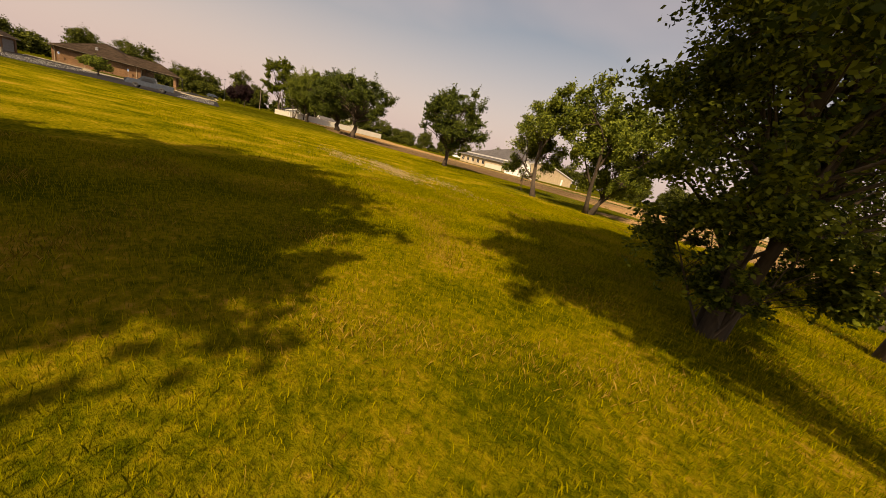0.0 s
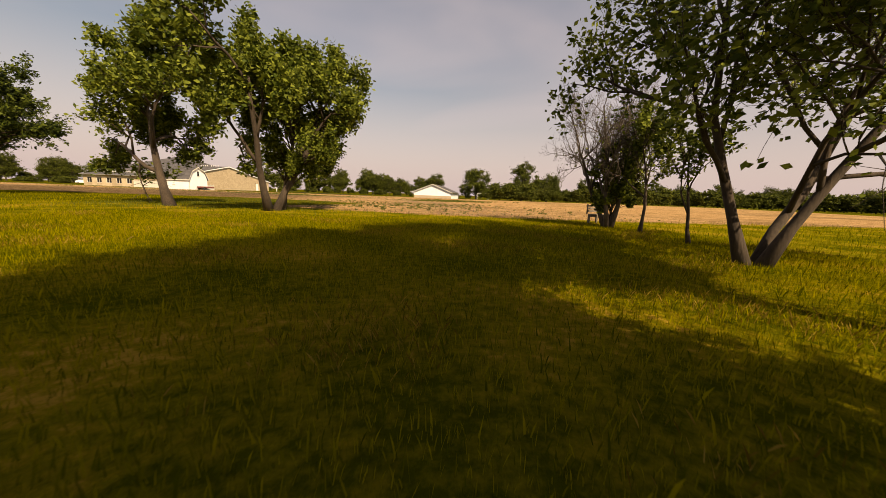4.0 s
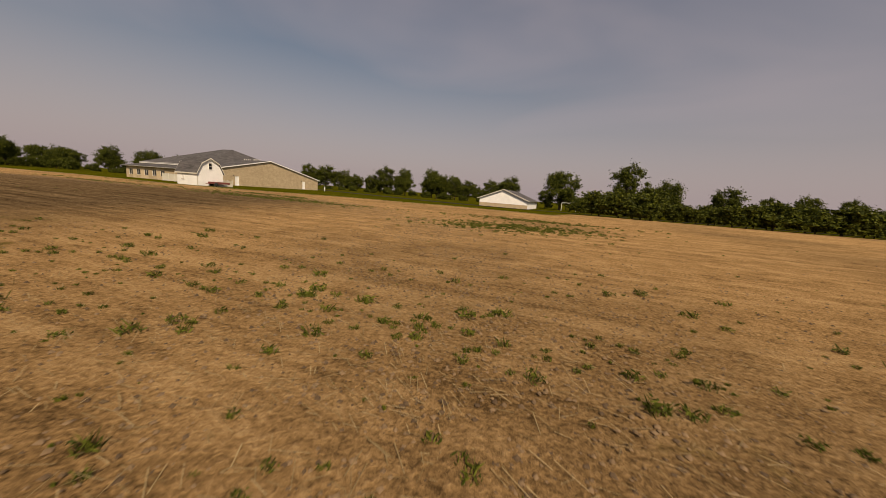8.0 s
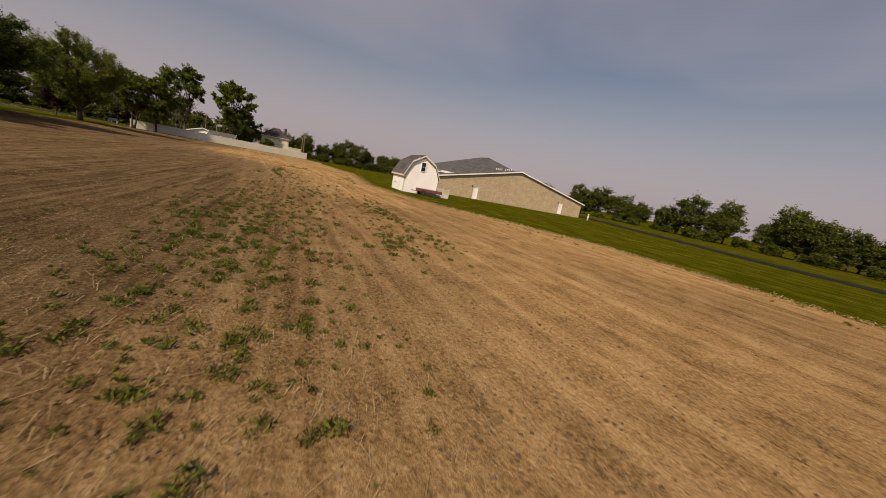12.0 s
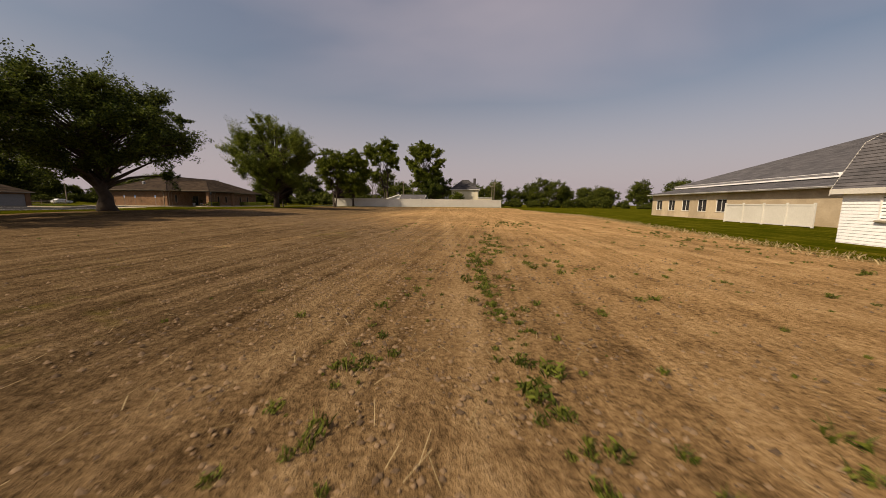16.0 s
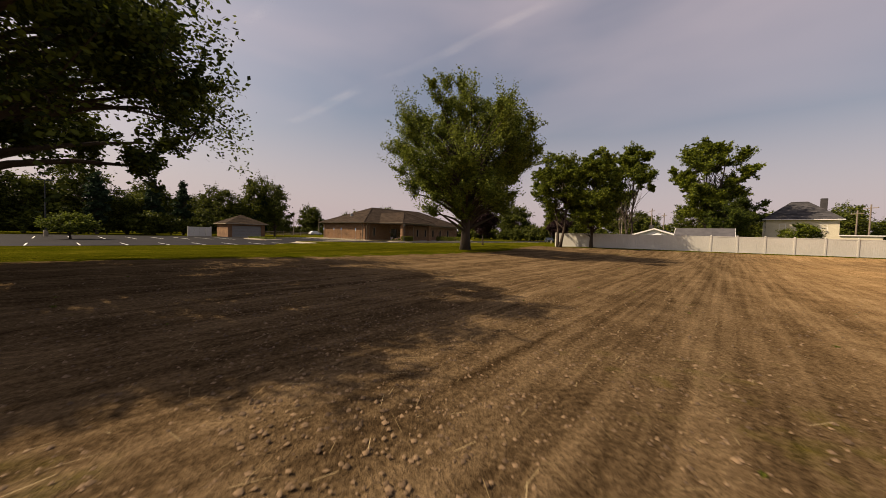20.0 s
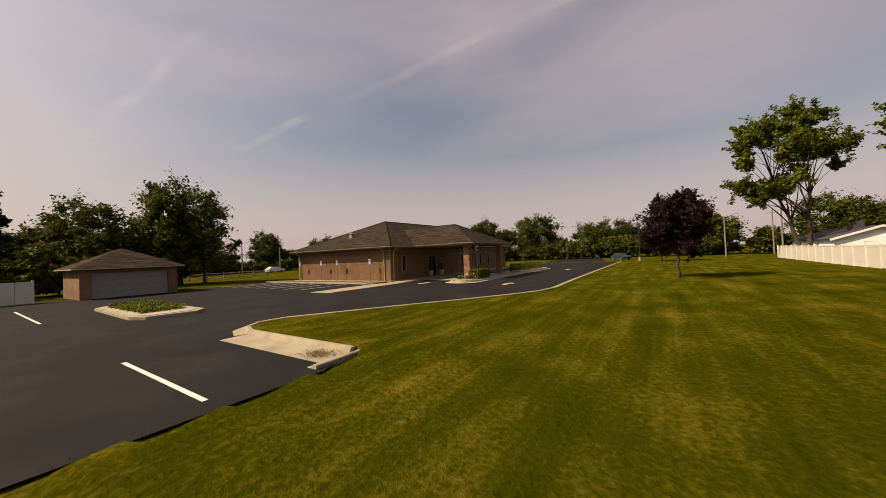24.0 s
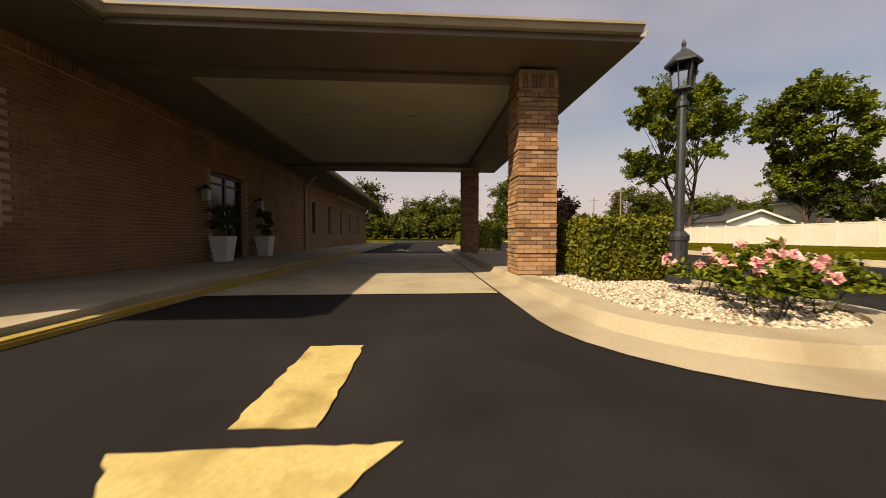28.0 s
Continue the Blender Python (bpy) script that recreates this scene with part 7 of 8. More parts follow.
    tagged(raw_mesh("weeds", v, q, M["weed"]), "scattered green weeds on the bare soil", "weeds", kind="stuff")


weeds()


def clods():
    rng = np.random.default_rng(23)
    base = np.array([(1, 0, 0), (0, 1, 0), (-1, 0, 0), (0, -1, 0), (0, 0, 1)], float)
    tri = np.array([(0, 1, 4), (1, 2, 4), (2, 3, 4), (3, 0, 4)])
    path = np.array([e[:2] for t, e, a in PATH if t > 5.8 and t < 22.1])
    seg = rng.integers(0, len(path) - 1, 130000)
    p = path[seg] + (path[seg + 1] - path[seg]) * rng.uniform(0, 1, (130000, 1)) + rng.normal(0, 1, (130000, 2)) * rng.choice([1.6, 4.0, 8.0], 130000)[:, None]
    ok = signed(FIELD, p[:, 0], p[:, 1]) > 0.2
    p = p[ok]
    k = len(p)
    s = np.minimum(rng.gamma(1.6, 0.0075, k), 0.026) + 0.004
    sh = base[None] * rng.uniform(0.6, 1.4, (k, 5, 1)) * s[:, None, None] * np.array([1, 1, 0.8])
    a = rng.uniform(0, 6.28, k)[:, None]
    v = np.stack([sh[..., 0] * np.cos(a) - sh[..., 1] * np.sin(a) + p[:, :1], sh[..., 0] * np.sin(a) + sh[..., 1] * np.cos(a) + p[:, 1:], sh[..., 2] + rise(p[:, :1], p[:, 1:]) + 0.0], -1)
    f = (tri[None] + 5 * np.arange(k)[:, None, None]).reshape(-1, 3)
    tagged(raw_mesh("soil_clods", v.reshape(-1, 3), f, M["clod"]), "loose clods of dry soil", "soil", kind="stuff")
    # straw and stubble
    n = 50000
    seg = rng.integers(0, len(path) - 1, n)
    p = path[seg] + (path[seg + 1] - path[seg]) * rng.uniform(0, 1, (n, 1)) + rng.normal(0, 1, (n, 2)) * rng.choice([2.0, 5.0, 8.0], n)[:, None]
    p = p[(signed(FIELD, p[:, 0], p[:, 1]) > 0.2) & (rng.uniform(0, 1, len(p)) < np.where(p[:, 0] < -40, 0.13, 1.0))]
    k = len(p)
    a = rng.normal(radians(TURN), 0.7, k)
    d = np.stack([np.cos(a), np.sin(a)], 1)
    o = np.stack([-d[:, 1], d[:, 0]], 1)
    ln, w = rng.uniform(0.03, 0.13, (k, 1)), rng.uniform(0.0012, 0.0032, (k, 1))
    z = rise(p[:, 0], p[:, 1])[:, None]
    q = [np.concatenate([p + s1 * d * ln + s2 * o * w, z + 0.012 + 0.02 * (s1 > 0)], 1) for s1, s2 in ((-1, -1), (1, -1), (1, 1), (-1, 1))]
    tagged(raw_mesh("straw", np.stack(q, 1).reshape(-1, 3), np.arange(4 * k).reshape(-1, 4), M["straw"]), "pale straw lying on the soil", "straw", kind="stuff")


clods()


def tyre_track():
    """A tractor tyre's tread pressed into the soil: low bars across the line of travel."""
    rng = np.random.default_rng(29)
    k = 74
    s = np.arange(k) * 0.2
    dx, dy = math.cos(radians(150)), math.sin(radians(150))
    cx, cy = -51.2 + dx * s, 53.8 + dy * s + 0.10 * np.sin(s * 0.35)
    tilt = 0.35 * np.where(np.arange(k) % 2, 1, -1)
    half, wide, high = rng.uniform(0.20, 0.27, k), rng.uniform(0.045, 0.06, k), rng.uniform(0.010, 0.018, k)
    ux, uy = -dy * np.cos(0) + dx * tilt * 0.5, dx * np.cos(0) + dy * tilt * 0.5
    z = rise(cx, cy)
    ring = []
    for a, b, h in ((-1, -1, -0.01), (1, -1, -0.01), (1, 1, -0.01), (-1, 1, -0.01), (-0.85, -0.25, 1), (0.85, -0.25, 1), (0.85, 0.25, 1), (-0.85, 0.25, 1)):
        ring.append(np.stack([cx + a * half * ux + b * wide * dx, cy + a * half * uy + b * wide * dy, z + np.where(h > 0, high, -0.01)], 1))
    v = np.stack(ring, 1).reshape(-1, 3)
    q = np.array([(4, 5, 6, 7), (0, 1, 5, 4), (1, 2, 6, 5), (2, 3, 7, 6), (3, 0, 4, 7)])
    ob = raw_mesh("tyre_track", v, (q[None] + 8 * np.arange(k)[:, None, None]).reshape(-1, 4), bpy.data.materials["ground"])
    for key, val in (("field", 4.0), ("dark_soil", 0.7), ("mown", 0.0)):
        at = ob.data.attributes.new(key, "FLOAT", "POINT")
        at.data.foreach_set("value", np.full(len(ob.data.vertices), val, np.float32))
    tagged(ob, "tractor tyre tread marks pressed in the soil", "track", kind="stuff")


tyre_track()


def bollard(x, y):
    root = thing("bollard", pose(x, y, float(rise(np.array(x), np.array(y)))), "short white bollard beside the lane", "bollard")
    bm = bmesh.new()
    lathe(bm, [(0.16, -0.2), (0.16, 1.15), (0.14, 1.22), (0.08, 1.27), (0.01, 1.28)], 14)
    part("post", bm, M["frame_white"], root, smooth=True)
    bm = bmesh.new()
    lathe(bm, [(0.165, 0.95), (0.168, 0.96), (0.168, 1.04), (0.165, 1.05)], 14)
    part("band", bm, M["metal_dark"], root)


bollard(-43.5, 118.0)


# ---- things of the first lawn ----
def bench():
    root = thing("park_bench", pose(4.55, 10.2, 0, 0, 0, 20) @ Matrix.Scale(0.8, 4), "weathered dark wooden park bench on the lawn", "bench")
    for i in range(4):
        part("seat_slat", block(-0.52, 0.52, -0.20 + 0.11 * i, -0.11 + 0.11 * i, 0.41, 0.445, 0.006), M["wood_grey"], root)
    for i in range(3):
        part("back_slat", block(-0.52, 0.52, 0.27 + 0.03 * i, 0.30 + 0.03 * i, 0.52 + 0.12 * i, 0.61 + 0.12 * i, 0.006), M["wood_grey"], root)
    for x in (-0.45, 0.38):
        bm = bmesh.new()
        box(bm, x, x + 0.07, -0.2, -0.12, -0.02, 0.405)
        box(bm, x, x + 0.07, 0.2, 0.29, -0.02, 0.405)
        box(bm, x, x + 0.07, -0.118, 0.198, 0.3, 0.405)
        box(bm, x + 0.01, x + 0.06, 0.352, 0.40, 0.405, 0.88)
        part("end_frame", bm, M["wood_grey"], root)


bench()


# ---- things on the strip ----
def trailer():
    root = thing("farm_trailer", pose(-44.05, 77.3, 0, 0, 0, TURN + 90), "low rusty red farm trailer beside the white shed", "trailer")
    part("bed", block(-1.55, 1.55, -0.55, 0.55, 0.38, 0.46, 0.01), M["red_metal"], root)
    for y in (-0.55, 0.51):
        part("side_rail", block(-1.55, 1.55, y, y + 0.04, 0.465, 0.72, 0.005), M["red_metal"], root)
    part("tail_board", block(-1.59, -1.553, -0.55, 0.55, 0.36, 0.72, 0.005), M["red_metal"], root)
    part("drawbar", block(1.55, 2.3, -0.05, 0.05, 0.34, 0.42, 0.01), M["red_metal"], root)
    for y in (-0.7, 0.57):
        bm = bmesh.new()
        lathe(bm, [(0.1, 0.0), (0.27, 0.0), (0.31, 0.03), (0.31, 0.10), (0.27, 0.13), (0.1, 0.13)], 18)
        w = part("wheel", bm, M["tyre"], root)
        w.matrix_basis = pose(0.95, y + 0.13, 0.31, 90, 0, 0)


trailer()


def goal():
    root = thing("goal_frame", pose(29.5, 127.5, -0.6, 0, 0, 20), "white metal goal frame on the far grass", "goal")
    for x in (-2.6, 2.6):
        bm = bmesh.new()
        tube(bm, [Vector((x, 0, -0.2)), Vector((x, 0, 2.5))], [0.07, 0.07], 8)
        part("post", bm, M["frame_white"], root)
    bm = bmesh.new()
    tube(bm, [Vector((-2.6, 0, 2.45)), Vector((2.6, 0, 2.45))], [0.06, 0.06], 8)
    part("crossbar", bm, M["frame_white"], root)


goal()


def car(x, y, turn, paint, label, z=0.0, pickup=False):
    root = thing("parked_car", pose(x, y, z, 0, 0, turn), label, "car", "parked cars")
    bm = bmesh.new()
    side = [(-2.2, 0.35), (2.2, 0.35), (2.25, 0.75), (1.9, 0.92), (0.9, 0.98), (0.35, 1.45), (-1.2, 1.48), (-1.9, 1.05), (-2.2, 0.95)] if not pickup else [(-2.6, 0.4), (2.5, 0.4), (2.55, 0.85), (2.2, 1.02), (1.2, 1.08), (0.65, 1.65), (-0.55, 1.68), (-0.75, 1.1), (-2.6, 1.1)]
    rings = []
    for y1, k in ((-0.88, 0.0), (-0.8, 1.0), (0.8, 1.0), (0.88, 0.0)):
        rings.append([bm.verts.new((px, y1 if pz < 1.0 else y1 * 0.86, pz)) for px, pz in side])
    for a, b in zip(rings, rings[1:]):
        for i in range(len(side)):
            j = (i + 1) % len(side)
            bm.faces.new((a[i], a[j], b[j], b[i]))
    bm.faces.new(rings[0][::-1])
    bm.faces.new(rings[-1])
    bmesh.ops.recalc_face_normals(bm, faces=bm.faces[:])
    part("body", bm, M[paint], root)
    bm = bmesh.new()
    x0, x1 = (-1.5, 0.55) if not pickup else (-0.5, 0.9)
    for s in (-1, 1):
        v = [bm.verts.new(p) for p in ((x0, s * 0.80, 1.02), (x1, s * 0.80, 1.02), (x1 - 0.42, s * 0.74, 1.40), (x0 + 0.3, s * 0.74, 1.40))]
        w = [bm.verts.new(q.co + Vector((0, s * 0.015, 0))) for q in v]
        bm.faces.new(w if s > 0 else w[::-1])
        for i in range(4):
            bm.faces.new((v[i], v[(i + 1) % 4], w[(i + 1) % 4], w[i]))
    part("side_glass", bm, M["glass"], root)
    for wx in (-1.35, 1.4):
        for s in (-1, 1):
            bm = bmesh.new()
            lathe(bm, [(0.27, 0.0), (0.33, 0.03), (0.33, 0.18), (0.27, 0.21)], 16)
            w = part("wheel", bm, M["tyre"], root)
            w.matrix_basis = pose(wx, 0.90 if s > 0 else -0.69, 0.33, 90, 0, 0)
            bm = bmesh.new()
            lathe(bm, [(0.19, 0.0), (0.19, 0.225), (0.05, 0.23)], 12)
            h = part("rim", bm, M["metal_grey"], w)


for i, (x, y) in enumerate(((-128, 152), (-122, 151), (-117, 151), (-110, 150), (-104, 150))):
    car(x, y, 10 + 4 * i, ("car_white", "car_white", "car_dark", "car_white", "car_white")[i], "pale car parked far off beyond the church" if i != 2 else "dark car parked far off beyond the church")
car(-172, 41, 20, "car_dark", "dark car parked far along the drive")
car(*site(-59, -8.5).xy, TURN + 90, "car_dark", "dark pickup parked at the edge of the car park", pickup=True)


# ---- things round the brick building ----
def planter(x, y):
    root = thing("planter", SITE @ pose(x, y, 0.15), "tapered pale square planter with a dark leafy shrub", "planter", "entrance planters")
    bm = bmesh.new()
    lo = [bm.verts.new((sx * 0.15, sy * 0.15, 0)) for sx, sy in ((-1, -1), (1, -1), (1, 1), (-1, 1))]
    hi = [bm.verts.new((sx * 0.22, sy * 0.22, 0.62)) for sx, sy in ((-1, -1), (1, -1), (1, 1), (-1, 1))]
    inn = [bm.verts.new((sx * 0.18, sy * 0.18, 0.62)) for sx, sy in ((-1, -1), (1, -1), (1, 1), (-1, 1))]
    low = [bm.verts.new((sx * 0.18, sy * 0.18, 0.55)) for sx, sy in ((-1, -1), (1, -1), (1, 1), (-1, 1))]
    bm.faces.new(lo[::-1])
    bm.faces.new(low)
    for a, b in ((lo, hi), (hi, inn), (inn, low)):
        for i in range(4):
            bm.faces.new((a[i], a[(i + 1) % 4], b[(i + 1) % 4], b[i]))
    part("pot", bm, M["pot"], root)
    b2, v, q = tree_meshes(seed=301 + int(x), h=1.5, crown_r=0.34, crown_base=0.62, trunk_r=0.025, clumps=18, leaves=2200, leaf_size=0.04)
    part("stem", b2, M["bark"], root)
    raw_mesh("foliage", v, q, M["leaf_dark"], root)


planter(7.0, 0.12)
planter(9.2, 0.12)


def wall_lantern(x):
    root = thing("wall_lantern", SITE @ pose(x, 0.48, 1.75), "small black wall lantern on the brick front", "lantern", "wall lanterns")
    part("bracket", block(-0.04, 0.04, -0.12, 0.0, 0.1, 0.16, 0.008), M["metal_dark"], root)
    part("glass_body", block(-0.07, 0.07, -0.24, -0.10, -0.12, 0.14, 0.008), M["lamp_glass"], root)
    bm = bmesh.new()
    v = [bm.verts.new(p) for p in ((-0.1, -0.27, 0.142), (0.1, -0.27, 0.142), (0.1, -0.07, 0.142), (-0.1, -0.07, 0.142), (0, -0.17, 0.27))]
    bm.faces.new(v[:4][::-1])
    for i in range(4):
        bm.faces.new((v[i], v[(i + 1) % 4], v[4]))
    part("cap", bm, M["metal_dark"], root)


wall_lantern(6.7)
wall_lantern(9.35)


def lamp_post(x, y):
    root = thing("lamp_post", SITE @ pose(x, y, 0.1), "black cast lamp post with a hooded lantern among roses", "street lamp")
    bm = bmesh.new()
    lathe(bm, [(0.15, 0.0), (0.15, 0.12), (0.11, 0.16), (0.11, 0.6), (0.125, 0.62), (0.125, 0.68), (0.075, 0.74)], 12)
    part("base", bm, M["metal_dark"], root)
    bm = bmesh.new()
    lathe(bm, [(0.062, 0.7), (0.05, 2.4), (0.07, 2.41), (0.07, 2.47), (0.045, 2.5), (0.045, 2.6)], 12)
    part("shaft", bm, M["metal_dark"], root)
    lan = new("lantern")
    lan.parent = root
    lan.matrix_basis = pose(0, 0, 2.6)
    bm = bmesh.new()
    lathe(bm, [(0.05, 0.0), (0.13, 0.02), (0.13, 0.05)], 6)
    part("tray", bm, M["metal_dark"], lan)
    bm = bmesh.new()
    lathe(bm, [(0.11, 0.05), (0.15, 0.36)], 6)
    part("glass", bm, M["clear_glass"], lan)
    bm = bmesh.new()
    for k in range(6):
        a = 2 * math.pi * k / 6
        tube(bm, [Vector((0.118 * math.cos(a), 0.118 * math.sin(a), 0.04)), Vector((0.158 * math.cos(a), 0.158 * math.sin(a), 0.37))], [0.01, 0.01], 4)
    part("ribs", bm, M["metal_dark"], lan)
    bm = bmesh.new()
    lathe(bm, [(0.22, 0.36), (0.22, 0.39), (0.10, 0.52), (0.04, 0.56), (0.02, 0.60), (0.03, 0.64), (0.005, 0.70)], 6)
    part("hood", bm, M["metal_dark"], lan)


lamp_post(2.75, -8.33)


def hedge(x0, x1, y0, y1, h, seed, n, material="weed", label="clipped green box hedge on the pebble island"):
    root = thing("box_hedge", SITE @ pose(0, 0, 0.1), label, "hedge", "clipped hedges")
    rng = np.random.default_rng(seed)
    bm = bmesh.new()
    for i in range(int((x1 - x0) * 4)):
        x, y = rng.uniform(x0 + 0.15, x1 - 0.15), rng.uniform(y0 + 0.15, y1 - 0.15)
        tube(bm, [Vector((x, y, 0)), Vector((x + rng.normal() * 0.1, y + rng.normal() * 0.1, h * 0.8))], [0.015, 0.006], 4)
    part("woody_stem", bm, M["bark"], root)
    p = rng.uniform(0, 1, (n, 3))
    f = rng.integers(0, 5, n)
    p[f == 0, 0], p[f == 1, 0] = 0, 1
    p[f == 2, 1], p[f == 3, 1] = 0, 1
    p[f == 4, 2] = 1
    p = p * (x1 - x0, y1 - y0, h - 0.08) + (x0, y0, 0.08)
    p += rng.normal(0, 0.035, p.shape)
    mid = np.array([(x0 + x1) / 2, (y0 + y1) / 2])
    bulge = 1 + 0.10 * np.sin(p[:, 2:3] / h * math.pi) + 0.05 * np.sin(p[:, :1] * 5)
    p[:, 1:2] = mid[1] + (p[:, 1:2] - mid[1]) * bulge
    p[:, 2] = np.maximum(p[:, 2], 0.04)
    v, q = blades_mesh(p, 0.032, rng)
    raw_mesh("foliage", v, q, M[material], root)


hedge(3.0, 4.9, -8.42, -7.3, 0.9, 401, 20000, "box_leaf")
hedge(13.2, 17.0, -8.3, -7.2, 0.95, 402, 12000, "leaf_mid", "clipped dark green hedge beyond the second pillar")
hedge(17.6, 21.8, -8.3, -7.2, 0.95, 403, 12000, "leaf_mid", "clipped dark green hedge at the far end of the island")


def rose_bush(x, y, h, seed):
    root = thing("rose_bush", SITE @ pose(x, y, 0.1), "low rose bush with pink blooms on the pebble island", "shrub", "rose bushes")
    bm, v, q = tree_meshes(seed=seed, h=h, crown_r=0.36, crown_base=0.05, trunk_r=0.015, clumps=16, leaves=1500, leaf_size=0.032, stems=3, spread=0.6)
    part("woody_stem", bm, M["leaf_dark"], root)
    raw_mesh("leaves", v, q, M["leaf_mid"], root)
    rng = np.random.default_rng(seed)
    for _ in range(5):
        a, r = rng.uniform(0, 6.28), rng.uniform(0.1, 0.36)
        c = np.array([math.cos(a) * r, math.sin(a) * r, h * rng.uniform(0.65, 1.05)])
        pts = c + rng.normal(0, 0.025, (26, 3))
        v, q = blades_mesh(pts, 0.03, rng, aspect=0.8)
        raw_mesh("bloom", v, q, M["rose"], root)


for i, (x, y, h) in enumerate(((1.4, -7.9, 0.55), (1.0, -8.15, 0.5), (1.55, -8.3, 0.6), (2.0, -7.95, 0.4), (0.85, -7.6, 0.5))):
    rose_bush(x, y, h, 500 + i)


def parking_sign(x, y):
    root = thing("parking_sign", SITE @ pose(x, y, 0.05, 0, 0, -90), "blue parking sign on a thin steel post", "sign", "parking signs")
    part("post", block(-0.02, 0.02, 0.0, 0.035, -0.15, 2.36, 0.004), M["metal_grey"], root)
    pan = part("panel", block(-0.16, 0.16, -0.012, -0.002, 1.84, 2.34, 0.004), M["frame_white"], root)
    part("face", block(-0.145, 0.145, -0.017, -0.0125, 1.855, 2.325), M["sign_blue"], pan)
    bm = bmesh.new()
    tube(bm, [Vector((0.085 * math.cos(a) + 0.01, -0.021, 2.09 + 0.075 * math.sin(a))) for a in np.linspace(2.3, 6.1, 12)], [0.012] * 12, 6)
    tube(bm, [Vector(p) for p in ((-0.03, -0.021, 2.22), (-0.025, -0.021, 2.13), (0.045, -0.021, 2.12), (0.075, -0.021, 2.03), (0.105, -0.021, 2.03))], [0.013] * 5, 6)
    lathe(bm, [(0.001, 2.232), (0.02, 2.245), (0.02, 2.258), (0.001, 2.27)], 10, (-0.03, -0.021))
    part("wheelchair_symbol", bm, M["frame_white"], pan)
    part("dividing_line", block(-0.145, 0.145, -0.019, -0.0172, 1.965, 1.985), M["frame_white"], pan)
    part("lettering_bar", block(-0.10, 0.10, -0.019, -0.0172, 1.89, 1.925), M["frame_white"], pan)


for y in (2.3, 7.35, 10.1, 14.2):
    parking_sign(-0.6, y)


def bed_edge():
    rng = np.random.default_rng(31)
    k = 2600
    side = rng.uniform(0, 1, k) < 0.75
    x = np.where(side, rng.uniform(-0.55, -0.05, k), rng.uniform(-0.5, 1.4, k))
    y = np.where(side, rng.uniform(0.5, 15.5, k), rng.uniform(0.05, 0.5, k) - 0.35)
    base = np.array([(1, 0, 0), (0, 1, 0), (-1, 0, 0), (0, -1, 0), (0, 0, 1)], float)
    tri = np.array([(0, 1, 4), (1, 2, 4), (2, 3, 4), (3, 0, 4)])
    s = rng.uniform(0.025, 0.06, k)
    v = base[None] * s[:, None, None] * rng.uniform(0.7, 1.2, (k, 5, 1)) * np.array([1, 1, 0.7]) + np.stack([x, y, np.full(k, 0.14)], 1)[:, None]
    ob = raw_mesh("stone_border", v.reshape(-1, 3), (tri[None] + 5 * np.arange(k)[:, None, None]).reshape(-1, 3), M["pebble"])
    ob.matrix_world = SITE
    tagged(ob, "pale stone border at the foot of the brick wall", "stones", kind="stuff")


bed_edge()


def verge():
    """Grass between the brick wall and the parking bays."""
    ob = part("wall_verge", block(-1.95, 0.1, 0.55, 19, -0.05, 0.13), M["grass_ground"])
    ob.matrix_world = SITE
    tagged(ob, "mown grass verge along the brick wall", "grass", kind="structure")


verge()


def car_park_island():
    root = thing("car_park_island", SITE @ pose(-18.4, 2.2, 0), "kerbed island with low juniper and pebbles in the car park", "island", kind="structure")
    ring = [(-1.1, -4.6), (0.9, -4.9), (1.5, -4.2), (1.7, 3.6), (1.1, 4.6), (-0.7, 4.4), (-1.3, 3.6), (-1.5, -3.8)]
    bm = bmesh.new()
    prism(bm, ring, -0.05, 0.15)
    bmesh.ops.bevel(bm, geom=[e for e in bm.edges if abs(e.verts[0].co.z - e.verts[1].co.z) < 0.01], offset=0.03, segments=2, affect="EDGES")
    part("kerb_ring", bm, M["concrete"], root)
    bm = bmesh.new()
    prism(bm, [(x * 0.8, y * 0.93) for x, y in ring], 0.1, 0.17)
    part("bed", bm, M["pebble"], root)
    rng = np.random.default_rng(77)
    pts = np.stack([rng.uniform(-0.9, 1.0, 5200), rng.uniform(-3.2, 3.0, 5200), rng.uniform(0.17, 0.42, 5200)], 1)
    v, q = blades_mesh(pts, 0.06, rng, flat=0.4)
    raw_mesh("juniper", v, q, M["leaf_mid"], root)


car_park_island()


def dry_brush():
    """A heap of dead stalks in the gutter's end."""
    rng = np.random.default_rng(91)
    k = 420
    root = SITE @ Vector((-19.45, -15.3, 0.02))
    x, y = root.x + rng.normal(0, 0.15, k), root.y + rng.normal(0, 0.22, k)
    blades("dry_brush", x, y, np.full(k, 0.03), 0.08, 0.005, M["straw"], "dead stalks lying in the concrete gutter", rng, 1.6)


dry_brush()


def light_pole(x, y, h=7.0):
    root = thing("light_pole", pose(x, y, 0), "tall dark car park light pole with twin heads", "street lamp", "car park lights")
    bm = bmesh.new()
    lathe(bm, [(0.22, -0.1), (0.22, 0.7), (0.2, 0.75)], 14)
    part("footing", bm, M["concrete"], root)
    bm = bmesh.new()
    lathe(bm, [(0.08, 0.75), (0.055, h)], 10)
    part("pole", bm, M["metal_dark"], root)
    for s in (-1, 1):
        part("lamp_head", block(min(0.1 * s, 0.65 * s), max(0.1 * s, 0.65 * s), -0.16, 0.16, h - 0.06, h + 0.1, 0.02), M["metal_dark"], root)


light_pole(-89.2, -10.8)
light_pole(*site(46, -19).xy, 8)


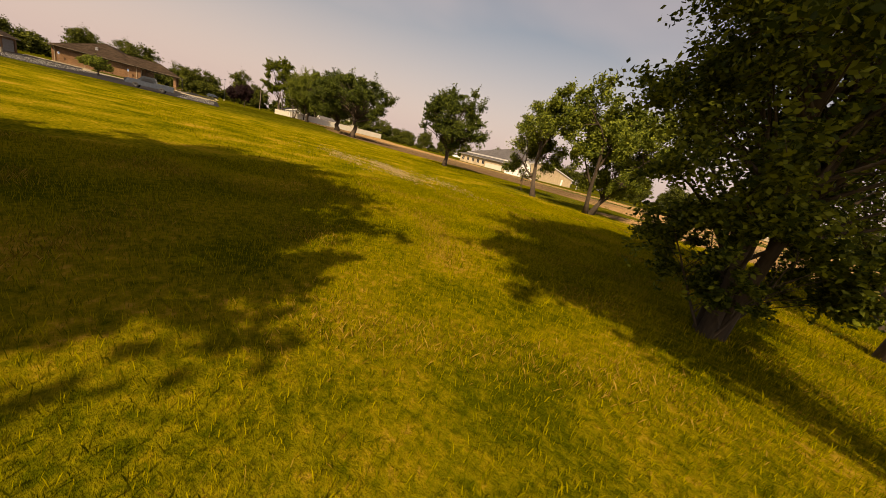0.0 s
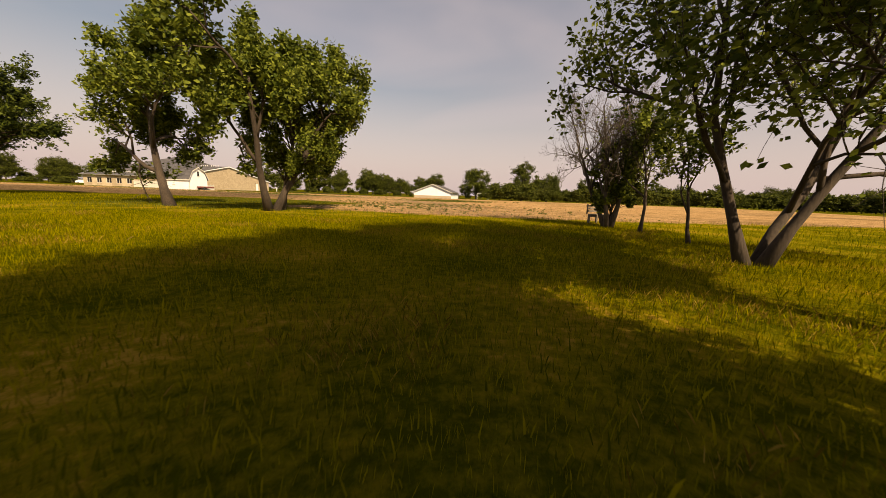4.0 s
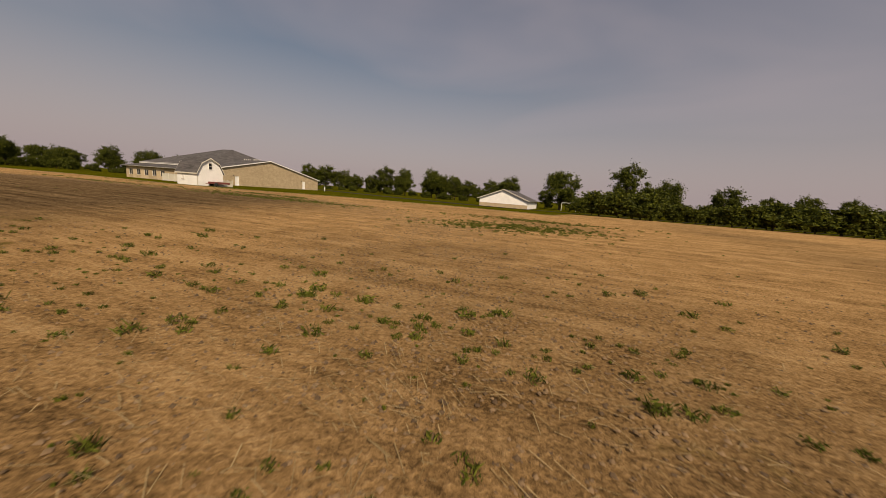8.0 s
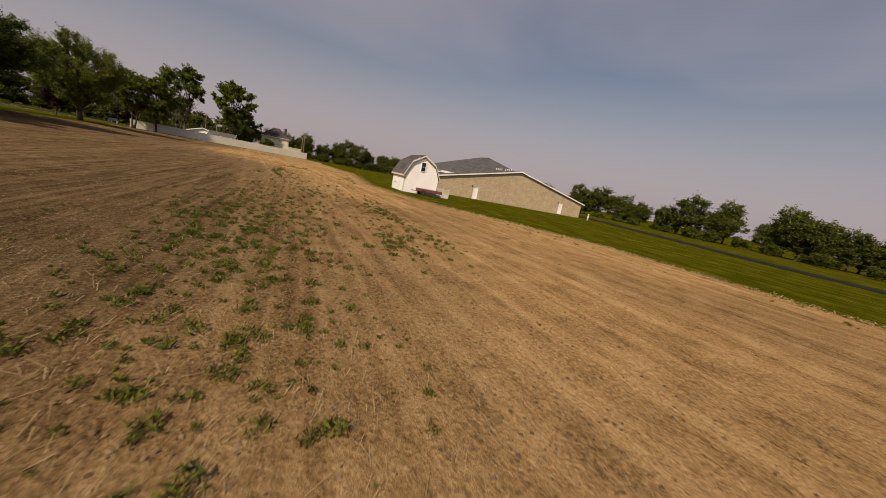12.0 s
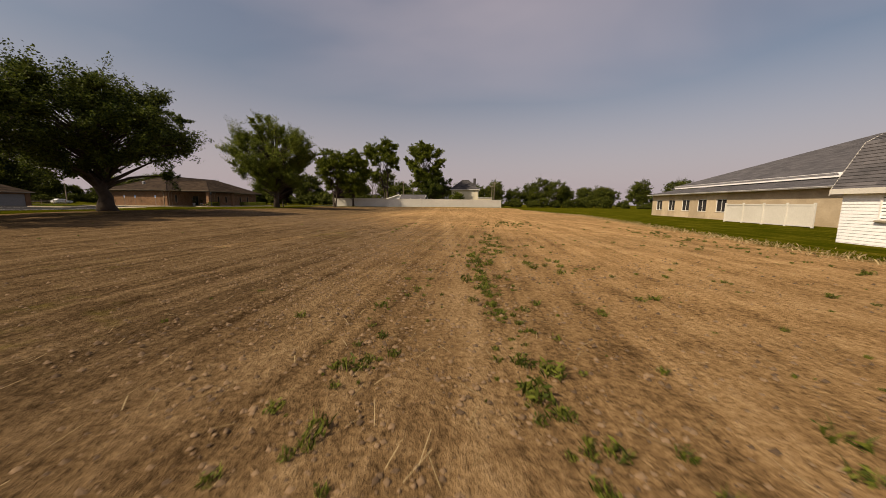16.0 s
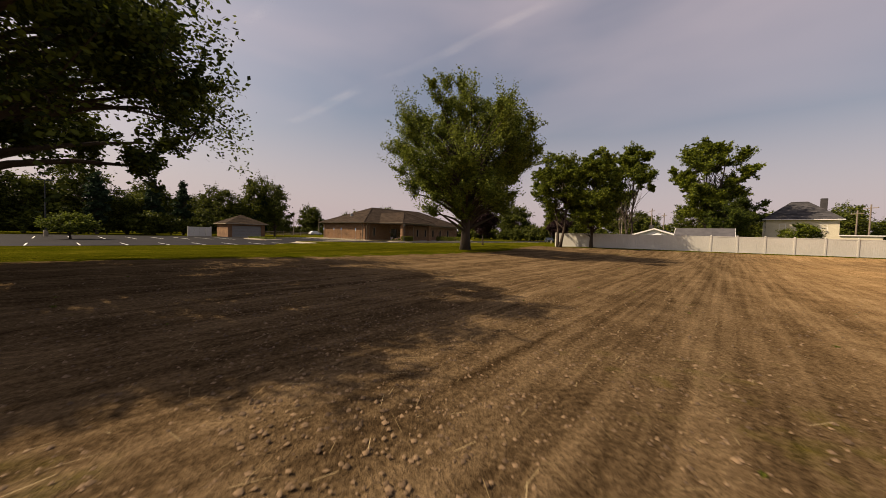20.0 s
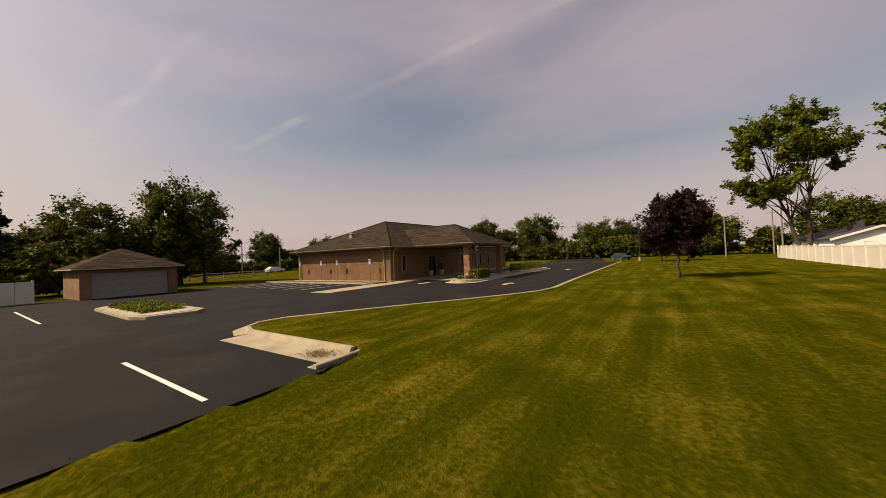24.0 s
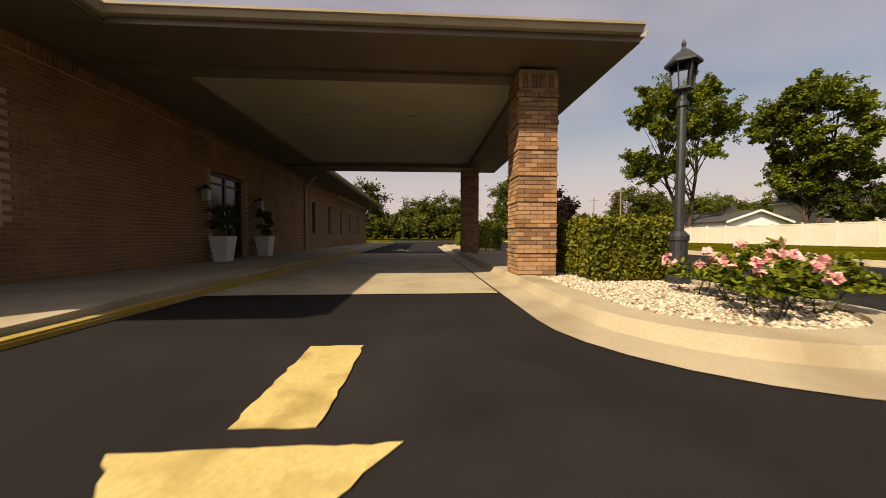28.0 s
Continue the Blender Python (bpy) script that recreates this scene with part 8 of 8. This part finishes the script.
def utility_pole(x, y, h=9.0, arms=True):
    root = thing("utility_pole", pose(x, y, 0, 0, 0, 20), "weathered wooden utility pole", "pole", "utility poles")
    bm = bmesh.new()
    tube(bm, [Vector((0, 0, -0.3)), Vector((0, 0, h))], [0.15, 0.10], 9)
    part("shaft", bm, M["wood_pole"], root)
    if arms:
        part("crossarm", block(-1.1, 1.1, -0.05, 0.05, h - 0.7, h - 0.58), M["wood_pole"], root)
        for x1 in (-1.0, -0.4, 0.4, 1.0):
            bm = bmesh.new()
            lathe(bm, [(0.03, h - 0.58), (0.045, h - 0.52), (0.03, h - 0.44)], 8, (x1, 0))
            part("insulator", bm, M["lamp_glass"], root)


utility_pole(-154.2, 96.4, 8.9)
utility_pole(-158.5, 97.0, 8.2)
utility_pole(-167.2, 65.5, 9.4)
utility_pole(-178.0, 70.0, 9.0)
utility_pole(-172.5, 59.5, 7.8, False)


def rail_fence(a, b, rails=3, h=1.15):
    """A weathered post-and-rail fence between two points of the building's plan."""
    a, b = site(*a), site(*b)
    d = b - a
    n = max(1, round(d.length / 2.6))
    step = d.length / n
    root = thing("rail_fence", pose(a.x, a.y, 0, 0, 0, math.degrees(math.atan2(d.y, d.x))), "weathered wooden post-and-rail fence by the far street", "fence")
    for i in range(n + 1):
        part("post", block(i * step - 0.07, i * step + 0.07, -0.06, 0.06, -0.2, h + 0.08, 0.01), M["wood_pole"], root)
        for r in range(rails if i < n else 0):
            z = h * (r + 0.75) / rails
            bm = bmesh.new()
            tube(bm, [Vector((i * step - 0.1, 0.03, z)), Vector(((i + 0.5) * step, 0.03, z - 0.02)), Vector(((i + 1) * step + 0.1, 0.03, z))], [0.05, 0.06, 0.05], 6)
            part("rail", bm, M["wood_pole"], root)


rail_fence((-5.5, 40.0), (9.8, 40.6))
utility_pole(*site(15.5, 62).xy, 8.2)
car(*site(23.0, 61).xy, TURN, "car_white", "white car on the far street")
utility_pole(*site(25.0, 62).xy, 6.5, False)


# round shrub on its own stem and the far brick hall behind the car park
tree("round_shrub", -88.0, -0.8, "broad round shrub on a short stem in the car park bed", leafs="leaf_light", seed=81, h=2.6, crown_r=2.3, crown_base=0.6, trunk_r=0.12, clumps=40, leaves=9000, leaf_size=0.11, clump_r=0.25, category="shrub")
house(*site(-52, 62).xy, TURN, 40.0, 14.0, 4.0, 8.5, "brick", "shingle_dark", "long brick hall with a dark roof beyond the car park", name="far_hall")
for i, (x, y) in enumerate(((-8, 29), (-27, 31), (-35, 28))):
    copy_thing(FIR, pose(*site(x, y).xy, 0, 0, 0, 70 * i))
